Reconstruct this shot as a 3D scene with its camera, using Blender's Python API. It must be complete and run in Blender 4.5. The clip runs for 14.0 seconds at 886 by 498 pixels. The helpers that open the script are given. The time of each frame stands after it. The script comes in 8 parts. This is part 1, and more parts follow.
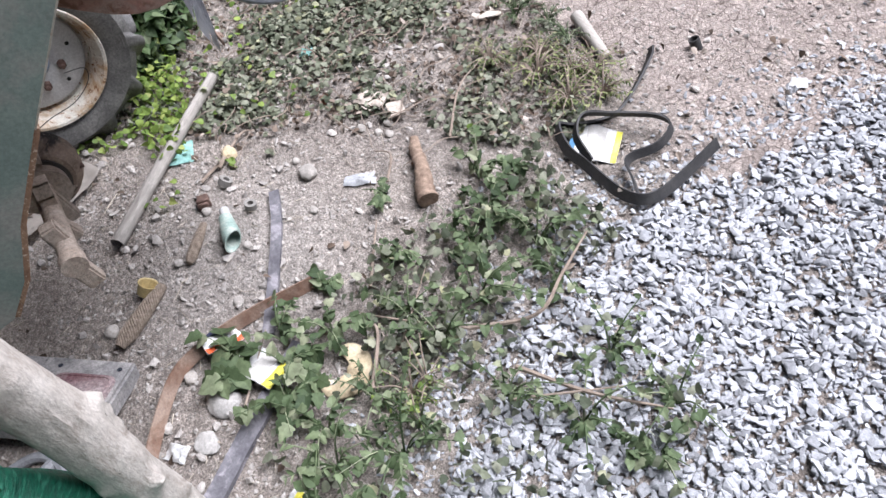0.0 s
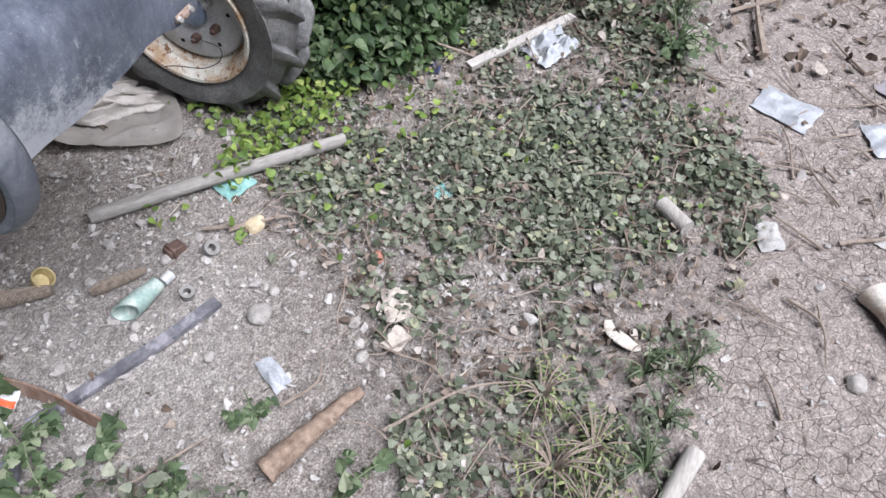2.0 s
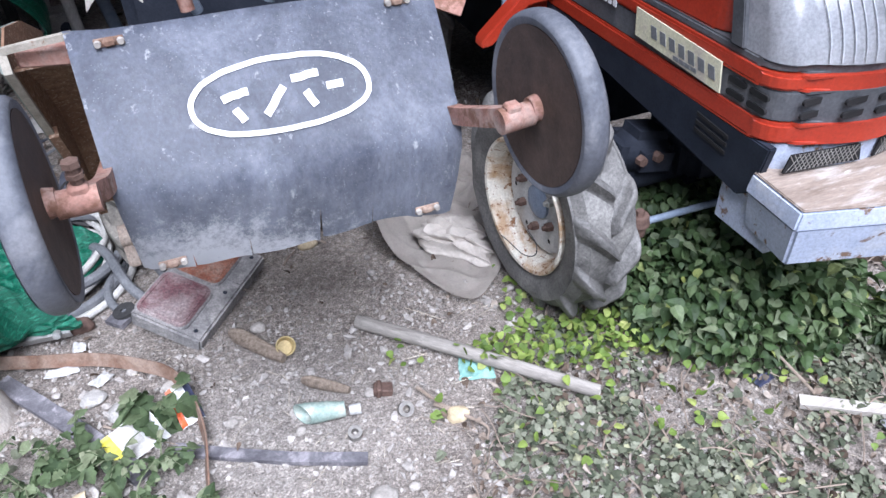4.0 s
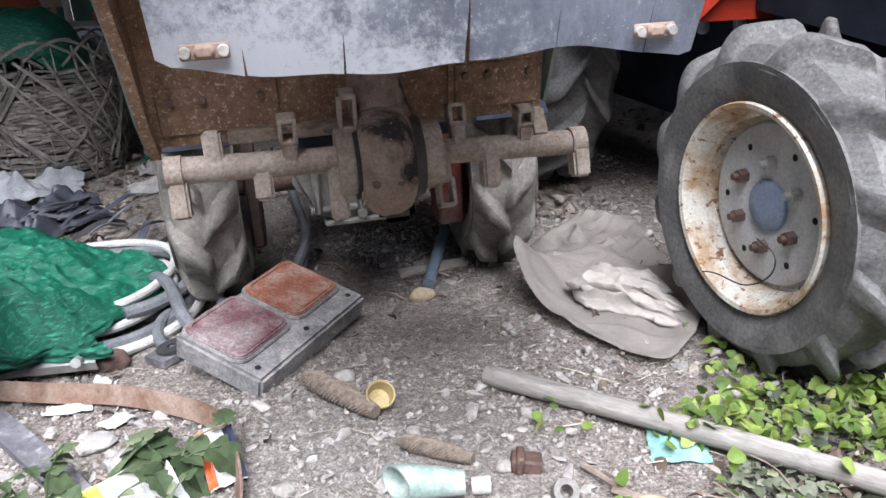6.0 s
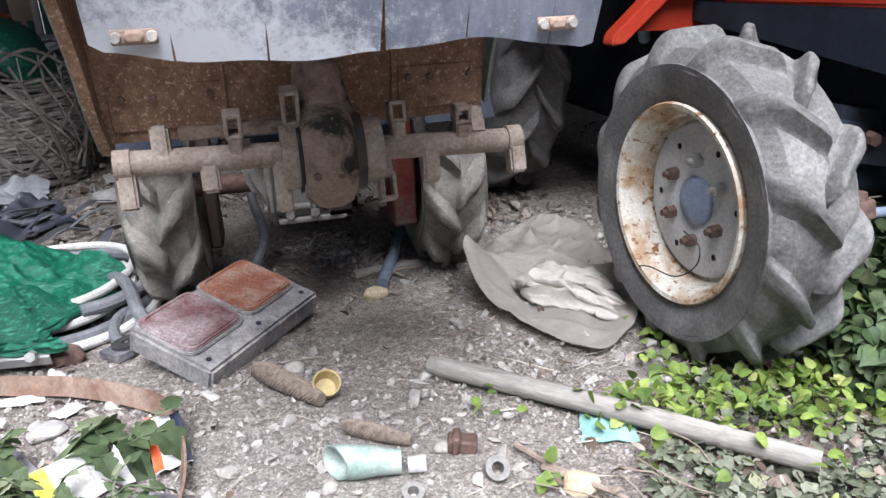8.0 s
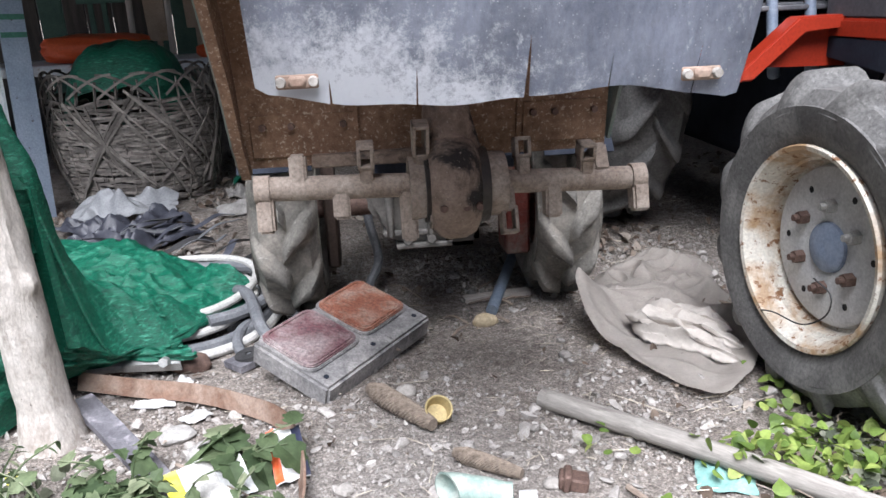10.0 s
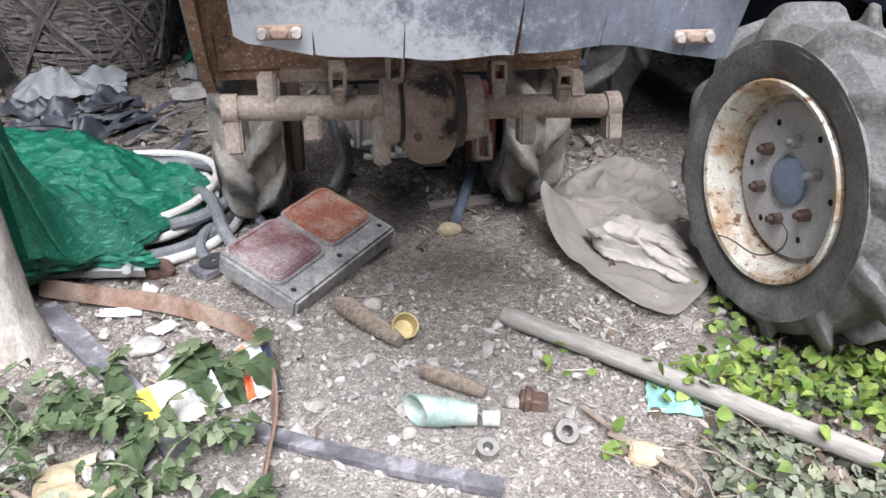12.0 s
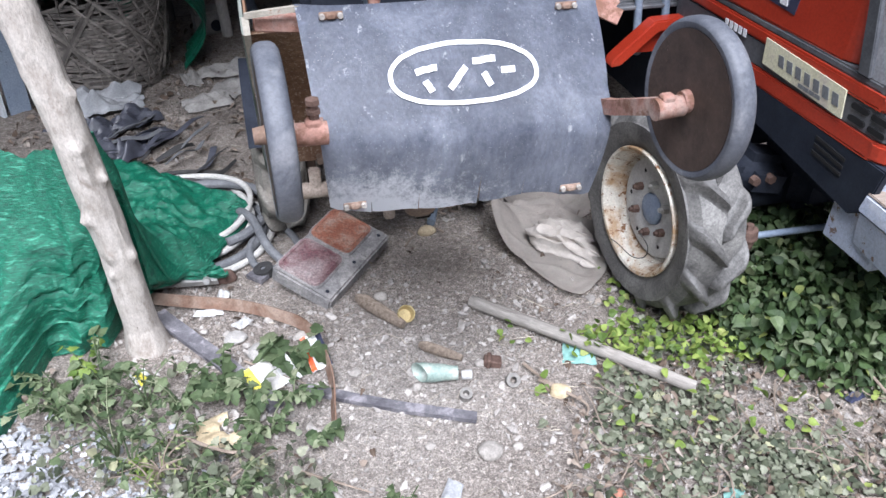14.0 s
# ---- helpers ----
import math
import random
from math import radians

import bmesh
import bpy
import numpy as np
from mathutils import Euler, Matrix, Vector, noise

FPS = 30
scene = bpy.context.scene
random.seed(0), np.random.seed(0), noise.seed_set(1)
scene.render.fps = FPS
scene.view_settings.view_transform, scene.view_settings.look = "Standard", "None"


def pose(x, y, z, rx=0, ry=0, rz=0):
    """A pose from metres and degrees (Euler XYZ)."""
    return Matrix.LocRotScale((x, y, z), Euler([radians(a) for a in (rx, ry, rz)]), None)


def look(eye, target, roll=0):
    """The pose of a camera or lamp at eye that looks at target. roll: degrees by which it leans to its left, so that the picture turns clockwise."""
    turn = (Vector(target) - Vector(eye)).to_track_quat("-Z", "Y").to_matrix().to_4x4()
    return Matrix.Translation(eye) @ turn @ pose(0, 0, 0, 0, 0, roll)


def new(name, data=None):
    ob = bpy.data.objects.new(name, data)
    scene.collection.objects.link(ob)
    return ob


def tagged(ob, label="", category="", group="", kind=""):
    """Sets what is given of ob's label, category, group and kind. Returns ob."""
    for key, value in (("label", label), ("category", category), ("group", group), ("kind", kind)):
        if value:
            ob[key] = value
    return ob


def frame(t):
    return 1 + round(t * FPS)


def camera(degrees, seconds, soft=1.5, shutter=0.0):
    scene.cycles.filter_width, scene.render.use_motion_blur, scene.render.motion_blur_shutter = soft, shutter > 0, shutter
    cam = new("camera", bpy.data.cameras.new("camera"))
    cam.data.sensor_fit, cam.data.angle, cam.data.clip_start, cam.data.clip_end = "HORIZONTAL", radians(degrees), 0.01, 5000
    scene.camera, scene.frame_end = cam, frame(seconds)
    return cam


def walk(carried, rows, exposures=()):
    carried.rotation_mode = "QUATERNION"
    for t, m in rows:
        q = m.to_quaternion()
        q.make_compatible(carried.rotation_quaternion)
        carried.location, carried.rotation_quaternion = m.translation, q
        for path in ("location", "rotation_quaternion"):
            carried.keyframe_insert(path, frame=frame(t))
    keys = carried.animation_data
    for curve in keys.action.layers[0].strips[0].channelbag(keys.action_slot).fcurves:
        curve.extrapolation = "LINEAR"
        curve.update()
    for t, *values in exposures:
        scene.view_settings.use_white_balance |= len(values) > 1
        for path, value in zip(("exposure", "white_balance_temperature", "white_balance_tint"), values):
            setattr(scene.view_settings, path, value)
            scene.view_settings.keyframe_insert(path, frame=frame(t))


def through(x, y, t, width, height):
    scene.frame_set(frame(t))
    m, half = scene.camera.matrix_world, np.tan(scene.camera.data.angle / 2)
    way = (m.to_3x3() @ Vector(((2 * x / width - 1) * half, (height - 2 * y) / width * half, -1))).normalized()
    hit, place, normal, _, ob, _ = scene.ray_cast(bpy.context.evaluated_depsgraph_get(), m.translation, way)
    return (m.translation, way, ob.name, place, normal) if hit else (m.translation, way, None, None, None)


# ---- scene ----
cam = camera(61.5, 14.0)
PATH = [
    (0, (0.036, -0.018, 1.395), (1.167, -0.5, -0.182), -13.5),
    (0.5, (0.101, -0.328, 1.357), (1.189, -0.761, -0.265), -8.0),
    (1, (0.32, -0.599, 1.371), (1.445, -0.762, -0.275), -8.7),
    (1.5, (0.527, -0.86, 1.37), (1.766, -0.673, -0.189), -0.6),
    (2, (0.794, -0.999, 1.335), (1.953, -0.54, -0.228), -1.4),
    (2.5, (1.018, -1.065, 1.318), (2.102, -0.377, -0.216), 2.7),
    (3, (1.191, -1.157, 1.338), (2.114, -0.036, -0.037), 3.1),
    (3.5, (1.289, -1.213, 1.362), (1.986, 0.163, 0.09), -0.0),
    (3.7, (1.3, -1.209, 1.365), (1.911, 0.22, 0.106), -1.9),
    (5.8, (1.29, -0.885, 0.758), (1.711, 0.869, -0.106), -3.3),
    (6, (1.281, -0.884, 0.703), (1.665, 0.938, -0.028), -3.3),
    (6.5, (1.275, -0.923, 0.681), (1.531, 0.973, 0.097), -3.6),
    (7, (1.299, -0.945, 0.666), (1.656, 0.905, -0.006), -2.6),
    (7.5, (1.321, -0.959, 0.67), (1.789, 0.858, -0.023), -1.8),
    (8, (1.325, -0.961, 0.677), (1.768, 0.865, -0.008), -2.8),
    (8.5, (1.308, -0.952, 0.676), (1.663, 0.891, -0.015), -1.6),
    (9, (1.288, -0.951, 0.685), (1.52, 0.919, 0.013), -2.1),
    (9.2, (1.28, -0.951, 0.685), (1.478, 0.923, 0.013), -2.4),
    (11.3, (1.291, -0.988, 0.753), (1.519, 0.923, 0.209), -2.5),
    (11.5, (1.291, -0.986, 0.737), (1.545, 0.863, 0.019), -2.3),
    (12, (1.258, -0.927, 0.794), (1.563, 0.805, -0.159), 0.7),
    (12.5, (1.249, -0.961, 1.128), (1.604, 0.624, -0.039), 3.7),
    (13, (1.283, -1.15, 1.318), (1.614, 0.466, 0.187), 3.3),
    (13.5, (1.249, -1.26, 1.333), (1.602, 0.296, 0.127), 0.9),
    (14, (1.1, -1.344, 1.355), (1.502, 0.233, 0.193), 0.2),
]
EXPOSURES = [(0.0, 0.7, 6000, 16), (0.5, 0.42, 6050, 16), (1.0, 0.28, 6200, 16), (1.5, 0.31, 6050, 15), (2.0, 0.45, 5850, 14), (3.5, 0.68, 5600, 16), (6.0, 0.98, 5950, 14), (9.0, 0.98, 5950, 14), (11.5, 1.0, 6050, 13), (13.0, 0.78, 5950, 13), (14.0, 0.75, 5850, 14)]
walk(cam, [(t, look(eye, target, roll)) for t, eye, target, roll in PATH], EXPOSURES)


# ---- light ----
SKY, SUN = 0.024, 5.9


world = bpy.data.worlds.new("sky")
scene.world = world
world.use_nodes = True
wn = world.node_tree
sky = wn.nodes.new("ShaderNodeTexSky")
sky.sky_type = 'NISHITA'
sky.sun_disc = False
sky.sun_elevation, sky.sun_rotation = radians(60), radians(189)
sky.air_density, sky.dust_density = 1.0, 3.0
wn.links.new(sky.outputs[0], wn.nodes["Background"].inputs[0])
wn.nodes["Background"].inputs[1].default_value = SKY
sun = new("sun", bpy.data.lights.new("sun", 'SUN'))
sun.data.energy, sun.data.angle, sun.data.color = SUN, radians(48), (1.0, 0.99, 0.975)
sun.matrix_world = look((0, 0, 6), (0.55, 3.4, 0))


# ---- materials ----
def ramp(nt, fac, stops):
    r = nt.nodes.new("ShaderNodeValToRGB")
    el = r.color_ramp.elements
    while len(el) < len(stops):
        el.new(0.5)
    for e, (p, c) in zip(el, stops):
        e.position, e.color = p, (*c, 1) if len(c) == 3 else c
    nt.links.new(fac, r.inputs[0])
    return r.outputs[0]


def noise_node(nt, vec, scale, detail=6, rough=0.6, dist=0.0):
    n = nt.nodes.new("ShaderNodeTexNoise")
    n.inputs["Scale"].default_value, n.inputs["Detail"].default_value = scale, detail
    n.inputs["Roughness"].default_value, n.inputs["Distortion"].default_value = rough, dist
    nt.links.new(vec, n.inputs["Vector"])
    return n.outputs[0]


def mix(nt, fac, a, b, mode='MIX'):
    m = nt.nodes.new("ShaderNodeMix")
    m.data_type, m.blend_type = 'RGBA', mode
    for sock, v in ((m.inputs[0], fac), (m.inputs[6], a), (m.inputs[7], b)):
        if isinstance(v, (int, float)):
            sock.default_value = v
        elif isinstance(v, tuple):
            sock.default_value = (*v, 1)
        else:
            nt.links.new(v, sock)
    return m.outputs[2]


def surface(name, c1, c2, scale=12, rough=0.7, metal=0.0, bump=0.3, bump_scale=90, stain=None, stain_scale=3, stain_cut=(0.45, 0.65),
            wear=None, wear_scale=40, wear_cut=(0.6, 0.66), wear_rough=0.8, island=0.0, rand=0.0, stretch=(1, 1, 1), spec=0.5, trans=0.0, alpha=1.0, splash=False, turn=0.0, grain=0.13):
    """A worn surface: two tones in fine grain, large stains, chips or rust, and fine relief."""
    m = bpy.data.materials.new(name)
    m.use_nodes = True
    nt = m.node_tree
    p = nt.nodes["Principled BSDF"]
    tc = nt.nodes.new("ShaderNodeTexCoord")
    mp = nt.nodes.new("ShaderNodeMapping")
    mp.inputs["Scale"].default_value = stretch
    if turn:        # the grain runs at this angle about z
        rt = nt.nodes.new("ShaderNodeMapping")
        rt.inputs["Rotation"].default_value = (0, 0, radians(-turn))
        nt.links.new(tc.outputs["Object"], rt.inputs[0])
        nt.links.new(rt.outputs[0], mp.inputs[0])
    else:
        nt.links.new(tc.outputs["Object"], mp.inputs[0])
    v = mp.outputs[0]
    col = ramp(nt, noise_node(nt, v, scale), [(0.3, c1), (0.7, c2)])
    if stain:
        s = ramp(nt, noise_node(nt, v, stain_scale, 5, 0.65, 0.4), [(stain_cut[0], (0, 0, 0)), (stain_cut[1], (1, 1, 1))])
        col = mix(nt, s, col, stain)
    if grain:       # fine dirt
        g = ramp(nt, noise_node(nt, v, max(scale * 6, 160), 4, 0.7), [(0.34, (1 - grain * 1.5,) * 3), (0.66, (1 + grain,) * 3)])
        col = mix(nt, 1.0, col, g, 'MULTIPLY')
    rgh = None
    if splash:      # dried pale mud thrown up along the lower edge, in ragged streaks
        sep = nt.nodes.new("ShaderNodeSeparateXYZ")
        nt.links.new(tc.outputs["Object"], sep.inputs[0])
        low = nt.nodes.new("ShaderNodeMapRange")
        nt.links.new(sep.outputs[2], low.inputs[0])
        for i, q in ((1, 0.80), (2, 0.61), (3, 0.0), (4, 1.0)):
            low.inputs[i].default_value = q
        side = nt.nodes.new("ShaderNodeMapRange")
        nt.links.new(sep.outputs[0], side.inputs[0])
        for i, q in ((1, 0.16), (2, -0.12), (3, 0.35), (4, 1.0)):
            side.inputs[i].default_value = q
        amt = nt.nodes.new("ShaderNodeMath")
        amt.operation = 'MULTIPLY'
        nt.links.new(low.outputs[0], amt.inputs[0])
        nt.links.new(side.outputs[0], amt.inputs[1])
        spl = nt.nodes.new("ShaderNodeMath")
        spl.operation = 'MULTIPLY_ADD'
        nt.links.new(amt.outputs[0], spl.inputs[0])
        spl.inputs[1].default_value = 0.45
        nt.links.new(noise_node(nt, tc.outputs["Object"], 30, 15, 0.86, 0.0), spl.inputs[2])
        col = mix(nt, ramp(nt, spl.outputs[0], [(0.72, (0, 0, 0)), (0.86, (1, 1, 1))]), col, (0.66, 0.67, 0.69))
        dots = nt.nodes.new("ShaderNodeTexVoronoi")
        dots.inputs["Scale"].default_value = 170
        nt.links.new(tc.outputs["Object"], dots.inputs["Vector"])
        few = mix(nt, 1.0, ramp(nt, dots.outputs["Distance"], [(0.06, (0.8, 0.8, 0.8)), (0.16, (0, 0, 0))]), ramp(nt, noise_node(nt, tc.outputs["Object"], 9, 6, 0.7), [(0.42, (0, 0, 0)), (0.6, (1, 1, 1))]), 'MULTIPLY')
        col = mix(nt, few, col, (0.6, 0.61, 0.62))
        # bluish-white film: dust, plus brightness painted in where the sun lights too little
        film = ramp(nt, spl.outputs[0], [(0.5, (0, 0, 0)), (1.0, (0.5, 0.5, 0.5))])
        col = mix(nt, film, col, (0.52, 0.545, 0.585))
    if wear:
        w = ramp(nt, noise_node(nt, v, wear_scale, 9, 0.7, 0.2), [(wear_cut[0], (0, 0, 0)), (wear_cut[1], (1, 1, 1))])
        col = mix(nt, w, col, wear)
        rgh = ramp(nt, w, [(0.0, (rough,) * 3), (1.0, (wear_rough,) * 3)])
    if island or rand:
        if island:
            r = nt.nodes.new("ShaderNodeNewGeometry").outputs["Random Per Island"]
        else:
            r = nt.nodes.new("ShaderNodeObjectInfo").outputs["Random"]
        k = island or rand
        tone = ramp(nt, r, [(0.0, (1 - k,) * 3), (1.0, (1 + k,) * 3)])
        col = mix(nt, 1.0, col, tone, 'MULTIPLY')
    nt.links.new(col, p.inputs["Base Color"])
    if rgh:
        nt.links.new(rgh, p.inputs["Roughness"])
    else:
        p.inputs["Roughness"].default_value = rough
    p.inputs["Metallic"].default_value = metal
    p.inputs["Specular IOR Level"].default_value = spec
    if trans:
        p.inputs["Transmission Weight"].default_value = trans
    p.inputs["Alpha"].default_value = alpha
    if bump:
        b = nt.nodes.new("ShaderNodeBump")
        b.inputs["Strength"].default_value, b.inputs["Distance"].default_value = bump, 0.004
        nt.links.new(noise_node(nt, v, bump_scale, 8, 0.7), b.inputs["Height"])
        nt.links.new(b.outputs[0], p.inputs["Normal"])
    return m


def leaf_material(name, stops, gloss=0.55, through=0.25):
    m = bpy.data.materials.new(name)
    m.use_nodes = True
    nt = m.node_tree
    p = nt.nodes["Principled BSDF"]
    r = nt.nodes.new("ShaderNodeNewGeometry").outputs["Random Per Island"]
    col = ramp(nt, r, stops)
    tc = nt.nodes.new("ShaderNodeTexCoord").outputs["Object"]
    dust = ramp(nt, noise_node(nt, tc, 60, 6, 0.7), [(0.4, (0.75, 0.75, 0.75)), (0.7, (1.25, 1.25, 1.25))])
    col = mix(nt, 1.0, col, dust, 'MULTIPLY')
    nt.links.new(col, p.inputs["Base Color"])
    p.inputs["Roughness"].default_value = gloss
    p.inputs["Specular IOR Level"].default_value = 0.3
    t = nt.nodes.new("ShaderNodeBsdfTranslucent")
    nt.links.new(col, t.inputs[0])
    mx = nt.nodes.new("ShaderNodeMixShader")
    mx.inputs[0].default_value = through
    nt.links.new(p.outputs[0], mx.inputs[1])
    nt.links.new(t.outputs[0], mx.inputs[2])
    nt.links.new(mx.outputs[0], nt.nodes["Material Output"].inputs[0])
    return m


def soil_material():
    m = bpy.data.materials.new("dry_soil")
    m.use_nodes = True
    nt = m.node_tree
    p = nt.nodes["Principled BSDF"]
    tc = nt.nodes.new("ShaderNodeTexCoord").outputs["Object"]
    col = ramp(nt, noise_node(nt, tc, 45, 10, 0.72), [(0.32, (0.26, 0.228, 0.203)), (0.5, (0.40, 0.362, 0.33)), (0.68, (0.54, 0.498, 0.46))])
    fine = ramp(nt, noise_node(nt, tc, 240, 4, 0.7), [(0.36, (0.60, 0.59, 0.58)), (0.64, (1.34, 1.33, 1.32))])
    col = mix(nt, 1.0, col, fine, 'MULTIPLY')
    big = ramp(nt, noise_node(nt, tc, 2.2, 5, 0.6, 0.3), [(0.35, (0.82, 0.8, 0.79)), (0.65, (1.12, 1.1, 1.08))])
    col = mix(nt, 1.0, col, big, 'MULTIPLY')
    # cracked pink-brown mud past the creepers
    sep = nt.nodes.new("ShaderNodeSeparateXYZ")
    nt.links.new(tc, sep.inputs[0])
    lin = nt.nodes.new("ShaderNodeMath")
    lin.operation = 'MULTIPLY_ADD'
    nt.links.new(noise_node(nt, tc, 3, 4), lin.inputs[0])
    lin.inputs[1].default_value = 0.5
    nt.links.new(sep.outputs[1], lin.inputs[2])
    mud = nt.nodes.new("ShaderNodeMapRange")
    nt.links.new(lin.outputs[0], mud.inputs[0])
    for i, v in ((1, -0.75), (2, -0.95), (3, 0.0), (4, 1.0)):
        mud.inputs[i].default_value = v
    pink = ramp(nt, noise_node(nt, tc, 30, 8, 0.65), [(0.33, (0.40, 0.335, 0.298)), (0.67, (0.58, 0.50, 0.452))])
    col = mix(nt, mud.outputs[0], col, pink)
    # soil grows paler towards one point
    near = nt.nodes.new("ShaderNodeVectorMath")
    near.operation = 'DISTANCE'
    nt.links.new(tc, near.inputs[0])
    near.inputs[1].default_value = (1.33, -0.06, 0)
    pale_patch = nt.nodes.new("ShaderNodeMapRange")
    nt.links.new(near.outputs["Value"], pale_patch.inputs[0])
    for i, v in ((1, 0.38), (2, 0.12), (3, 0.0), (4, 0.3)):
        pale_patch.inputs[i].default_value = v
    col = mix(nt, pale_patch.outputs[0], col, ramp(nt, noise_node(nt, tc, 30, 8, 0.7), [(0.35, (0.38, 0.36, 0.34)), (0.65, (0.62, 0.6, 0.57))]))
    # crumbs and grit of two sizes
    heights = []
    for sc, lo, hi in ((120, 0.80, 1.2), (290, 0.72, 1.28)):
        cell = nt.nodes.new("ShaderNodeTexVoronoi")
        cell.inputs["Scale"].default_value = sc
        nt.links.new(tc, cell.inputs["Vector"])
        one = nt.nodes.new("ShaderNodeSeparateColor")
        nt.links.new(cell.outputs["Color"], one.inputs[0])
        col = mix(nt, 1.0, col, ramp(nt, one.outputs[0], [(0.0, (lo,) * 3), (0.7, (1.0,) * 3), (1.0, (hi,) * 3)]), 'MULTIPLY')
        dome = nt.nodes.new("ShaderNodeMath")
        dome.operation = 'MULTIPLY_ADD'
        nt.links.new(cell.outputs["Distance"], dome.inputs[0])
        dome.inputs[1].default_value = -0.8
        nt.links.new(one.outputs[1], dome.inputs[2])
        heights.append((dome.outputs[0], 0.5 / sc))
    vo = nt.nodes.new("ShaderNodeTexVoronoi")
    vo.feature = 'DISTANCE_TO_EDGE'
    vo.inputs["Scale"].default_value = 34
    warp = nt.nodes.new("ShaderNodeVectorMath")
    warp.operation = 'MULTIPLY_ADD'
    nz = nt.nodes.new("ShaderNodeTexNoise")
    nz.inputs["Scale"].default_value = 14
    nt.links.new(tc, nz.inputs[0])
    nt.links.new(nz.outputs[1], warp.inputs[0])
    warp.inputs[1].default_value = (0.05, 0.05, 0.0)
    nt.links.new(tc, warp.inputs[2])
    nt.links.new(warp.outputs[0], vo.inputs["Vector"])
    crack = ramp(nt, vo.outputs["Distance"], [(0.0, (0, 0, 0)), (0.045, (1, 1, 1))])
    deep = mix(nt, crack, (0.13, 0.10, 0.088), col)
    col2 = mix(nt, mud.outputs[0], col, deep)
    col2 = mix(nt, ramp(nt, noise_node(nt, tc, 5, 4), [(0.30, (0.15, 0.15, 0.15)), (0.55, (1, 1, 1))]), col, col2)
    nt.links.new(col2, p.inputs["Base Color"])
    p.inputs["Roughness"].default_value = 0.95
    p.inputs["Specular IOR Level"].default_value = 0.15
    b = nt.nodes.new("ShaderNodeBump")
    b.inputs["Strength"].default_value, b.inputs["Distance"].default_value = 1.0, 0.02
    nt.links.new(noise_node(nt, tc, 70, 10, 0.75), b.inputs["Height"])
    b2 = nt.nodes.new("ShaderNodeBump")
    b2.inputs["Strength"].default_value, b2.inputs["Distance"].default_value = 0.5, 0.005
    nt.links.new(mix(nt, mud.outputs[0], (1.0, 1.0, 1.0), crack), b2.inputs["Height"])
    nt.links.new(b.outputs[0], b2.inputs["Normal"])
    last = b2
    for h, d in heights:
        bg = nt.nodes.new("ShaderNodeBump")
        bg.inputs["Strength"].default_value, bg.inputs["Distance"].default_value = 0.8, d
        nt.links.new(h, bg.inputs["Height"])
        nt.links.new(last.outputs[0], bg.inputs["Normal"])
        last = bg
    nt.links.new(last.outputs[0], p.inputs["Normal"])
    return m


M_SOIL = soil_material()
M_GRAVEL = surface("crushed_stone", (0.29, 0.298, 0.318), (0.46, 0.468, 0.488), 90, 0.8, bump=0.5, bump_scale=260, island=0.42, grain=0.22)
M_PEBBLE = surface("pebble", (0.29, 0.267, 0.245), (0.47, 0.44, 0.41), 90, 0.95, bump=0.6, bump_scale=260, island=0.24, spec=0.2)
M_STONE = surface("field_stone", (0.27, 0.25, 0.225), (0.43, 0.4, 0.365), 40, 0.9, bump=0.5, bump_scale=150, rand=0.15)
M_RUBBER = surface("dusty_tyre", (0.075, 0.073, 0.072), (0.14, 0.136, 0.13), 16, 0.6, bump=0.5, bump_scale=120, stain=(0.24, 0.235, 0.222), stain_scale=7, stain_cut=(0.46, 0.74), wear=(0.34, 0.335, 0.325), wear_scale=85, wear_cut=(0.63, 0.74), grain=0.25)
M_RUBBER2 = surface("muddy_tyre", (0.10, 0.095, 0.085), (0.23, 0.215, 0.19), 20, 0.9, bump=0.6, bump_scale=110, stain=(0.32, 0.29, 0.25), stain_scale=11, stain_cut=(0.45, 0.7), wear=(0.4, 0.38, 0.35), wear_scale=60, wear_cut=(0.62, 0.7))
M_RIM = surface("cream_rim", (0.58, 0.55, 0.47), (0.7, 0.67, 0.6), 30, 0.55, bump=0.2, stain=(0.38, 0.25, 0.14), stain_scale=9, stain_cut=(0.46, 0.62), wear=(0.2, 0.1, 0.045), wear_scale=60, wear_cut=(0.56, 0.60))
M_WHEELDISC = surface("grey_wheel_disc", (0.47, 0.47, 0.47), (0.58, 0.58, 0.57), 25, 0.5, bump=0.12, wear=(0.3, 0.2, 0.14), wear_scale=30, wear_cut=(0.68, 0.72))
# near-black colour that stands for the shade inside openings
M_HOLE = surface("opening_shade_black", (0.004, 0.004, 0.005), (0.008, 0.008, 0.009), 20, 0.9, bump=0.0)
M_HUBBLUE = surface("grey_blue_paint", (0.20, 0.25, 0.34), (0.27, 0.32, 0.41), 25, 0.6, bump=0.2, wear=(0.35, 0.33, 0.32), wear_scale=35, wear_cut=(0.66, 0.72))
M_BOLT = surface("rusty_bolt", (0.1, 0.062, 0.05), (0.2, 0.13, 0.105), 60, 0.7, metal=0.4, bump=0.4)
M_BOLT2 = surface("dull_zinc", (0.42, 0.42, 0.41), (0.55, 0.55, 0.53), 60, 0.5, metal=0.6, bump=0.2)
M_FLAP = surface("dusty_rubber_sheet", (0.075, 0.087, 0.122), (0.152, 0.168, 0.218), 9, 0.42, bump=0.3, bump_scale=70, stain=(0.29, 0.315, 0.385), stain_scale=6, stain_cut=(0.46, 0.72),
                 wear=(0.5, 0.52, 0.55), wear_scale=42, wear_cut=(0.61, 0.69), stretch=(1, 1, 0.45), splash=True)
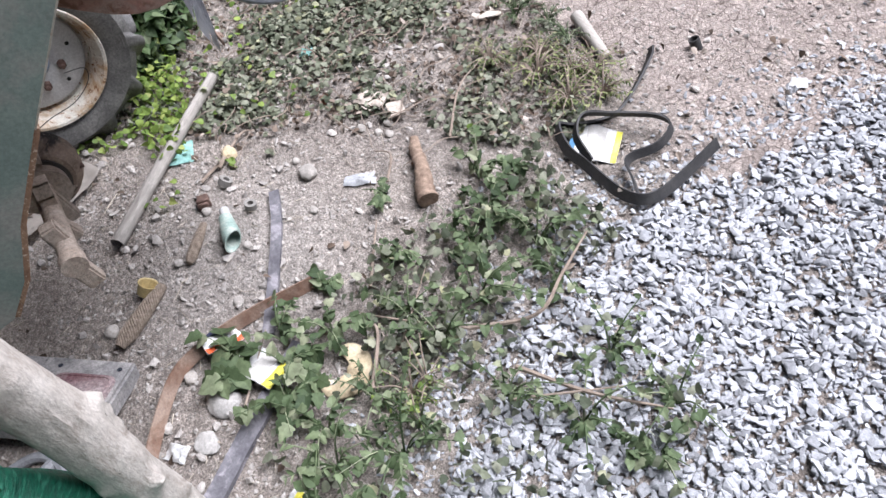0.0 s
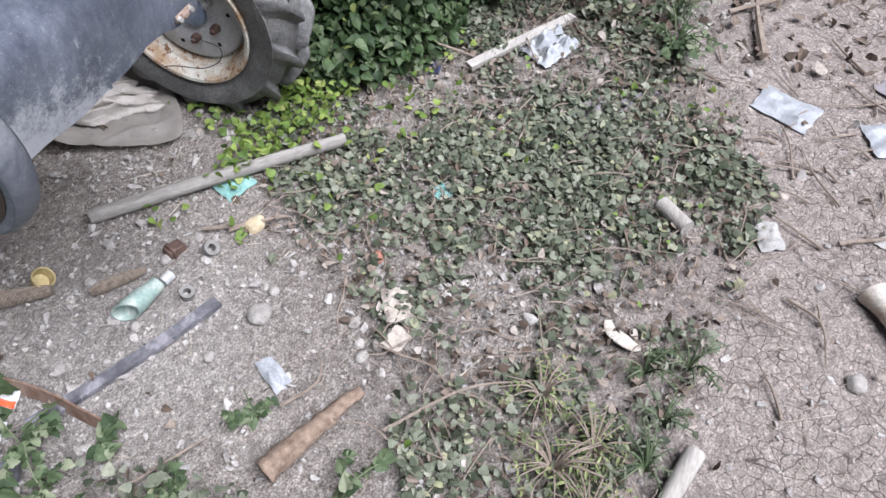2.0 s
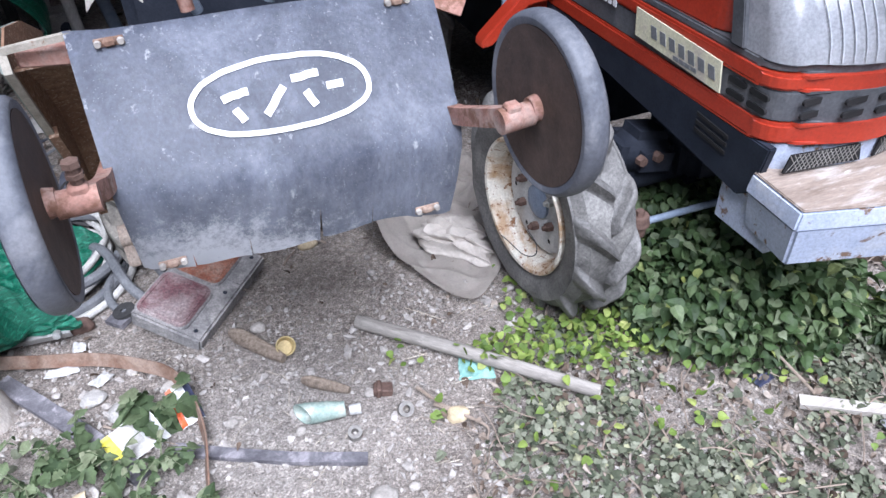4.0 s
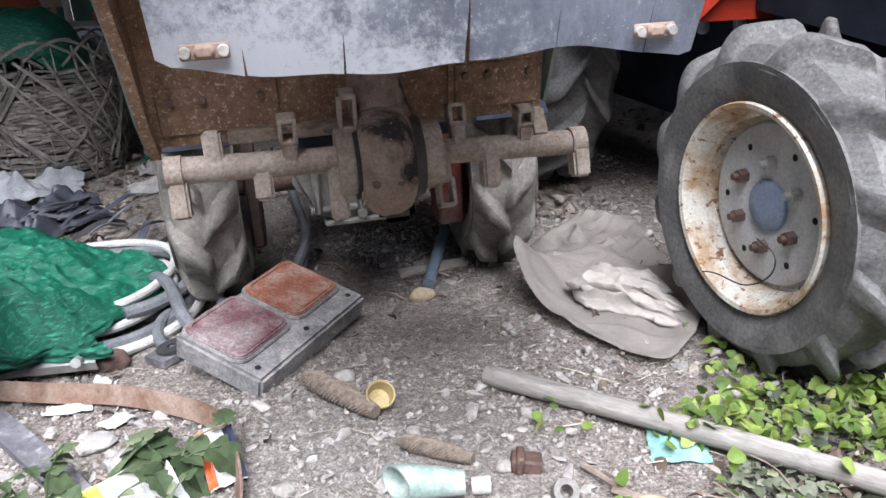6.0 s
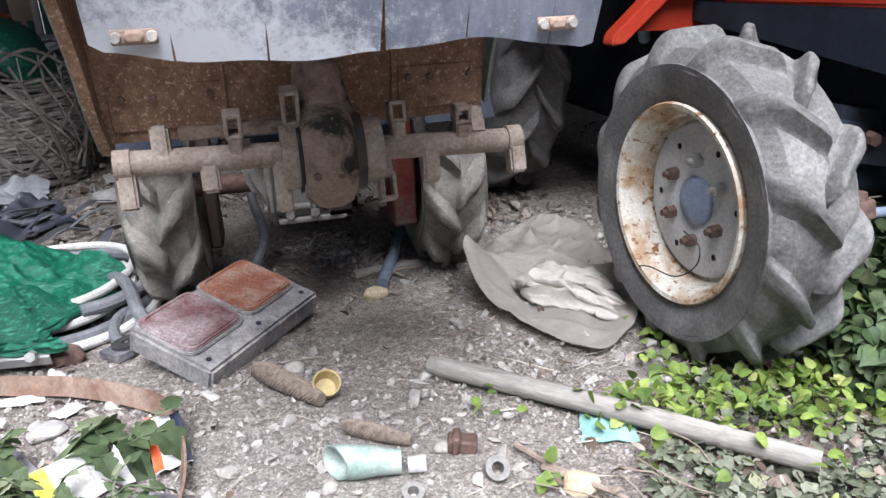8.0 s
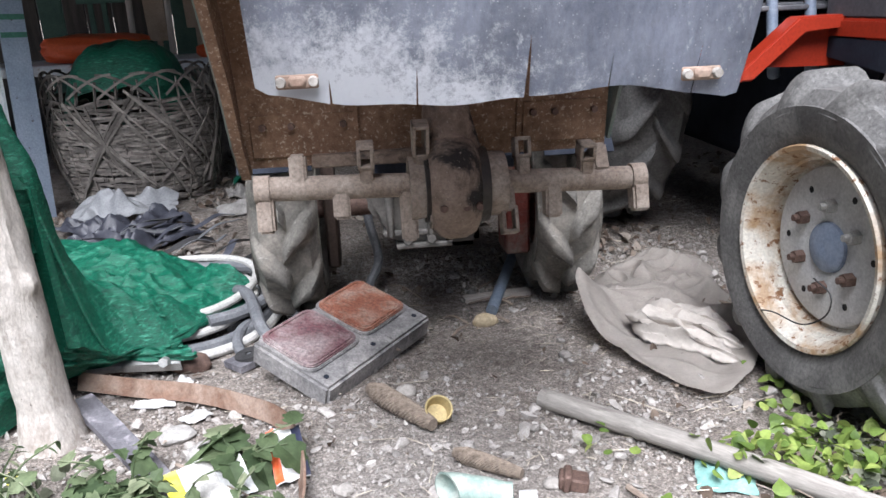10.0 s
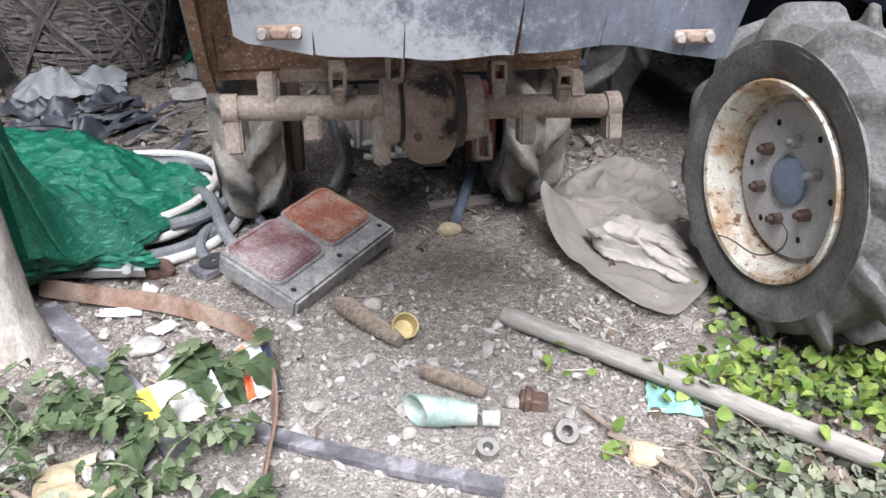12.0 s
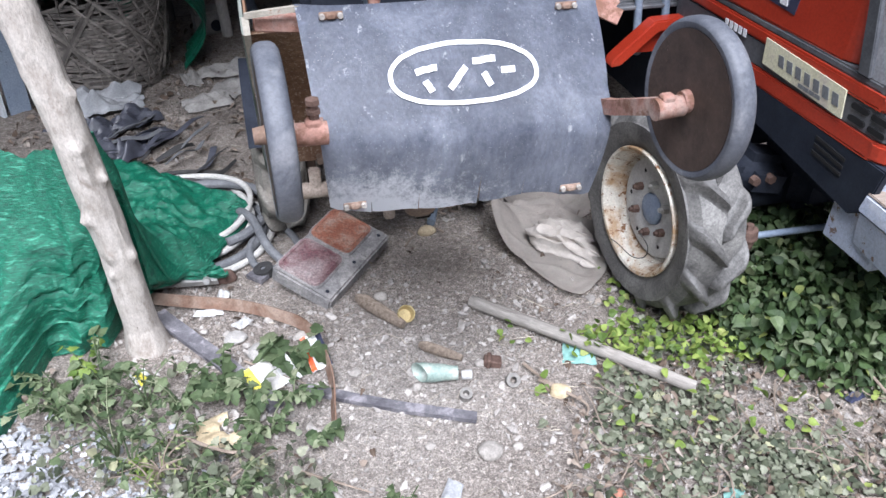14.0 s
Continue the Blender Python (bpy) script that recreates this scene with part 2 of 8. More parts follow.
M_WHITE = surface("white_paint", (0.74, 0.74, 0.75), (0.84, 0.84, 0.85), 40, 0.6, bump=0.1)
M_RUST = surface("rusty_steel_sheet", (0.14, 0.075, 0.042), (0.30, 0.185, 0.115), 60, 0.85, bump=0.6, bump_scale=160, stain=(0.16, 0.085, 0.05), stain_scale=4, stain_cut=(0.45, 0.75),
                 wear=(0.42, 0.33, 0.25), wear_scale=150, wear_cut=(0.56, 0.62))
M_RUSTARM = surface("faded_red_paint", (0.24, 0.115, 0.088), (0.37, 0.215, 0.17), 26, 0.8, bump=0.4, stain=(0.33, 0.25, 0.215), stain_scale=14, stain_cut=(0.48, 0.66), wear=(0.17, 0.085, 0.055), wear_scale=34, wear_cut=(0.5, 0.6))
M_SHAFT = surface("dusty_cast_steel", (0.26, 0.205, 0.165), (0.42, 0.355, 0.30), 22, 0.9, bump=0.8, bump_scale=110, stain=(0.22, 0.165, 0.125), stain_scale=9, stain_cut=(0.5, 0.74), wear=(0.15, 0.08, 0.05), wear_scale=120, wear_cut=(0.61, 0.70), grain=0.2)
M_CASE = surface("oily_gear_case", (0.16, 0.11, 0.08), (0.33, 0.25, 0.195), 30, 0.75, bump=0.8, bump_scale=130, stain=(0.02, 0.016, 0.014), stain_scale=11, stain_cut=(0.5, 0.6), wear=(0.4, 0.33, 0.28), wear_scale=200, wear_cut=(0.6, 0.66))
M_OIL = surface("oil_soaked_dirt", (0.012, 0.010, 0.009), (0.05, 0.04, 0.033), 25, 0.45, bump=0.5, bump_scale=90)
M_ALLOY = surface("dusty_alloy", (0.15, 0.142, 0.13), (0.27, 0.255, 0.235), 30, 0.85, metal=0.0, bump=0.35, bump_scale=90)
M_OLDRED = surface("dusty_dark_red_paint", (0.17, 0.03, 0.024), (0.26, 0.065, 0.05), 20, 0.8, bump=0.3, stain=(0.2, 0.16, 0.135), stain_scale=14, stain_cut=(0.46, 0.66))
M_DISC = surface("brown_disc_plate", (0.042, 0.028, 0.022), (0.085, 0.058, 0.046), 25, 0.7, metal=0.2, bump=0.3, bump_scale=110, wear=(0.3, 0.22, 0.17), wear_scale=70, wear_cut=(0.66, 0.72))
M_DISCRIM = surface("grey_rubber_rim", (0.06, 0.067, 0.085), (0.14, 0.148, 0.17), 12, 0.55, bump=0.3, stain=(0.22, 0.225, 0.24), stain_scale=9, stain_cut=(0.52, 0.75))
M_PLATE = surface("dull_green_paint", (0.10, 0.135, 0.12), (0.15, 0.19, 0.165), 12, 0.65, bump=0.25, stain=(0.2, 0.2, 0.18), stain_scale=6, wear=(0.25, 0.14, 0.09), wear_scale=20, wear_cut=(0.68, 0.73))
M_RED = surface("tractor_red_paint", (0.3, 0.025, 0.01), (0.36, 0.035, 0.014), 9, 0.4, bump=0.05, stain=(0.42, 0.09, 0.05), stain_scale=4, stain_cut=(0.55, 0.9), wear=(0.4, 0.3, 0.25), wear_scale=60, wear_cut=(0.73, 0.76))
M_BLACKP = surface("black_plastic_trim", (0.05, 0.053, 0.06), (0.09, 0.095, 0.105), 20, 0.6, bump=0.15, stain=(0.17, 0.17, 0.175), stain_scale=5, stain_cut=(0.5, 0.85))
# dark machine paint; also colours discs that stand for shaded holes
M_DARKBODY = surface("dark_paint_and_hole_shade", (0.012, 0.015, 0.024), (0.028, 0.033, 0.046), 15, 0.8, bump=0.3, spec=0.2)
M_NAVYBODY = surface("navy_black_panel", (0.012, 0.016, 0.026), (0.024, 0.030, 0.044), 15, 0.6, bump=0.15, stain=(0.045, 0.05, 0.062), stain_scale=4, stain_cut=(0.55, 0.9), spec=0.25)
M_WEIGHT = surface("chipped_grey_blue_paint", (0.34, 0.39, 0.51), (0.46, 0.51, 0.62), 15, 0.6, bump=0.4, stain=(0.52, 0.53, 0.55), stain_scale=7, stain_cut=(0.5, 0.75), wear=(0.17, 0.11, 0.075), wear_scale=18, wear_cut=(0.57, 0.61))
M_WEIGHTTOP = surface("scuffed_weight_top", (0.19, 0.145, 0.115), (0.34, 0.28, 0.235), 30, 0.85, bump=0.6, stain=(0.40, 0.36, 0.33), stain_scale=26, stain_cut=(0.5, 0.64), wear=(0.5, 0.48, 0.46), wear_scale=60, wear_cut=(0.6, 0.66), stretch=(0.3, 1.3, 1))
M_LENS = surface("cloudy_lamp_glass", (0.36, 0.38, 0.41), (0.55, 0.57, 0.6), 8, 0.14, bump=0.15, bump_scale=30, spec=0.8)
M_CREAM = surface("cream_sticker", (0.6, 0.58, 0.4), (0.72, 0.7, 0.52), 20, 0.5, bump=0.05, stain=(0.55, 0.5, 0.42), stain_scale=12)
M_NAVY = surface("dark_blue_sticker", (0.03, 0.035, 0.07), (0.045, 0.05, 0.09), 20, 0.5, bump=0.0)
M_PALEINK = surface("pale_lettering", (0.66, 0.67, 0.7), (0.75, 0.76, 0.78), 20, 0.5, bump=0.0)
M_DARKINK = surface("dark_lettering", (0.15, 0.16, 0.17), (0.2, 0.21, 0.22), 20, 0.5, bump=0.0)
M_BLUEROD = surface("blue_grey_rod", (0.17, 0.215, 0.285), (0.25, 0.30, 0.37), 30, 0.5, metal=0.2, bump=0.15)
M_DRIFT = surface("weathered_bare_wood", (0.38, 0.34, 0.30), (0.57, 0.53, 0.485), 45, 0.9, bump=1.0, bump_scale=90, stain=(0.30, 0.26, 0.225), stain_scale=22, stain_cut=(0.52, 0.68), wear=(0.09, 0.075, 0.065), wear_scale=75, wear_cut=(0.665, 0.69), stretch=(1, 1, 0.45))
M_WOOD = surface("grey_old_timber", (0.3, 0.27, 0.24), (0.46, 0.43, 0.39), 18, 0.9, bump=0.5, bump_scale=60, stretch=(0.3, 1.6, 1.6))
M_SLAT = surface("grey_violet_slat", (0.06, 0.057, 0.068), (0.18, 0.174, 0.188), 22, 0.8, bump=0.6, bump_scale=60, stain=(0.27, 0.255, 0.275), stain_scale=22, stain_cut=(0.54, 0.64))
M_BAMBOO = surface("dry_bamboo", (0.2, 0.183, 0.165), (0.37, 0.345, 0.31), 60, 0.85, bump=0.6, bump_scale=120, stain=(0.15, 0.13, 0.115), stain_scale=30, stain_cut=(0.52, 0.7), stretch=(0.12, 1, 1), turn=-46.7)
# the lighter streaks are weave bands with the cloth's highlights painted in
M_NET = surface("green_shade_cloth", (0.002, 0.055, 0.032), (0.008, 0.175, 0.10), 170, 0.42, bump=1.0, bump_scale=150, stain=(0.07, 0.33, 0.215), stain_scale=90, stain_cut=(0.54, 0.68), wear=(0.001, 0.05, 0.03), wear_scale=26, wear_cut=(0.58, 0.66), wear_rough=0.6, stretch=(0.4, 0.7, 1.8), grain=0.25)
M_TARP = surface("dusty_beige_tarp", (0.40, 0.365, 0.325), (0.52, 0.475, 0.43), 14, 0.9, grain=0.05, bump=0.2, bump_scale=90, stain=(0.31, 0.27, 0.235), stain_scale=11, stain_cut=(0.56, 0.8), wear=(0.2, 0.17, 0.14), wear_scale=70, wear_cut=(0.66, 0.7))
M_HOSEW = surface("white_hose", (0.42, 0.41, 0.385), (0.6, 0.59, 0.56), 20, 0.6, bump=0.15)
M_HOSEG = surface("grey_hose", (0.1, 0.105, 0.115), (0.2, 0.205, 0.215), 20, 0.65, bump=0.15)
M_BLACKSTRAP = surface("black_rubber_strap", (0.02, 0.02, 0.022), (0.05, 0.048, 0.047), 20, 0.7, bump=0.3)
M_STRAP = surface("rusty_iron_strap", (0.13, 0.075, 0.05), (0.25, 0.15, 0.105), 30, 0.85, bump=0.5, stain=(0.31, 0.23, 0.18), stain_scale=14)
M_PVC = surface("grey_green_pvc", (0.235, 0.32, 0.285), (0.3, 0.385, 0.34), 15, 0.5, bump=0.08, stain=(0.42, 0.46, 0.41), stain_scale=25)
M_LAMPBODY = surface("grey_lamp_housing", (0.15, 0.145, 0.145), (0.3, 0.29, 0.285), 30, 0.85, bump=0.4, stain=(0.38, 0.36, 0.345), stain_scale=20, stain_cut=(0.47, 0.66), wear=(0.09, 0.085, 0.09), wear_scale=45, wear_cut=(0.6, 0.68), grain=0.2)
M_LENSRED = surface("dusty_maroon_lens", (0.115, 0.04, 0.05), (0.2, 0.10, 0.105), 13, 0.7, bump=0.3, stain=(0.38, 0.335, 0.325), stain_scale=8, stain_cut=(0.40, 0.66), grain=0.3)
M_LENSORANGE = surface("dusty_orange_lens", (0.24, 0.08, 0.045), (0.36, 0.165, 0.11), 13, 0.65, bump=0.3, stain=(0.38, 0.28, 0.225), stain_scale=26, stain_cut=(0.46, 0.68), grain=0.25)
M_COB = surface("old_corn_cob", (0.12, 0.092, 0.07), (0.32, 0.26, 0.205), 120, 0.95, bump=0.9, bump_scale=150)
M_PLY = surface("flaking_plywood", (0.38, 0.32, 0.265), (0.54, 0.48, 0.415), 45, 0.9, bump=0.6, stain=(0.2, 0.165, 0.14), stain_scale=22, stain_cut=(0.46, 0.6))
M_HORN = surface("bark_brown_root", (0.12, 0.078, 0.056), (0.36, 0.265, 0.195), 45, 0.9, bump=0.9, stretch=(1, 1, 1))
M_BONE = surface("bleached_bone", (0.44, 0.395, 0.335), (0.62, 0.575, 0.51), 20, 0.8, bump=0.25, stain=(0.42, 0.33, 0.25), stain_scale=14)
M_PAPER = surface("crumpled_white_plastic", (0.36, 0.36, 0.355), (0.55, 0.55, 0.54), 18, 0.55, bump=0.4, bump_scale=50, stain=(0.55, 0.52, 0.48), stain_scale=9)
M_PACKET = surface("white_packet", (0.62, 0.62, 0.61), (0.74, 0.74, 0.73), 14, 0.45, bump=0.2, bump_scale=60, stain=(0.5, 0.47, 0.43), stain_scale=16, stain_cut=(0.55, 0.75))
M_PRINT = surface("faded_print", (0.36, 0.35, 0.33), (0.52, 0.5, 0.47), 60, 0.5, bump=0.1)
M_YELLOW = surface("yellow_wrapper", (0.68, 0.62, 0.05), (0.76, 0.7, 0.12), 20, 0.5, bump=0.2)
M_BLUE = surface("blue_wrapper", (0.05, 0.2, 0.42), (0.12, 0.3, 0.5), 20, 0.5, bump=0.2)
M_ORANGE = surface("orange_red_tarp", (0.62, 0.09, 0.02), (0.72, 0.14, 0.05), 10, 0.5, bump=0.4, bump_scale=25)
M_TEAL = surface("faded_teal_scrap", (0.15, 0.32, 0.29), (0.25, 0.42, 0.38), 20, 0.8, bump=0.4)
M_CAP = surface("yellowed_plastic_cap", (0.42, 0.33, 0.15), (0.5, 0.4, 0.2), 30, 0.6, bump=0.2)
M_SHELL = surface("pale_dry_shell", (0.42, 0.33, 0.20), (0.58, 0.49, 0.34), 20, 0.7, bump=0.2)
M_CLOTH = surface("grey_purple_rag", (0.2, 0.18, 0.19), (0.3, 0.27, 0.28), 25, 0.95, bump=0.5)
M_BAGW = surface("thin_grey_plastic", (0.34, 0.35, 0.365), (0.45, 0.46, 0.475), 14, 0.3, bump=0.7, bump_scale=40, alpha=0.85)
M_BAGD = surface("dark_plastic_film", (0.035, 0.037, 0.05), (0.10, 0.105, 0.13), 12, 0.4, bump=0.5, bump_scale=30)
M_WICKER = surface("grey_bamboo_weave", (0.13, 0.112, 0.1), (0.31, 0.28, 0.25), 30, 0.9, bump=0.3, island=0.5)
M_POSTBLUE = surface("chipped_blue_paint", (0.27, 0.33, 0.42), (0.35, 0.41, 0.5), 15, 0.6, bump=0.2, wear=(0.10, 0.09, 0.09), wear_scale=24, wear_cut=(0.62, 0.65), stain=(0.3, 0.17, 0.1), stain_scale=6, stain_cut=(0.66, 0.7))
M_POSTWHITE = surface("chipped_white_paint", (0.62, 0.67, 0.71), (0.75, 0.79, 0.81), 15, 0.6, bump=0.2, wear=(0.30, 0.17, 0.1), wear_scale=18, wear_cut=(0.62, 0.66))
M_GREENBAND = surface("green_band_paint", (0.05, 0.17, 0.12), (0.08, 0.23, 0.16), 15, 0.6, bump=0.2)
M_SHED = surface("dark_boards", (0.05, 0.047, 0.045), (0.12, 0.11, 0.10), 9, 0.9, bump=0.4, stretch=(3, 1, 0.4))
M_SHEDGREEN = surface("faded_green_board", (0.06, 0.12, 0.10), (0.1, 0.18, 0.15), 9, 0.85, bump=0.3)
M_CARD = surface("worn_cardboard", (0.36, 0.29, 0.22), (0.47, 0.39, 0.31), 12, 0.95, bump=0.3)
M_CONCRETE = surface("rough_concrete", (0.27, 0.26, 0.245), (0.43, 0.41, 0.385), 20, 0.95, bump=0.5)
M_RAIL = surface("worn_cream_steel", (0.24, 0.22, 0.18), (0.36, 0.33, 0.28), 40, 0.7, bump=0.3, wear=(0.2, 0.11, 0.07), wear_scale=50, wear_cut=(0.6, 0.66))
M_POLE = surface("pale_grey_pole", (0.43, 0.41, 0.38), (0.58, 0.56, 0.52), 16, 0.8, bump=0.4, stretch=(1, 1, 0.3))
M_TWIG = surface("dry_twig", (0.17, 0.13, 0.10), (0.32, 0.26, 0.21), 40, 0.9, bump=0.3)
M_STRAW = surface("straw", (0.38, 0.33, 0.26), (0.56, 0.5, 0.41), 50, 0.9, bump=0.0, island=0.35)
M_IVY = leaf_material("dusty_ivy_leaf", [(0.0, (0.06, 0.075, 0.048)), (0.3, (0.138, 0.154, 0.102)), (0.65, (0.212, 0.228, 0.162)), (0.9, (0.315, 0.322, 0.248)), (1.0, (0.36, 0.36, 0.21))], 0.75)
M_VINE = leaf_material("dark_vine_leaf", [(0.0, (0.03, 0.055, 0.022)), (0.4, (0.07, 0.115, 0.043)), (0.75, (0.125, 0.175, 0.08)), (0.93, (0.21, 0.25, 0.15)), (1.0, (0.29, 0.34, 0.09))], 0.55)
M_LIME = leaf_material("bright_vine_leaf", [(0.0, (0.11, 0.18, 0.04)), (0.5, (0.215, 0.31, 0.07)), (0.9, (0.34, 0.43, 0.11)), (1.0, (0.44, 0.47, 0.17))], 0.55, 0.35)
M_WEED = leaf_material("weed_leaf", [(0.0, (0.042, 0.068, 0.03)), (0.5, (0.098, 0.138, 0.065)), (0.85, (0.17, 0.213, 0.115)), (1.0, (0.29, 0.31, 0.2))], 0.65)
M_GRASS = leaf_material("dry_grass", [(0.0, (0.09, 0.12, 0.045)), (0.45, (0.19, 0.235, 0.095)), (0.85, (0.31, 0.34, 0.15)), (1.0, (0.42, 0.42, 0.22))], 0.7)
M_LITTER = leaf_material("dead_leaf", [(0.0, (0.06, 0.042, 0.03)), (0.4, (0.155, 0.115, 0.088)), (0.8, (0.29, 0.235, 0.19)), (1.0, (0.45, 0.40, 0.35))], 0.9, 0.1)


# ---- mesh tools ----
def part(name, bm, material, parent=None, label="", smooth=True):
    """One mesh object; world coordinates in, kept relative to its parent's origin."""
    at = Vector((0, 0, 0))
    if parent is not None:
        p = parent
        while p is not None:
            at += p.location
            p = p.parent
    bmesh.ops.recalc_face_normals(bm, faces=bm.faces)
    bmesh.ops.translate(bm, verts=bm.verts, vec=-at)
    me = bpy.data.meshes.new(name)
    bm.to_mesh(me)
    bm.free()
    me.materials.append(material)
    me.polygons.foreach_set("use_smooth", [smooth] * len(me.polygons))
    if smooth:
        me.set_sharp_from_angle(angle=radians(38))
    ob = new(name, me)
    ob.parent = parent
    if label:
        ob["label"] = label
    return ob


def thing(name, at, label, category, group="", kind=""):
    ob = new(name)
    ob.location = at
    return tagged(ob, label, category, group, kind)


def solo(name, bm, material, label, category, group="", kind="", smooth=True):
    """A thing that is one mesh, with its origin at its base."""
    co = [v.co for v in bm.verts]
    at = Vector((sum(c.x for c in co) / len(co), sum(c.y for c in co) / len(co), min(c.z for c in co)))
    bmesh.ops.translate(bm, verts=bm.verts, vec=-at)
    ob = part(name, bm, material, None, "", smooth)
    ob.location = at
    return tagged(ob, label, category, group, kind)


def box(bm, size, m, bevel=0.0, seg=1):
    r = bmesh.ops.create_cube(bm, size=1.0, matrix=m @ Matrix.Diagonal((*size, 1)))
    if bevel:
        es = list({e for v in r["verts"] for e in v.link_edges})
        bmesh.ops.bevel(bm, geom=es, offset=bevel, segments=seg, affect='EDGES', clamp_overlap=True)


def rod(bm, a, b, r, r2=None, n=14, cap=True):
    a, b = Vector(a), Vector(b)
    d = b - a
    m = Matrix.Translation((a + b) / 2) @ d.to_track_quat('Z', 'Y').to_matrix().to_4x4()
    bmesh.ops.create_cone(bm, cap_ends=cap, segments=n, radius1=r, radius2=r if r2 is None else r2, depth=d.length, matrix=m)


def spline(pts, n):
    """Catmull-Rom through the points, n steps a span."""
    p = [Vector(q) for q in pts]
    p = [2 * p[0] - p[1]] + p + [2 * p[-1] - p[-2]]
    out = []
    for i in range(1, len(p) - 2):
        for k in range(n):
            t = k / n
            a, b, c, d = p[i - 1], p[i], p[i + 1], p[i + 2]
            out.append(0.5 * (2 * b + (c - a) * t + (2 * a - 5 * b + 4 * c - d) * t * t + (3 * b - a - 3 * c + d) * t ** 3))
    out.append(p[-2])
    return out


def sweep(bm, pts, r, n=8, flat=None, twist=0.0, up=(0, 0, 1)):
    """A tube along pts. r: radius or function of 0..1; flat=(w, h): a strip with that section (w sideways, h along up)."""
    rings = []
    last = len(pts) - 1
    for i, q in enumerate(pts):
        q = Vector(q)
        t = (Vector(pts[min(i + 1, last)]) - Vector(pts[max(i - 1, 0)])).normalized()
        s = t.cross(Vector(up))
        s = s.normalized() if s.length > 1e-4 else t.orthogonal().normalized()
        u = s.cross(t)
        if twist:
            s, u = s * math.cos(twist) + u * math.sin(twist), u * math.cos(twist) - s * math.sin(twist)
        if flat:
            k = r(i / last) if callable(r) else 1.0
            w, h = flat[0] / 2 * k, flat[1] / 2
            ring = [bm.verts.new(q + s * x * w + u * y * h) for x, y in ((-1, -1), (1, -1), (1, 1), (-1, 1))]
        else:
            rr = r(i / last) if callable(r) else r
            ring = [bm.verts.new(q + (s * math.cos(a) + u * math.sin(a)) * rr) for a in (2 * math.pi * k / n for k in range(n))]
        rings.append(ring)
    m = len(rings[0])
    for a, b in zip(rings, rings[1:]):
        for k in range(m):
            bm.faces.new((a[k], a[(k + 1) % m], b[(k + 1) % m], b[k]))
    bm.faces.new(rings[0][::-1])
    bm.faces.new(rings[-1])


def lathe(bm, profile, n, m, close=True):
    """Spins (x along the axis, radius) round the local X axis."""
    rings = []
    for x, r in profile:
        rings.append([bm.verts.new(m @ Vector((x, r * math.cos(a), r * math.sin(a)))) for a in (2 * math.pi * k / n for k in range(n))])
    loop = rings + [rings[0]] if close else rings
    for a, b in zip(loop, loop[1:]):
        for k in range(n):
            bm.faces.new((a[k], a[(k + 1) % n], b[(k + 1) % n], b[k]))
    if not close:
        bm.faces.new(rings[0])
        bm.faces.new(rings[-1][::-1])


def prism(bm, poly, depth, m, bevel=0.0):
    """A polygon in local XY, made depth thick along local Z, centred."""
    lo = [bm.verts.new(m @ Vector((x, y, -depth / 2))) for x, y in poly]
    hi = [bm.verts.new(m @ Vector((x, y, depth / 2))) for x, y in poly]
    f = [bm.faces.new(lo[::-1]), bm.faces.new(hi)]
    for i in range(len(poly)):
        j = (i + 1) % len(poly)
        f.append(bm.faces.new((lo[i], lo[j], hi[j], hi[i])))
    if bevel:
        es = list({e for q in f for e in q.edges})
        bmesh.ops.bevel(bm, geom=es, offset=bevel, segments=2, affect='EDGES', clamp_overlap=True)


def sheet(bm, fn, nu, nv, thick=0.0, keep=None):
    """A grid fn(u, v) with u, v in 0..1, given a thickness."""
    vs = {}
    for i in range(nu + 1):
        for j in range(nv + 1):
            vs[i, j] = bm.verts.new(fn(i / nu, j / nv))
    fs = []
    for i in range(nu):
        for j in range(nv):
            if keep is None or keep((i + 0.5) / nu, (j + 0.5) / nv):
                fs.append(bm.faces.new((vs[i, j], vs[i + 1, j], vs[i + 1, j + 1], vs[i, j + 1])))
    loose = [v for v in vs.values() if not v.link_faces]
    bmesh.ops.delete(bm, geom=loose, context='VERTS')
    if thick:
        bmesh.ops.solidify(bm, geom=fs, thickness=thick)


def ngon(n, r, a0=0.0):
    return [(r * math.cos(a0 + 2 * math.pi * k / n), r * math.sin(a0 + 2 * math.pi * k / n)) for k in range(n)]


def rrect(w, h, r, n=4):
    out = []
    for cx, cy, a in ((w / 2 - r, h / 2 - r, 0), (-w / 2 + r, h / 2 - r, 90), (-w / 2 + r, -h / 2 + r, 180), (w / 2 - r, -h / 2 + r, 270)):
        for k in range(n + 1):
            t = radians(a + 90 * k / n)
            out.append((cx + r * math.cos(t), cy + r * math.sin(t)))
    return out


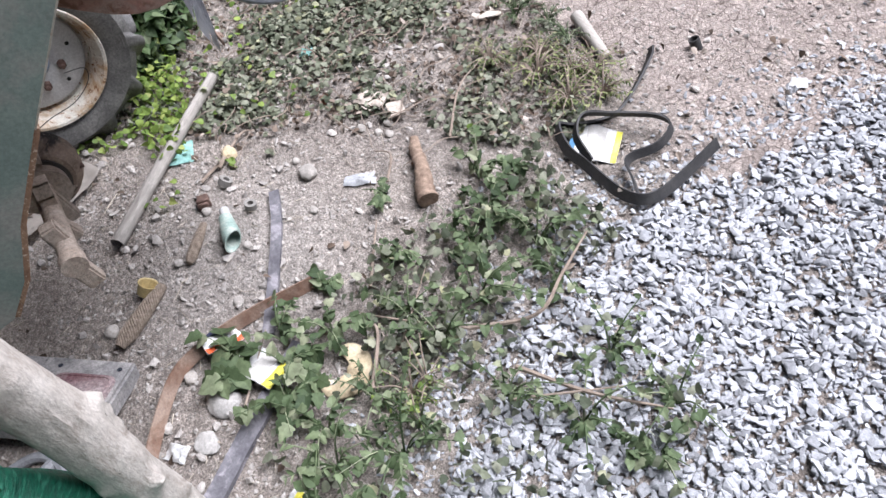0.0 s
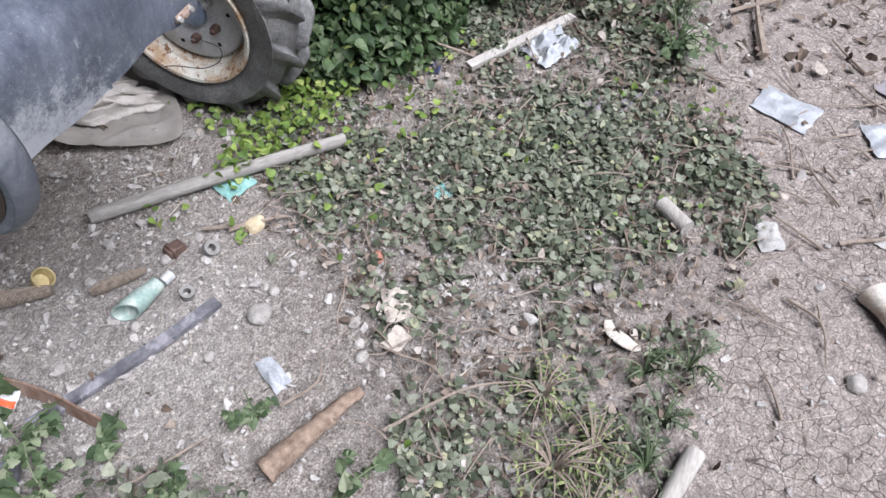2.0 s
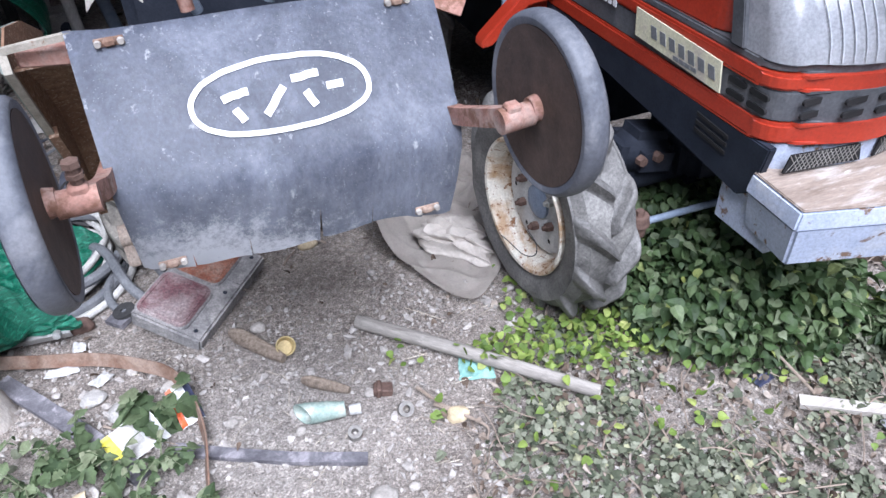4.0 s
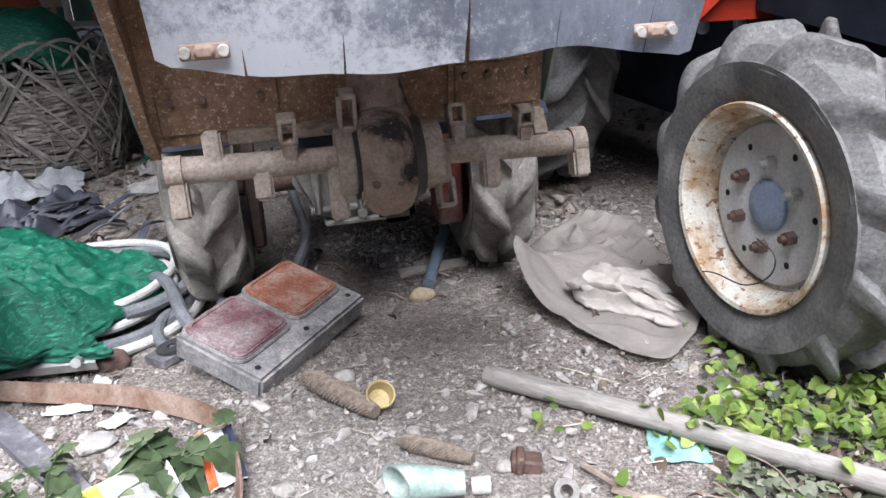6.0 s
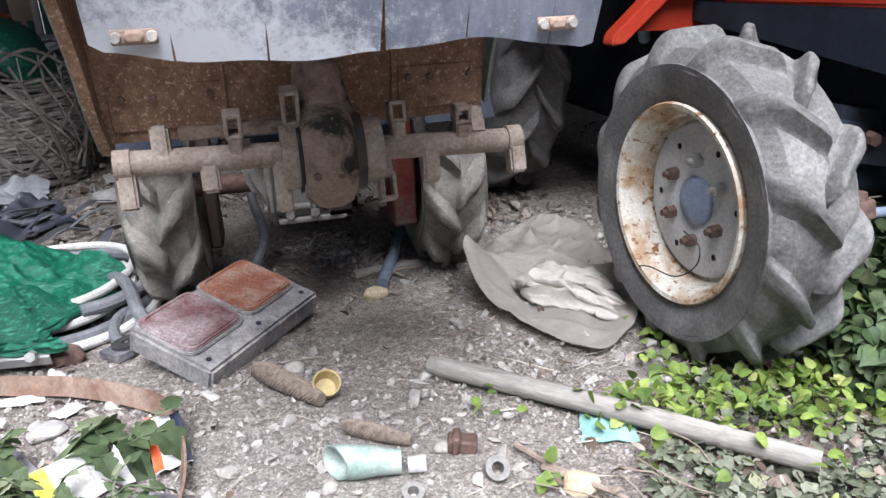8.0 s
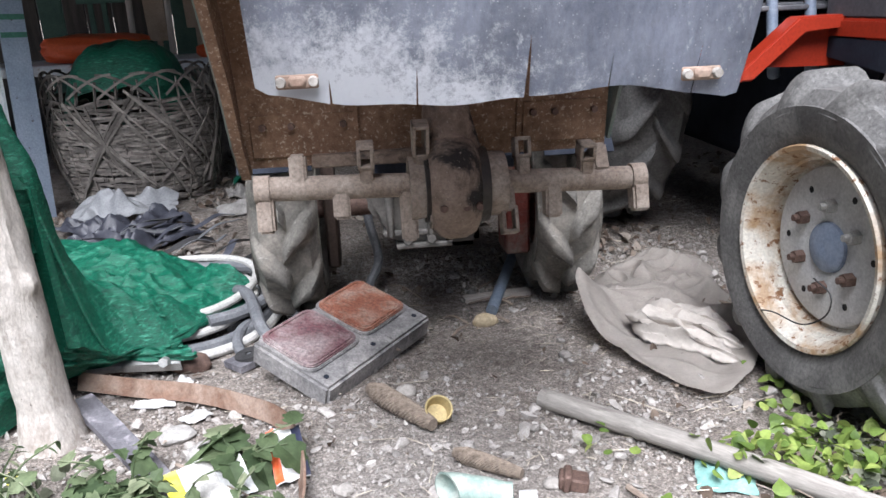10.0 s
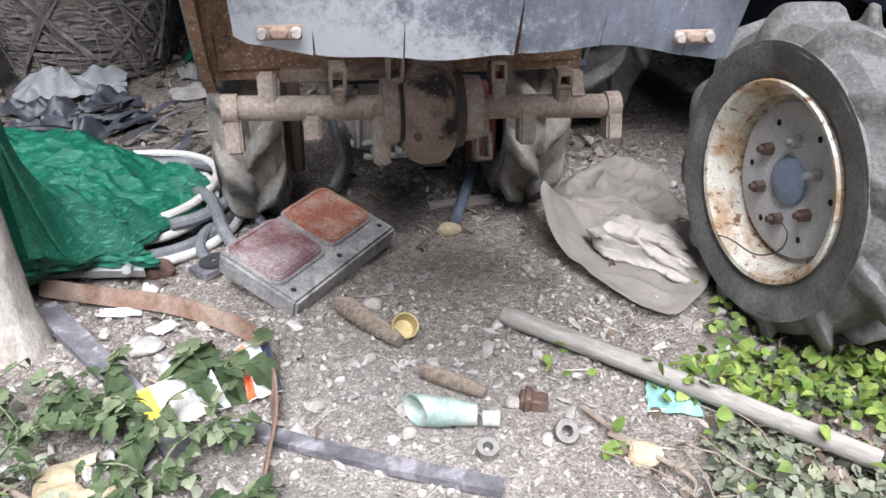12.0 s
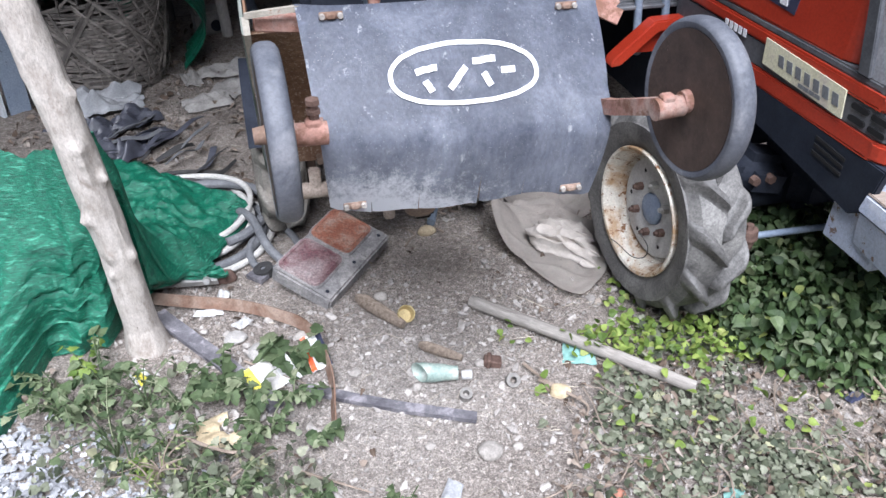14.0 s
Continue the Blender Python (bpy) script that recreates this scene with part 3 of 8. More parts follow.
def scatter(name, shapes, mats4, material, label, category, smooth=False):
    """Very many small pieces joined into one mesh of kind stuff. shapes: (verts, faces); mats4: (shape number, Matrix)."""
    V, L, S = [], [], []
    base = 0
    arr = [np.array(v) for v, f in shapes]
    for k, m in mats4:
        a = np.array(m)
        V.append(arr[k] @ a[:3, :3].T + a[:3, 3])
        for f in shapes[k][1]:
            L.extend([i + base for i in f])
            S.append(len(f))
        base += len(arr[k])
    me = bpy.data.meshes.new(name)
    me.vertices.add(base)
    me.vertices.foreach_set("co", np.concatenate(V).astype(np.float32).ravel())
    me.loops.add(len(L))
    me.loops.foreach_set("vertex_index", np.array(L, dtype=np.int32))
    me.polygons.add(len(S))
    start = np.concatenate(([0], np.cumsum(S)[:-1])).astype(np.int32)
    me.polygons.foreach_set("loop_start", start)
    me.polygons.foreach_set("loop_total", np.array(S, dtype=np.int32))
    me.update(calc_edges=True)
    me.validate()
    me.materials.append(material)
    me.polygons.foreach_set("use_smooth", [smooth] * len(me.polygons))
    return tagged(new(name, me), label, category, "", "stuff")


def inside(poly, x, y):
    hit = False
    for (x1, y1), (x2, y2) in zip(poly, poly[1:] + poly[:1]):
        if (y1 > y) != (y2 > y) and x < (x2 - x1) * (y - y1) / (y2 - y1) + x1:
            hit = not hit
    return hit


rng = random.Random(4)


def fbm(x, y, s):
    return noise.fractal(Vector((x * s, y * s, 1.7)), 0.9, 2.0, 4)


# ---- ground ----
GRAVEL = [(-3.5, 0.15), (0.2, 0.08), (0.406, 0.0), (0.519, -0.043), (0.60, -0.13), (0.676, -0.27), (0.73, -0.41), (0.78, -0.59), (0.85, -0.72), (0.83, -0.92), (0.80, -1.11), (0.78, -1.35), (0.73, -1.62), (0.6, -2.2), (0.2, -3.6), (-3.5, -3.6)]
CREEPER = [(1.7, -0.2), (1.95, -0.02), (2.3, 0.1), (2.8, 0.0), (3.1, -0.5), (2.8, -0.85), (2.45, -1.2), (2.1, -1.28), (1.65, -1.2), (1.35, -1.1), (1.12, -0.95), (1.2, -0.72), (1.45, -0.66), (1.6, -0.42)]


def ground_z(x, y):
    z = 0.010 * fbm(x, y, 2.3) + 0.005 * fbm(x + 9, y, 9.0)
    if x < 1.0 and inside(GRAVEL, x, y):
        z += 0.008
    return z


def axis(lo, hi, step, far):
    out = [lo + step * i for i in range(int(round((hi - lo) / step)) + 1)]
    d, left, right = step, [], []
    a, b = lo, hi
    while b < far:
        d *= 1.5
        a, b = a - d, b + d
        left.append(a)
        right.append(b)
    return left[::-1] + out + right


def build_ground():
    xs, ys = axis(-1.2, 4.6, 0.024, 400), axis(-2.6, 4.0, 0.024, 400)
    v = [(x, y, ground_z(x, y) + (0.006 * noise.noise(Vector((x * 30, y * 30, 0))) if -1.2 <= x <= 4.6 and -2.6 <= y <= 4 else 0)) for y in ys for x in xs]
    n = len(xs)
    f = [(j * n + i, j * n + i + 1, (j + 1) * n + i + 1, (j + 1) * n + i) for j in range(len(ys) - 1) for i in range(n - 1)]
    me = bpy.data.meshes.new("ground")
    me.from_pydata(v, [], f)
    me.polygons.foreach_set("use_smooth", [True] * len(me.polygons))
    me.materials.append(M_SOIL)
    tagged(new("ground", me), "dry grey-brown soil with cracked mud and scattered litter", "ground", "", "structure")


build_ground()


def stone_shape(seed, flat=0.6, cuts=11):
    r = random.Random(seed)
    bm = bmesh.new()
    wide = r.uniform(0.6, 0.9)
    for _ in range(cuts):
        d = Vector((r.gauss(0, 1), r.gauss(0, 1), r.gauss(0, 1))).normalized()
        big = max(abs(d.x), abs(d.y), abs(d.z))
        d = d * (0.5 / big) * r.uniform(0.8, 1.0)
        bm.verts.new((d.x * 1.15, d.y * wide, d.z * flat))
    h = bmesh.ops.convex_hull(bm, input=bm.verts)
    bmesh.ops.delete(bm, geom=[g for g in h["geom_interior"] if isinstance(g, bmesh.types.BMVert)], context='VERTS')
    bm.verts.index_update()
    out = ([tuple(v.co) for v in bm.verts], [tuple(v.index for v in f.verts) for f in bm.faces])
    bm.free()
    return out


def clod_shape(seed, n):
    """A roundish crumb of soil or worn pebble."""
    r = random.Random(seed)
    bm = bmesh.new()
    a, b, c = 0.5 * r.uniform(0.9, 1.15), 0.5 * r.uniform(0.65, 0.95), 0.5 * r.uniform(0.5, 0.8)
    for i in range(n):
        z = 1 - 2 * (i + 0.5) / n
        t = 2.4 * i + r.gauss(0, 0.25)
        q = math.sqrt(1 - z * z)
        k = r.uniform(0.82, 1.05)
        bm.verts.new((a * q * math.cos(t) * k, b * q * math.sin(t) * k, c * z * k))
    h = bmesh.ops.convex_hull(bm, input=bm.verts)
    bmesh.ops.delete(bm, geom=[g for g in h["geom_interior"] if isinstance(g, bmesh.types.BMVert)], context='VERTS')
    bm.verts.index_update()
    out = ([tuple(v.co) for v in bm.verts], [tuple(v.index for v in f.verts) for f in bm.faces])
    bm.free()
    return out


STONES = [stone_shape(i, 0.32 + 0.06 * (i % 5), 13) for i in range(14)]
GRIT = [clod_shape(i + 40, 8) if i % 2 else stone_shape(i + 40, 0.5, 8) for i in range(7)] + [clod_shape(i + 40, 14) if i % 2 else stone_shape(i + 40, 0.4, 11) for i in range(7)]


def any_turn(tilt):
    return Euler((rng.gauss(0, tilt), rng.gauss(0, tilt), rng.uniform(0, 6.28))).to_matrix().to_4x4()


def place(x, y, z, s, tilt=0.5):
    return Matrix.Translation((x, y, z)) @ any_turn(tilt) @ Matrix.Scale(s, 4)


def gravel():
    out = []
    for layer in range(2):
        k = 0
        while k < 30000:
            k += 1
            x, y = rng.uniform(-1.3, 0.95), rng.uniform(-2.6, 0.3)
            edge = 0.05 * fbm(x, y, 6)
            if not inside(GRAVEL, x + edge + abs(rng.gauss(0, 0.04)), y + edge):
                continue
            far = x < -0.4 or y < -1.9
            if far and rng.random() < 0.5:
                continue
            s = rng.choice((0.009, 0.011, 0.014, 0.017, 0.02, 0.023, 0.027)) * rng.uniform(0.8, 1.15) * (1.3 if far else 1)
            out.append((rng.randrange(14), place(x, y, ground_z(x, y) + 0.004 + layer * 0.006 + s * 0.1, s, 0.17)))
    k = 0
    while k < 16000:
        x, y = rng.uniform(-0.6, 0.95), rng.uniform(-2.0, 0.3)
        if inside(GRAVEL, x + 0.05 * fbm(x, y, 6), y):
            k += 1
            s = rng.uniform(0.006, 0.011)
            out.append((rng.randrange(14), place(x, y, ground_z(x, y) + 0.003, s, 0.4)))
    k = 0
    while k < 1500:     # strays past the edge
        x, y = rng.uniform(0.3, 1.3), rng.uniform(-2.0, 0.1)
        if not inside(GRAVEL, x, y) and inside(GRAVEL, x - abs(rng.gauss(0, 0.13)), y):
            k += 1
            s = rng.uniform(0.006, 0.022)
            out.append((rng.randrange(14), place(x, y, ground_z(x, y) + s * 0.15, s, 0.3)))
    scatter("gravel", STONES, out, M_GRAVEL, "blue-grey crushed stone gravel spread beside the soil", "gravel")


def pebbles():
    out = []
    for k in range(185000):
        x, y = rng.uniform(0.3, 3.4), rng.uniform(-2.2, 2.4)
        if rng.random() < 0.7 and not (0.6 < x < 2.4 and -1.0 < y < 1.1):
            continue
        if x < 0.85 and inside(GRAVEL, x, y):
            continue
        if y > 1.2 and rng.random() < 0.6:
            continue
        mud = y < -1.15 or (y < -0.9 and x < 1.2)
        c = fbm(x, y, 3.5)
        if rng.random() > (0.08 + 0.35 * max(0, c) if mud else 0.40 + 0.6 * c):
            continue
        s = 0.0036 * math.exp(abs(rng.gauss(0, 0.78)))
        out.append((rng.randrange(7) + (7 if s > 0.010 else 0), place(x, y, ground_z(x, y) + s * 0.12, min(s, 0.034), 0.6)))
    for k in range(520):        # stones strewn on the mud, thicker towards the gravel
        x, y = 0.75 + abs(rng.gauss(0, 0.45)), rng.uniform(-2.1, -0.85)
        s = rng.uniform(0.008, 0.022)
        if not inside(GRAVEL, x, y):
            out.append((7 + rng.randrange(7), place(x, y, ground_z(x, y) + s * 0.12, s, 0.4)))
    scatter("pebble_scatter", GRIT, out, M_PEBBLE, "small grey pebbles and clods strewn over the dry soil", "pebbles")


gravel()
pebbles()


# ---- leaves ----
def leaf_shape(outline, fold=0.25, droop=0.2):
    """A leaf from the half outline (length, half width), folded along its midrib."""
    v, f = [], []
    rib = []
    for (t, w) in outline:
        z = -droop * t * t
        rib.append(len(v))
        v.append((t, 0.0, z))
        if w > 0:
            v.append((t, w, z + fold * w))
            v.append((t, -w, z + fold * w))
    for (i, (t, w)), (j, (t2, w2)) in zip(zip(rib, outline), list(zip(rib, outline))[1:]):
        for s in (1, 2):
            q = [i, j]
            if w2 > 0:
                q.append(j + s)
            if w > 0:
                q.append(i + s)
            if len(q) > 2:
                f.append(tuple(q if s == 1 else q[::-1]))
    return v, f


HEART = leaf_shape([(-0.12, 0.22), (0.0, 0.40), (0.18, 0.47), (0.45, 0.40), (0.75, 0.2), (1.0, 0.0)], 0.3, 0.25)
HEART2 = leaf_shape([(-0.1, 0.2), (0.05, 0.38), (0.3, 0.40), (0.6, 0.26), (1.0, 0.0)], -0.15, 0.1)
LOBED = leaf_shape([(-0.06, 0.10), (0.0, 0.34), (0.1, 0.45), (0.22, 0.34), (0.34, 0.43), (0.46, 0.45), (0.57, 0.29), (0.72, 0.25), (0.88, 0.12), (1.0, 0.0)], 0.2, 0.3)
LOBED2 = leaf_shape([(-0.08, 0.18), (0.03, 0.42), (0.16, 0.48), (0.3, 0.36), (0.42, 0.41), (0.54, 0.38), (0.66, 0.22), (0.82, 0.16), (0.97, 0.0)], -0.15, 0.15)
LANCE = leaf_shape([(0.0, 0.04), (0.25, 0.16), (0.55, 0.15), (1.0, 0.0)], 0.4, 0.3)
IVYLEAF = leaf_shape([(-0.12, 0.14), (-0.05, 0.37), (0.06, 0.48), (0.18, 0.40), (0.3, 0.46), (0.42, 0.46), (0.54, 0.30), (0.72, 0.25), (0.88, 0.12), (1.0, 0.0)], 0.14, 0.2)
IVYLEAF2 = leaf_shape([(-0.1, 0.2), (0.0, 0.44), (0.12, 0.5), (0.26, 0.42), (0.4, 0.48), (0.54, 0.36), (0.7, 0.30), (0.86, 0.16), (0.96, 0.0)], -0.1, 0.1)
CORDATE = leaf_shape([(-0.2, 0.16), (-0.13, 0.36), (0.0, 0.48), (0.15, 0.52), (0.33, 0.47), (0.52, 0.34), (0.7, 0.19), (0.86, 0.08), (1.0, 0.0)], 0.16, 0.3)
CURL = leaf_shape([(-0.1, 0.15), (0.2, 0.35), (0.5, 0.3), (0.8, 0.15), (1.0, 0.0)], 0.7, 0.5)


def blob(bm, edge, zfn, rings=24, per=6, thick=0.003):
    """A sheet with a smooth closed outline; zfn(x, y, e) gives its height, e falling to 0 at the edge."""
    ring = spline([(x, y, 0) for x, y in edge + edge[:3]], per)[per:-(per + 1)]
    n = len(ring)
    cx_, cy_ = sum(p.x for p in ring) / n, sum(p.y for p in ring) / n
    rows = []
    for j in range(1, rings + 1):
        k = j / rings
        rows.append([bm.verts.new(zfn(cx_ + (p.x - cx_) * k, cy_ + (p.y - cy_) * k, 1 - k)) for p in ring])
    mid = bm.verts.new(zfn(cx_, cy_, 1.0))
    fs = [bm.faces.new((mid, rows[0][i], rows[0][(i + 1) % n])) for i in range(n)]
    for a, b in zip(rows, rows[1:]):
        fs += [bm.faces.new((a[i], b[i], b[(i + 1) % n], a[(i + 1) % n])) for i in range(n)]
    if thick:
        bmesh.ops.solidify(bm, geom=fs, thickness=thick)


def leaf_at(x, y, z, s, tilt=0.45, face=None):
    turn = rng.uniform(0, 6.28) if face is None else face + rng.gauss(0, 0.5)
    return Matrix.Translation((x, y, z)) @ Euler((rng.gauss(0, tilt), rng.gauss(0.1, tilt), turn)).to_matrix().to_4x4() @ Matrix.Scale(s, 4)


def ground_cover():
    out = []
    while len(out) < 11500:
        x, y = rng.uniform(1.05, 3.2), rng.uniform(-1.35, 0.15)
        d = fbm(x, y, 3.0) + 0.5 * fbm(x + 4, y, 9.0)
        jit = 0.07 * fbm(x, y, 5)
        if not inside(CREEPER, x + jit, y - jit):
            continue
        if rng.random() > 0.26 + 1.1 * (d + 0.26):
            continue
        s = 0.010 + 0.015 * rng.random() ** 1.5
        out.append((rng.choice((0, 1, 1, 2, 2)), leaf_at(x, y, ground_z(x, y) + rng.uniform(0.004, 0.026) + 0.02 * max(d, 0), s, 0.5)))
    for lo, hi, cnt in (((0.78, -0.78), (1.12, -0.16), 720), ((0.34, -0.62), (0.85, -0.2), 230), ((0.5, -0.2), (0.86, 0.12), 200)):
        k = 0
        while k < cnt:
            x, y = rng.uniform(lo[0], hi[0]), rng.uniform(lo[1], hi[1])
            if fbm(x + 2, y, 5) + 0.6 * fbm(x, y + 5, 12) > rng.uniform(-0.35, 0.4):
                k += 1
                out.append((rng.choice((0, 1, 2)), leaf_at(x, y, ground_z(x, y) + rng.uniform(0.01, 0.06), rng.uniform(0.011, 0.026), 0.8)))
    scatter("ground_ivy", [IVYLEAF2, IVYLEAF, LOBED2], out, M_IVY, "dusty grey-green ivy creeper covering the soil", "ivy")
    lime = []
    while len(lime) < 640:
        x, y = rng.uniform(1.75, 2.55), rng.uniform(-0.45, 0.15)
        a = (x - 2.12) / 0.34
        b = (y + 0.10 + 0.2 * (x - 2.1)) / 0.085
        if a * a + b * b > 1 + rng.gauss(0, 0.25) and not (rng.random() < 0.05 and inside(CREEPER, x, y)):
            continue
        lime.append((rng.choice((0, 1)), leaf_at(x, y, ground_z(x, y) + rng.uniform(0.015, 0.06), rng.uniform(0.012, 0.025), 0.6)))
    for k in range(330):
        x, y = rng.uniform(1.3, 2.6), rng.uniform(-1.15, -0.1)
        if inside(CREEPER, x, y) and fbm(x + 20, y, 4) > 0.15:
            lime.append((rng.choice((0, 1)), leaf_at(x, y, ground_z(x, y) + rng.uniform(0.02, 0.045), rng.uniform(0.010, 0.02), 0.6)))
    for cx, cy, n, sp in ((1.64, 0.03, 6, 0.04), (1.66, -0.14, 5, 0.03), (1.98, 0.02, 20, 0.05), (1.99, 0.1, 14, 0.04), (2.02, 0.2, 8, 0.03)):
        for k in range(n):
            x, y = rng.gauss(cx, sp * 0.6), rng.gauss(cy, sp)
            lime.append((rng.choice((0, 1)), leaf_at(x, y, ground_z(x, y) + rng.uniform(0.01, 0.03), rng.uniform(0.014, 0.024), 0.5)))
    scatter("bright_creeper", [CORDATE, IVYLEAF2], lime, M_LIME, "bright yellow-green young creeper leaves on the soil", "creeper")


def vine_mound():
    out = []
    while len(out) < 4300:
        x, y = rng.uniform(2.18, 2.95), rng.uniform(-0.45, 0.5)
        a, b = (x - 2.52) / 0.36, (y + 0.02) / 0.36
        e = a * a + b * b
        if e > 1:
            continue
        if x < 2.26 and y > -0.02:
            continue
        top = 0.24 * (1 - e) ** 0.6 + 0.05 + 0.05 * fbm(x, y, 6)
        z = top * rng.uniform(0.35, 1.0)
        s = 0.016 + 0.020 * rng.random()
        m = Matrix.Translation((x, y, max(0.02, z))) @ Euler((rng.gauss(0.0, 0.5), rng.gauss(0.5, 0.5), rng.gauss(-1.9, 1.2))).to_matrix().to_4x4() @ Matrix.Scale(s, 4)
        out.append((rng.choice((0, 0, 1)), m))
    scatter("vine_mound", [CORDATE, HEART2], out, M_VINE, "mound of dark green heart-leaved vine beside the tractor wheel", "vine")


def litter():
    out, straw = [], []
    bar = ([(-.5, -.02, 0), (.5, -.02, 0), (.5, .02, .01), (-.5, .02, .01), (0, 0, .035)], [(0, 1, 4), (1, 2, 4), (2, 3, 4), (3, 0, 4), (3, 2, 1, 0)])
    for k in range(7500):
        x, y = rng.uniform(0.4, 5.0), rng.uniform(-2.2, 2.2)
        if x < 0.85 and inside(GRAVEL, x, y):
            continue
        if x < 2.7 and rng.random() < (0.35 if inside(CREEPER, x, y) else 0.8):
            continue
        out.append((rng.randrange(3), leaf_at(x, y, ground_z(x, y) + rng.uniform(0.003, 0.03), rng.uniform(0.012, 0.045) if x > 2.6 else rng.uniform(0.008, 0.026), 0.5)))
    for k in range(7000):
        x, y = rng.uniform(0.4, 4.6), rng.uniform(-2.2, 1.8)
        if x < 0.8 and inside(GRAVEL, x, y) and rng.random() < 0.9:
            continue
        if x < 1.6 and y > -1 and rng.random() < 0.45:
            continue
        s = 0.015 * math.exp(abs(rng.gauss(0, 0.75)))
        m = Matrix.Translation((x, y, ground_z(x, y) + 0.006)) @ Euler((rng.gauss(0, .2), rng.gauss(0, .12), rng.uniform(0, 6.28))).to_matrix().to_4x4() @ Matrix.Diagonal((min(s, 0.12), 0.028, 0.05, 1))
        straw.append((0, m))
    k = 0
    while k < 3200:
        x, y = rng.uniform(1.05, 3.1), rng.uniform(-1.35, 0.1)
        if inside(CREEPER, x, y):
            k += 1
            out.append((rng.randrange(3), leaf_at(x, y, ground_z(x, y) + rng.uniform(0.003, 0.03), rng.uniform(0.008, 0.024), 0.6)))
    k = 0
    while k < 5200:
        x, y = rng.uniform(2.7, 4.6), rng.uniform(-0.95, 0.7)
        if fbm(x, y, 3) > rng.uniform(-0.6, 0.3):
            k += 1
            out.append((rng.randrange(3), leaf_at(x, y, ground_z(x, y) + rng.uniform(0.003, 0.035), rng.uniform(0.015, 0.05), 0.5)))
    for k in range(3000):       # rotting leaves and rubbish behind the machines
        x, y = rng.uniform(0.1, 2.2), rng.uniform(0.95, 2.9)
        if fbm(x, y, 4) > rng.uniform(-0.5, 0.4):
            out.append((rng.randrange(3), leaf_at(x, y, ground_z(x, y) + rng.uniform(0.003, 0.02), rng.uniform(0.012, 0.04), 0.4)))
    scatter("dead_leaves", [CURL, HEART2, LANCE], out, M_LITTER, "dry brown fallen leaves strewn over the ground", "leaves")
    scatter("straw_litter", [bar], straw, M_STRAW, "bits of pale straw and twig on the soil", "straw")


def runners():
    """Thin brown stems of the creeper."""
    bm = bmesh.new()
    k = 0
    while k < 300:
        x, y = rng.uniform(1.1, 3.0), rng.uniform(-1.3, 0.1)
        if not inside(CREEPER, x, y):
            continue
        k += 1
        a, ln = rng.uniform(0, 6.28), rng.uniform(0.05, 0.2)
        pts = []
        for i in range(4):
            pts.append(Vector((x, y, ground_z(x, y) + rng.uniform(0.008, 0.04))))
            x, y = x + math.cos(a) * ln / 3, y + math.sin(a) * ln / 3
            a += rng.gauss(0, 0.4)
        sweep(bm, spline(pts, 3), rng.uniform(0.0008, 0.0022), 4)
    tagged(part("creeper_runner", bm, M_TWIG), "thin brown stems of the creeper on the soil", "stems", "", "stuff")


ground_cover()
runners()
vine_mound()
litter()


# ---- walking tractor with rotary tiller ----
XL, XR = 1.184, 1.681          # the flap's lower corners


def tyre(parent, c, R, rin, width, lugs, depth, material, name="tyre", lug_w=0.03, sweep_a=0.34, hand=1, yaw=0.0):
    """A farm tyre about a level axle along X, with slanting lugs."""
    bm = bmesh.new()
    w = width / 2
    prof = [(-w * 0.72, rin), (-w * 0.95, rin + (R - rin) * 0.25), (-w, rin + (R - rin) * 0.55), (-w * 0.93, R - depth * 1.5), (-w * 0.7, R - depth * 0.9), (0, R - depth * 0.75),
            (w * 0.7, R - depth * 0.9), (w * 0.93, R - depth * 1.5), (w, rin + (R - rin) * 0.55), (w * 0.95, rin + (R - rin) * 0.25), (w * 0.72, rin), (w * 0.6, rin - 0.004), (-w * 0.6, rin - 0.004)]
    lathe(bm, prof, 64, Matrix.Translation(c) @ Matrix.Rotation(yaw, 4, "Z"))
    ty = part(name, bm, material, parent)
    root = parent.location
    for side in (-1, 1):
        bm = bmesh.new()
        rows = []
        for i in range(16):
            t = i / 15
            xn = -0.10 + 1.09 * t
            a = hand * sweep_a * (t ** 0.85)
            n2 = abs(xn)
            hull = R - depth * (0.75 + 0.15 * min(1, n2 / 0.7) + 0.6 * max(0, n2 - 0.7) / 0.23)
            drop = max(0.0, (t - 0.66) / 0.34)
            crest = max(R - depth * (0.02 + 1.4 * drop ** 1.7), hull + depth * 0.10)
            rise = (crest - hull) * min(1.0, (t / 0.10) ** 0.7 if t else 0.0)
            lw = lug_w * (0.62 + 0.42 * t)
            ring = []
            for s in (-1.9, -1.45, -1.15, -0.92, -0.72, -0.5, -0.2, 0.2, 0.5, 0.72, 0.92, 1.15, 1.45, 1.9):
                bump = 1 / (1 + (abs(s) / 0.84) ** 5) - 0.07
                rr = hull + rise * bump + 0.002 * noise.noise(Vector((t * 6, s * 3, side * 3)))
                aa = a + s * lw / R
                ring.append(bm.verts.new(Vector((side * w * xn, rr * math.sin(aa), rr * math.cos(aa)))))
            rows.append(ring)
        for p, q in zip(rows, rows[1:]):
            for j in range(13):
                bm.faces.new((p[j], p[j + 1], q[j + 1], q[j]))
        bm.faces.new(rows[0][::-1])
        bm.faces.new(rows[-1])
        lug = lug_object(bm, material, ty)
        for k in range(lugs):
            ob = lug if k == 0 else new("tread_lug", lug.data)
            ob.parent = ty
            ob.location = Vector(c) - root
            ob.rotation_euler = (-2 * math.pi * (k + (0.5 if side > 0 else 0)) / lugs, 0, yaw)
    return ty


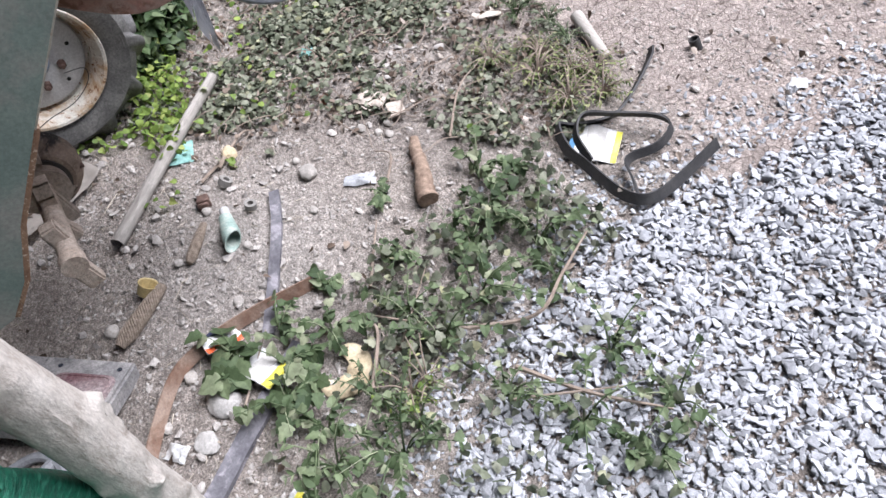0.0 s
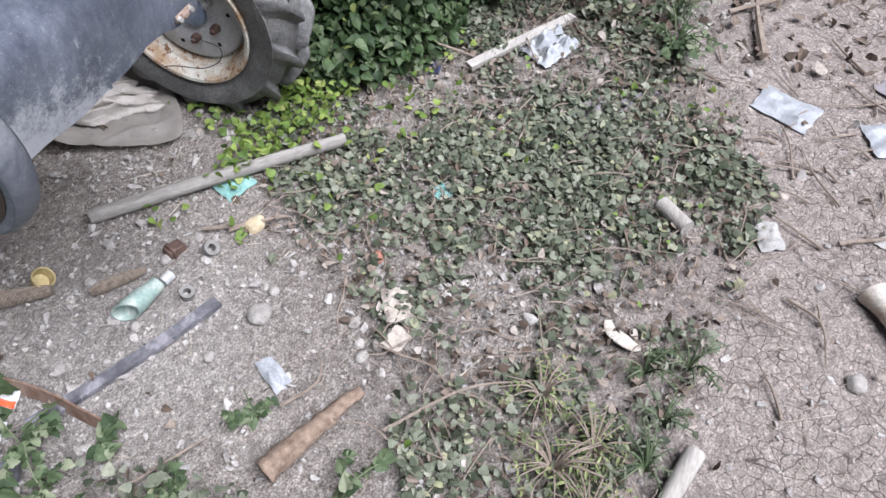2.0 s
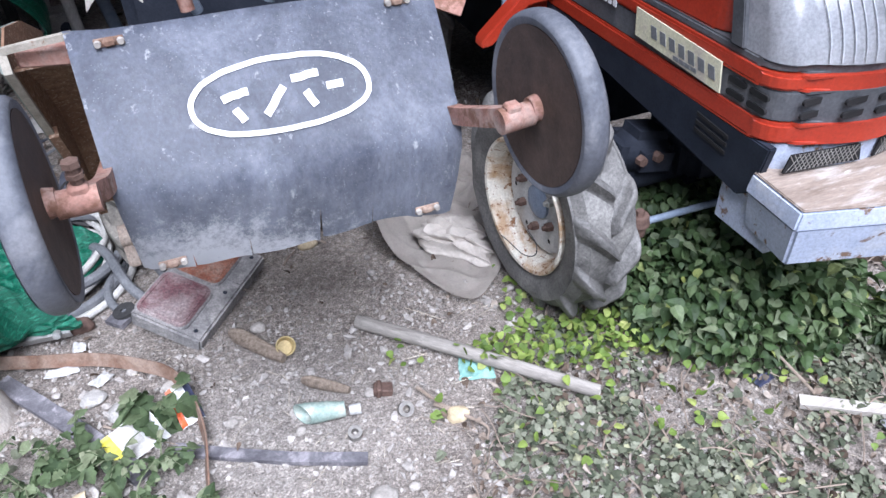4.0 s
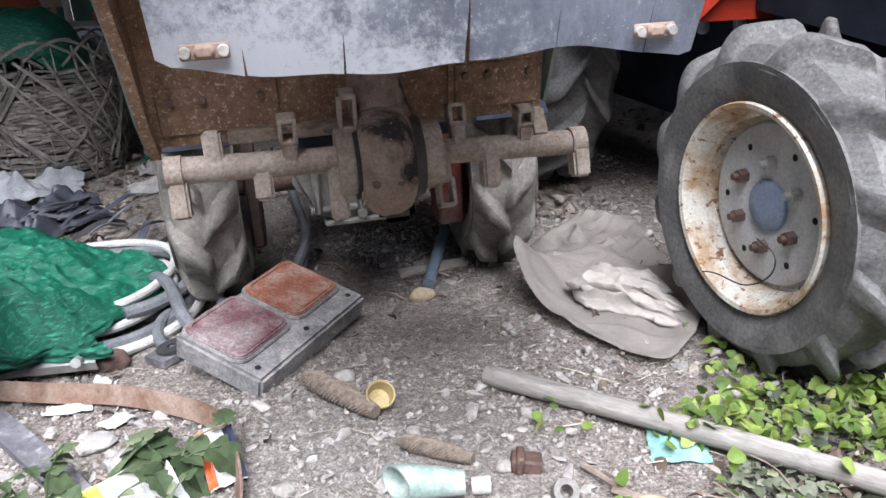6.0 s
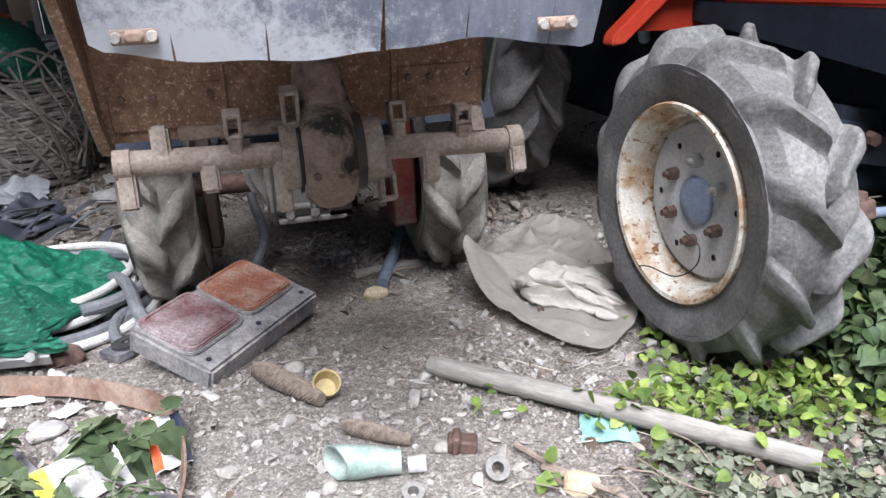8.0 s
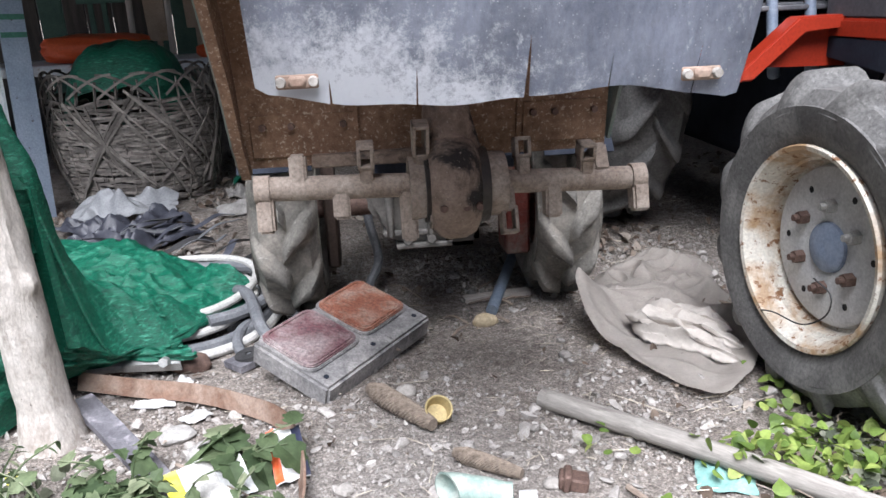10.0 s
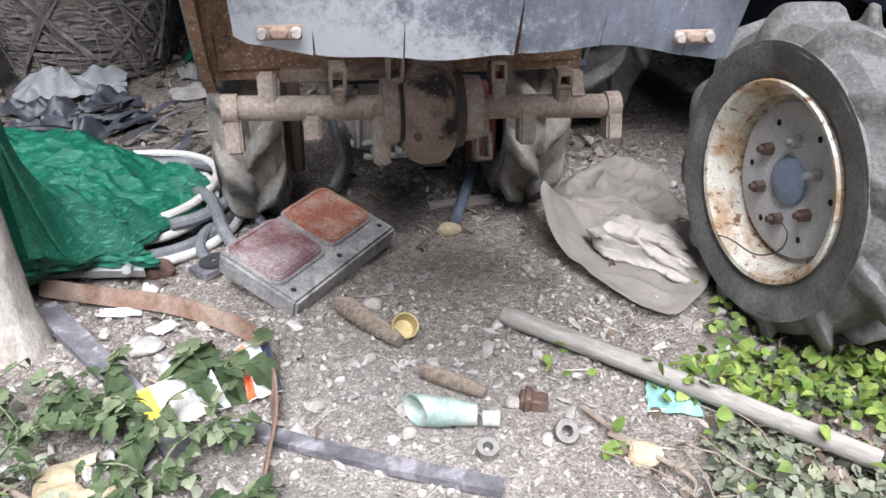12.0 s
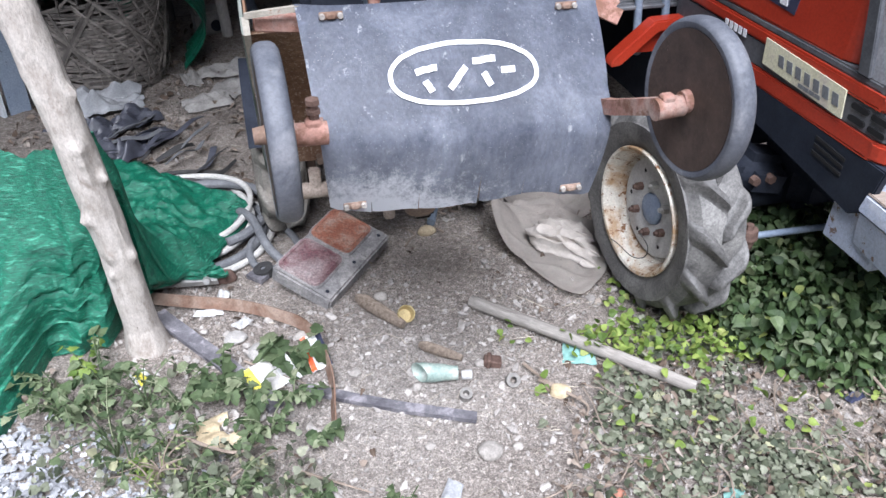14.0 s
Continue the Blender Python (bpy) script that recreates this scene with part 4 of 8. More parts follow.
def lug_object(bm, material, parent):
    """A lug whose mesh is centred on the axle."""
    ob = part("tread_lug", bm, material, None)
    ob.parent = parent
    return ob


def tine_holder(parent, x, y, z, ang, long, w=0.026, open_end=True):
    """A tine socket on the shaft, pointing out at an angle; an open one has a square hole near its end."""
    m = Matrix.Translation((x, y, z)) @ Matrix.Rotation(ang, 4, 'X')
    bm = bmesh.new()
    if open_end:
        box(bm, (w * 0.8, 0.03, long * 0.5), m @ pose(0, 0, long * 0.3), 0.003, 2)
        hz, hh = long * 0.76, long * 0.5
        for sx in (-1, 1):
            box(bm, (0.006, 0.032, hh), m @ pose(sx * (w / 2 - 0.003), 0, hz), 0.0015)
        for sz in (-1, 1):
            box(bm, (w, 0.032, 0.006), m @ pose(0, 0, hz + sz * (hh / 2 - 0.003)), 0.0015)
    else:
        box(bm, (w, 0.034, long), m @ pose(0, 0, long / 2), 0.004, 2)
    s = part("tine_socket", bm, M_SHAFT, parent)
    return s


def build_tiller():
    t = thing("walking_tractor", (1.4, 0.5, 0.0), "old walking tractor with rusty rotary tiller and dark rubber flap", "tractor")
    # rubber flap with slits at its lower edge
    slits = {0.15: 0.08, 0.325: 0.12, 0.556: 0.21, 0.725: 0.12, 0.90: 0.14}
    nu, nv = 40, 26
    cols = {int(round(u * nu)): int(round(h * nv)) for u, h in slits.items()}
    bm = bmesh.new()
    V = {}

    def flap_point(u, v, side=0, gap=0.0):
        x = XL - 0.015 * v + (XR - XL + 0.066 * v) * u + side * gap
        top = 0.945 - 0.018 * u
        low = 0.627 - 0.030 * u - 0.010 * math.sin(math.pi * min(1, u / 0.556)) + (0.012 * math.sin(math.pi * (u - 0.556) / 0.444) if u > 0.556 else 0)
        low += 0.0015 * math.sin(u * 27)
        if u < 0.02 or u > 0.98:
            low += 0.006
        z = low + (top - low) * v
        y = -0.200 - 0.010 * math.sin(math.pi * min(1, v / 0.6)) + 0.18 * max(0, (v - 0.40) / 0.6) ** 1.5 + 0.012 * max(0, (0.1 - u) / 0.1)
        y += 0.004 * math.sin(u * 9 + v * 3) + side * gap * 1.2 + 0.006 * math.sin(u * 5.2) * (1 - v)
        if 0.85 < u and v < 0.6:
            y -= 0.006
        return Vector((x, y, z))

    for i in range(nu + 1):
        for j in range(nv + 1):
            if i in cols and j < cols[i]:
                g = (0.0032 if 0.5 < i / nu < 0.6 else 0.0007) * (1 - j / cols[i]) + 0.0004
                V[i, j, -1], V[i, j, 1] = bm.verts.new(flap_point(i / nu, j / nv, -1, g)), bm.verts.new(flap_point(i / nu, j / nv, 1, g))
            else:
                V[i, j, -1] = V[i, j, 1] = bm.verts.new(flap_point(i / nu, j / nv))
    fs = [bm.faces.new((V[i, j, 1], V[i + 1, j, -1], V[i + 1, j + 1, -1], V[i, j + 1, 1])) for i in range(nu) for j in range(nv)]
    bmesh.ops.solidify(bm, geom=fs, thickness=0.006)
    flap = part("rubber_flap", bm, M_FLAP, t, "dusty dark rubber flap with split lower edge")

    def on_flap(u, v, lift):
        return flap_point(u, v) + Vector((0, -0.0035 - lift, 0))

    # oval ring and plain strokes
    def stroke(bm, pts, w):
        """A painted line on the flap, w wide; pts in flap metres (x, z)."""
        out = []
        for x, z in pts:
            u = (x - XL) / (XR - XL)
            for _ in range(3):
                best = min((abs(flap_point(u, k / 200).z - z), k / 200) for k in range(201))[1]
                u += (x - flap_point(u, best).x) / (XR - XL)
            out.append(on_flap(u, best, 0.0012))
        sweep(bm, out, 1.0, flat=(w, 0.0016), up=(0, -0.85, 0.5))

    bm = bmesh.new()
    oval = []
    for k in range(49):
        a = 2 * math.pi * k / 48
        ex, ez = 0.134 * math.copysign(abs(math.cos(a)) ** 0.82, math.cos(a)), 0.0395 * math.copysign(abs(math.sin(a)) ** 0.88, math.sin(a))
        oval.append((1.446 + ex, 0.842 + ez - 0.022 * ex))
    stroke(bm, oval, 0.008)
    part("oval_ring", bm, M_WHITE, flap, "white painted oval ring")
    for pts in ([(-0.088, 0.006), (-0.048, 0.010)], [(-0.073, -0.006), (-0.063, -0.020)], [(-0.030, -0.019), (0.005, 0.008)], [(0.019, 0.014), (0.062, 0.015)], [(0.036, -0.002), (0.046, -0.019)], [(0.069, 0.000), (0.095, 0.001)]):
        bm = bmesh.new()
        (x1, z1), (x2, z2) = ((1.446 + px, 0.842 + pz * 1.05 - 0.022 * px) for px, pz in pts)
        stroke(bm, [(x1 + (x2 - x1) * k / 5, z1 + (z2 - z1) * k / 5) for k in range(6)], 0.0115)
        part("paint_bar", bm, M_WHITE, flap)
    # clamps at the corners of the flap
    for u, v in ((0.088, 0.055), (0.905, 0.065), (0.105, 0.965), (0.885, 0.965)):
        c = on_flap(u, v, 0.003)
        bm = bmesh.new()
        box(bm, (0.042, 0.004, 0.014), Matrix.Translation(c), 0.0015)
        box(bm, (0.018, 0.008, 0.012), Matrix.Translation(c + Vector((0, -0.004, 0))), 0.003)
        clamp = part("clamp", bm, M_STRAP, flap, "small rusty clamp")
        for sx in (-1, 1):
            bm = bmesh.new()
            d = c + Vector((sx * 0.016, -0.004, 0))
            rod(bm, d + Vector((0, 0.002, 0)), d - Vector((0, 0.004, 0)), 0.0055, 0.0045, 12)
            part("rivet", bm, M_STONE, flap)
    # curved tine cover
    bm = bmesh.new()
    prof = spline([(0, 0.01, 0.895), (0, 0.06, 0.88), (0, 0.13, 0.84), (0, 0.23, 0.755), (0, 0.31, 0.64), (0, 0.35, 0.445)], 5)
    n = len(prof) - 1
    sheet(bm, lambda u, v: Vector((1.086 + 0.64 * u, prof[round(v * n)].y + 0.002 * math.sin(u * 30), prof[round(v * n)].z)), 24, n, 0.004)
    part("tine_cover", bm, M_RUST, t, "rusty pitted sheet steel tine cover")
    for x in (1.28, 1.565):
        bm = bmesh.new()
        sweep(bm, [p + Vector((x, -0.006, -0.004)) for p in prof[8:]], 1.0, flat=(0.007, 0.008), up=(0, -1, 0))
        part("seam", bm, M_RUST, t)
    for x, w in ((1.19, 0.18), (1.645, 0.145)):
        bm = bmesh.new()
        box(bm, (w, 0.005, 0.075), Matrix.Translation((x, 0.334, 0.500)) @ pose(0, 0, 0, 8), 0.002)
        part("patch_plate", bm, M_RUST, t)
        for dx in (-0.38, -0.11, 0.38):
            bm = bmesh.new()
            rod(bm, (x + w * dx, 0.334, 0.517), (x + w * dx, 0.319, 0.517), 0.007, 0.006, 6)
            part("bolt", bm, M_BOLT, t)
    # cover side plates
    bm = bmesh.new()
    poly = [(0.0, 0.926), (-0.012, 0.90), (0.02, 0.86), (0.12, 0.735), (0.225, 0.598), (0.28, 0.497), (0.335, 0.436), (0.41, 0.422), (0.49, 0.6), (0.44, 0.8), (0.24, 0.89), (0.08, 0.935)]
    yz = Matrix(((0, 0, 1, 0), (1, 0, 0, 0), (0, 1, 0, 0), (0, 0, 0, 1)))
    prism(bm, poly, 0.006, Matrix.Translation((1.076, 0, 0)) @ yz)
    plate = part("side_plate", bm, M_PLATE, t, "dull green cover side plate with rusty edge", smooth=False)
    bm = bmesh.new()
    prism(bm, poly, 0.004, Matrix.Translation((1.083, 0, 0)) @ yz)
    part("inner_lining", bm, M_RUST, plate, "brown rusted inner face", smooth=False)
    bm = bmesh.new()
    sweep(bm, [Vector((1.086, y, z)) for y, z in poly[3:7]], 1.0, flat=(0.020, 0.016), up=(1, 0, 0))
    part("edge_flange", bm, M_RUST, plate, "brown rusted edge flange")
    bm = bmesh.new()
    sweep(bm, [Vector((1.082, y, z)) for y, z in poly[:4]], 1.0, flat=(0.008, 0.012), up=(1, 0, 0))
    part("edge_flange", bm, M_RAIL, plate, "pale worn edge flange")
    bm = bmesh.new()
    prism(bm, [(0.02, 0.87), (0.05, 0.84), (0.13, 0.77), (0.22, 0.66), (0.29, 0.55), (0.34, 0.46), (0.37, 0.47), (0.36, 0.68), (0.25, 0.80), (0.08, 0.88)], 0.006, Matrix.Translation((1.733, 0, 0)) @ yz)
    part("side_plate", bm, M_PLATE, t, smooth=False)
    # frame bar and rail above the flap
    bm = bmesh.new()
    sweep(bm, spline([(1.082, 0.0, 0.928), (1.12, -0.008, 0.934), (1.18, -0.008, 0.938)], 4), 1.0, flat=(0.010, 0.010))
    part("top_rail", bm, M_RAIL, t, "pale bent frame rail")
    bm = bmesh.new()
    box(bm, (0.10, 0.03, 0.03), pose(1.145, 0.02, 0.905, 0, 4, -6), 0.004)
    part("frame_bar", bm, M_RUSTARM, t)
    bm = bmesh.new()
    prism(bm, [(0, 0), (0.045, 0.004), (0.05, -0.012), (0.036, -0.018), (0.056, -0.026), (0.036, -0.052), (0.006, -0.036), (-0.03, -0.014)], 0.006, Matrix.Translation((1.74, -0.02, 0.915)) @ pose(0, 0, 0, 62, 0, 8), 0.001)
    part("torn_bracket", bm, M_RUSTARM, t, "bent pinkish scrap of bracket")
    # gauge wheels
    for side, cx, cy, cz, yaw in ((-1, 1.107, -0.325, 0.856, 2), (1, 1.773, -0.357, 0.852, 3)):
        m = pose(cx, cy, cz, 0, 0, yaw)
        bm = bmesh.new()
        R, w = 0.132, 0.019
        lathe(bm, [(-w * 0.8, 0.112), (-w * 0.97, 0.117), (-w, 0.124), (-w * 0.98, R - 0.011), (-w * 0.85, R - 0.005), (-w * 0.6, R - 0.0015), (-w * 0.3, R), (w * 0.3, R), (w * 0.6, R - 0.0015), (w * 0.85, R - 0.005), (w * 0.98, R - 0.011), (w, 0.124), (w * 0.97, 0.117), (w * 0.8, 0.112)], 72, m)
        rim = part("gauge_wheel_tread", bm, M_DISCRIM, t, "worn grey-black rubber gauge wheel tread")
        bm = bmesh.new()
        lathe(bm, [(-0.0165, 0.001), (-0.014, 0.05), (-0.0165, 0.105), (-0.018, 0.114), (0.018, 0.114), (0.0165, 0.105), (0.014, 0.05), (0.0165, 0.001)], 60, m, close=False)
        part("gauge_wheel_plate", bm, M_DISC, t, "brown rusted steel plate")
        bm = bmesh.new()
        rod(bm, m @ Vector((-side * 0.014, 0, 0)), m @ Vector((-side * 0.028, 0, 0)), 0.02, 0.017, 20)
        part("axle_boss", bm, M_RUSTARM, t)
        bm = bmesh.new()
        rod(bm, m @ Vector((side * 0.014, 0, 0)), m @ Vector((side * 0.034, 0, 0)), 0.015, 0.012, 14)
        part("axle_boss", bm, M_STRAP, t)
        bm = bmesh.new()
        rod(bm, m @ Vector((-side * 0.024, 0, -0.006)), m @ Vector((-side * 0.074, 0, -0.008)), 0.018, 0.018, 18)
        box(bm, (0.024, 0.022, 0.022), m @ pose(-side * 0.054, 0, 0.006), 0.004)
        part("arm_socket", bm, M_RUSTARM, t, "faded red cast arm socket")
        if side < 0:
            bm = bmesh.new()
            rod(bm, m @ Vector((0.056, 0, 0.018)), m @ Vector((0.056, 0, 0.042)), 0.008, 0.008, 8)
            rod(bm, m @ Vector((0.056, 0, 0.040)), m @ Vector((0.056, 0, 0.048)), 0.0115, 0.011, 6)
            rod(bm, m @ Vector((0.056, 0, 0.026)), m @ Vector((0.056, 0, 0.032)), 0.0115, 0.0115, 6)
            part("clamp_bolt", bm, M_BOLT, t)
        bm = bmesh.new()
        a = m @ Vector((-side * 0.07, 0, 0))
        pts = [(1.160, -0.318, 0.850), (1.170, -0.28, 0.832), (1.176, -0.20, 0.795), (1.19, -0.10, 0.78), (1.27, 0.02, 0.82)] if side < 0 else [(1.715, -0.357, 0.848), (1.706, -0.29, 0.818), (1.702, -0.19, 0.775), (1.69, -0.11, 0.765), (1.59, 0.02, 0.82)]
        sweep(bm, spline(pts, 4), 1.0, flat=(0.02, 0.028), up=(0, 0, 1))
        part("wheel_arm", bm, M_RUSTARM, t, "faded red bent arm")
    # tine shaft
    sy, sz = 0.215, 0.426
    bm = bmesh.new()
    rod(bm, (1.116, sy, sz + 0.011), (1.749, sy, sz - 0.011), 0.0195, n=24)
    for x, z in ((1.126, sz + 0.009), (1.740, sz - 0.010)):
        rod(bm, (x - 0.012, sy, z), (x + 0.012, sy, z), 0.0235, n=20)
    shaft = part("tine_shaft", bm, M_SHAFT, t, "rusty bare tine shaft without tines")
    up, down, back = 0.0, math.pi, 0.0
    for x, ang, ln, op in ((1.128, down + .2, 0.060, False), (1.184, up + .1, 0.062, False), (1.248, down + .3, 0.046, False), (1.291, up - .2, 0.078, True), (1.355, down + .15, 0.088, False),
                           (1.378, up - .25, 0.108, True), (1.400, down + .6, 0.07, True), (1.517, down + .4, 0.088, True), (1.546, up + .2, 0.068, True), (1.594, down + .15, 0.066, False),
                           (1.650, up - .15, 0.056, True), (1.677, up + .6, 0.05, False), (1.741, down + .25, 0.066, False)):
        tine_holder(shaft, x, sy, sz, -ang, ln, 0.027, op)
    # chain case
    bm = bmesh.new()
    lathe(bm, [(-0.044, 0.02), (-0.042, 0.066), (-0.030, 0.080), (-0.012, 0.087), (0.014, 0.086), (0.030, 0.078), (0.040, 0.06), (0.042, 0.02)], 40, Matrix.Translation((1.431, sy, sz - 0.004)), close=False)
    rings = spline([(1.433, sy + 0.01, sz + 0.03), (1.427, sy + 0.03, sz + 0.10), (1.424, sy + 0.045, sz + 0.16), (1.421, sy + 0.06, sz + 0.24)], 6)
    sweep(bm, rings, lambda k: 0.052 - 0.026 * min(1, k * 1.25), 20)
    part("chain_case", bm, M_CASE, t, "dusty rust-brown cast chain case")
    for x, r, w, mt, lab in ((1.389, 0.058, 0.007, M_OIL, "black oil-soaked seal"), (1.476, 0.064, 0.008, M_OIL, "black oil-soaked seal"), (1.371, 0.052, 0.013, M_SHAFT, ""), (1.498, 0.054, 0.016, M_SHAFT, "")):
        bm = bmesh.new()
        rod(bm, (x - w, sy, sz - 0.004), (x + w, sy, sz - 0.004), r, r * 0.95, 32)
        part("bearing_flange", bm, mt, t, lab)
    bm = bmesh.new()
    box(bm, (0.055, 0.02, 0.05), pose(1.44, sy - 0.02, sz - 0.075), 0.012, 2)
    part("oil_drip_boss", bm, M_OIL, t, "black oily drain boss")
    for x in (1.405, 1.44, 1.46):
        bm = bmesh.new()
        rod(bm, (x, sy - 0.085, sz - 0.02), (x, sy - 0.07, sz - 0.02), 0.006, 0.007, 6)
        part("case_bolt", bm, M_BOLT, t)
    bm = bmesh.new()
    box(bm, (0.22, 0.03, 0.022), pose(1.31, 0.33, 0.455), 0.003)
    part("cross_bar", bm, M_CASE, t, "dark cross bar behind the shaft")
    # drive wheels
    for cx, hd in ((1.108, 1), (1.742, 1)):
        tyre(t, (cx, 0.79, 0.238), 0.242, 0.112, 0.150, 9, 0.042, M_RUBBER2, "drive_tyre", 0.036, 0.42, hd)
        bm = bmesh.new()
        lathe(bm, [(-0.05, 0.118), (-0.04, 0.095), (-0.02, 0.09), (-0.015, 0.02), (0.015, 0.02), (0.02, 0.09), (0.04, 0.095), (0.05, 0.118)], 32, Matrix.Translation((cx, 0.79, 0.238)))
        part("wheel_rim", bm, M_RUSTARM, t)
    bm = bmesh.new()
    rod(bm, (1.1, 0.79, 0.25), (1.75, 0.79, 0.25), 0.024, n=16)
    part("axle", bm, M_BOLT, t, "dark rusty axle tube")
    # transmission
    xz = Matrix(((1, 0, 0, 0), (0, 0, -1, 0), (0, 1, 0, 0), (0, 0, 0, 1)))
    bm = bmesh.new()
    prism(bm, [(1.285, 0.41), (1.285, 0.315), (1.305, 0.272), (1.345, 0.246), (1.365, 0.208), (1.465, 0.204), (1.485, 0.244), (1.53, 0.275), (1.545, 0.41)], 0.22, Matrix.Translation((0, 0.66, 0)) @ xz, 0.014)
    part("gearbox", bm, M_ALLOY, t, "dusty alloy gearbox casting")
    for z, w2 in ((0.248, 0.19), (0.219, 0.14)):
        bm = bmesh.new()
        box(bm, (w2, 0.25, 0.011), pose(1.415, 0.66, z), 0.003)
        part("gearbox_flange", bm, M_ALLOY, t)
    for x in (1.335, 1.42, 1.505):
        bm = bmesh.new()
        box(bm, (0.016, 0.03, 0.13), pose(x, 0.545, 0.305), 0.005)
        part("gearbox_rib", bm, M_ALLOY, t)
    for x in (1.37, 1.42, 1.46):
        bm = bmesh.new()
        rod(bm, (x, 0.55, 0.235), (x, 0.528, 0.235), 0.011, 0.010, 6)
        part("gearbox_bolt", bm, M_ALLOY, t)
    # dark curved sheets added to keep the drive tyre tops from showing bright
    for x in (1.108, 1.742):
        bm = bmesh.new()
        sheet(bm, lambda u, v: Vector((x - 0.075 + 0.15 * u, 0.80 + 0.3 * math.sin(radians(-58 + 115 * v)), 0.235 + 0.3 * math.cos(radians(-58 + 115 * v)))), 2, 14, 0.004)
        part("tyre_shade_guard", bm, M_DARKBODY, t)
    bm = bmesh.new()
    box(bm, (0.46, 0.5, 0.42), pose(1.46, 1.05, 0.56), 0.03, 2)
    box(bm, (0.36, 0.29, 0.2), pose(1.46, 0.635, 0.48), 0.03, 2)
    part("engine_block", bm, M_DARKBODY, t)
    for x in (1.204, 1.648):
        bm = bmesh.new()
        box(bm, (0.03 if x < 1.4 else 0.06, 0.10, 0.27), pose(x, 0.78, 0.25), 0.006)
        part("wheel_bracket", bm, M_OLDRED if x > 1.5 else M_DISC, t)
    bm = bmesh.new()
    sweep(bm, spline([(1.3, 0.95, 0.35), (1.29, 0.9, 0.2), (1.31, 0.86, 0.09), (1.28, 0.82, 0.03)], 6), 0.012, 8)
    part("breather_hose", bm, M_HOSEG, t)
    # steering column, panel and mudguard above
    bm = bmesh.new()
    rod(bm, (1.452, -0.03, 0.985), (1.47, 0.12, 1.16), 0.028, 0.026, 16)
    rod(bm, (1.455, -0.01, 1.01), (1.458, 0.015, 1.04), 0.033, 0.033, 16)
    part("column", bm, M_SHAFT, t, "paint-worn round column")
    bm = bmesh.new()
    prism(bm, [(-0.11, 0.09), (0.08, 0.09), (0.09, 0.0), (0.03, -0.03), (-0.03, -0.025)], 0.012, pose(1.44, 0.16, 0.995, 62, 0, 0), 0.003)
    panel = part("control_panel", bm, M_POSTWHITE, t, "pale control panel with a dark label")
    bm = bmesh.new()
    prism(bm, rrect(0.07, 0.06, 0.006), 0.003, pose(1.445, 0.155, 1.005, 62, 0, 0) @ pose(0, 0.01, 0.009))
    lab = part("panel_label", bm, M_NAVY, panel)
    for k in range(3):
        bm = bmesh.new()
        box(bm, (0.02, 0.005, 0.001), pose(1.445, 0.155, 1.005, 62, 0, 0) @ pose(-0.015 + 0.012 * k, 0.02 - 0.012 * k, 0.0115))
        part("label_bar", bm, M_PALEINK, panel)
    bm = bmesh.new()
    sheet(bm, lambda u, v: Vector((1.185 + 0.10 * u + 0.03 * math.sin(v * 1.5), 0.32 - 0.02 * v, 0.86 + 0.24 * v + 0.035 * math.sin(u * math.pi))), 8, 8, 0.01)
    part("mudguard", bm, M_POLE, t, "pale grey mudguard")
    bm = bmesh.new()
    rod(bm, (1.36, 0.3, 0.84), (1.335, 0.32, 1.1), 0.014, n=10)
    part("red_lever", bm, M_RUSTARM, t)
    for sx in (-1, 1):
        bm = bmesh.new()
        sweep(bm, spline([(1.47 + sx * 0.08, 0.55, 0.75), (1.47 + sx * 0.16, 0.45, 1.05), (1.47 + sx * 0.24, 0.25, 1.25), (1.47 + sx * 0.28, -0.05, 1.32)], 6), 0.014, 10)
        part("handlebar", bm, M_BLUEROD, t)
    return t


build_tiller()


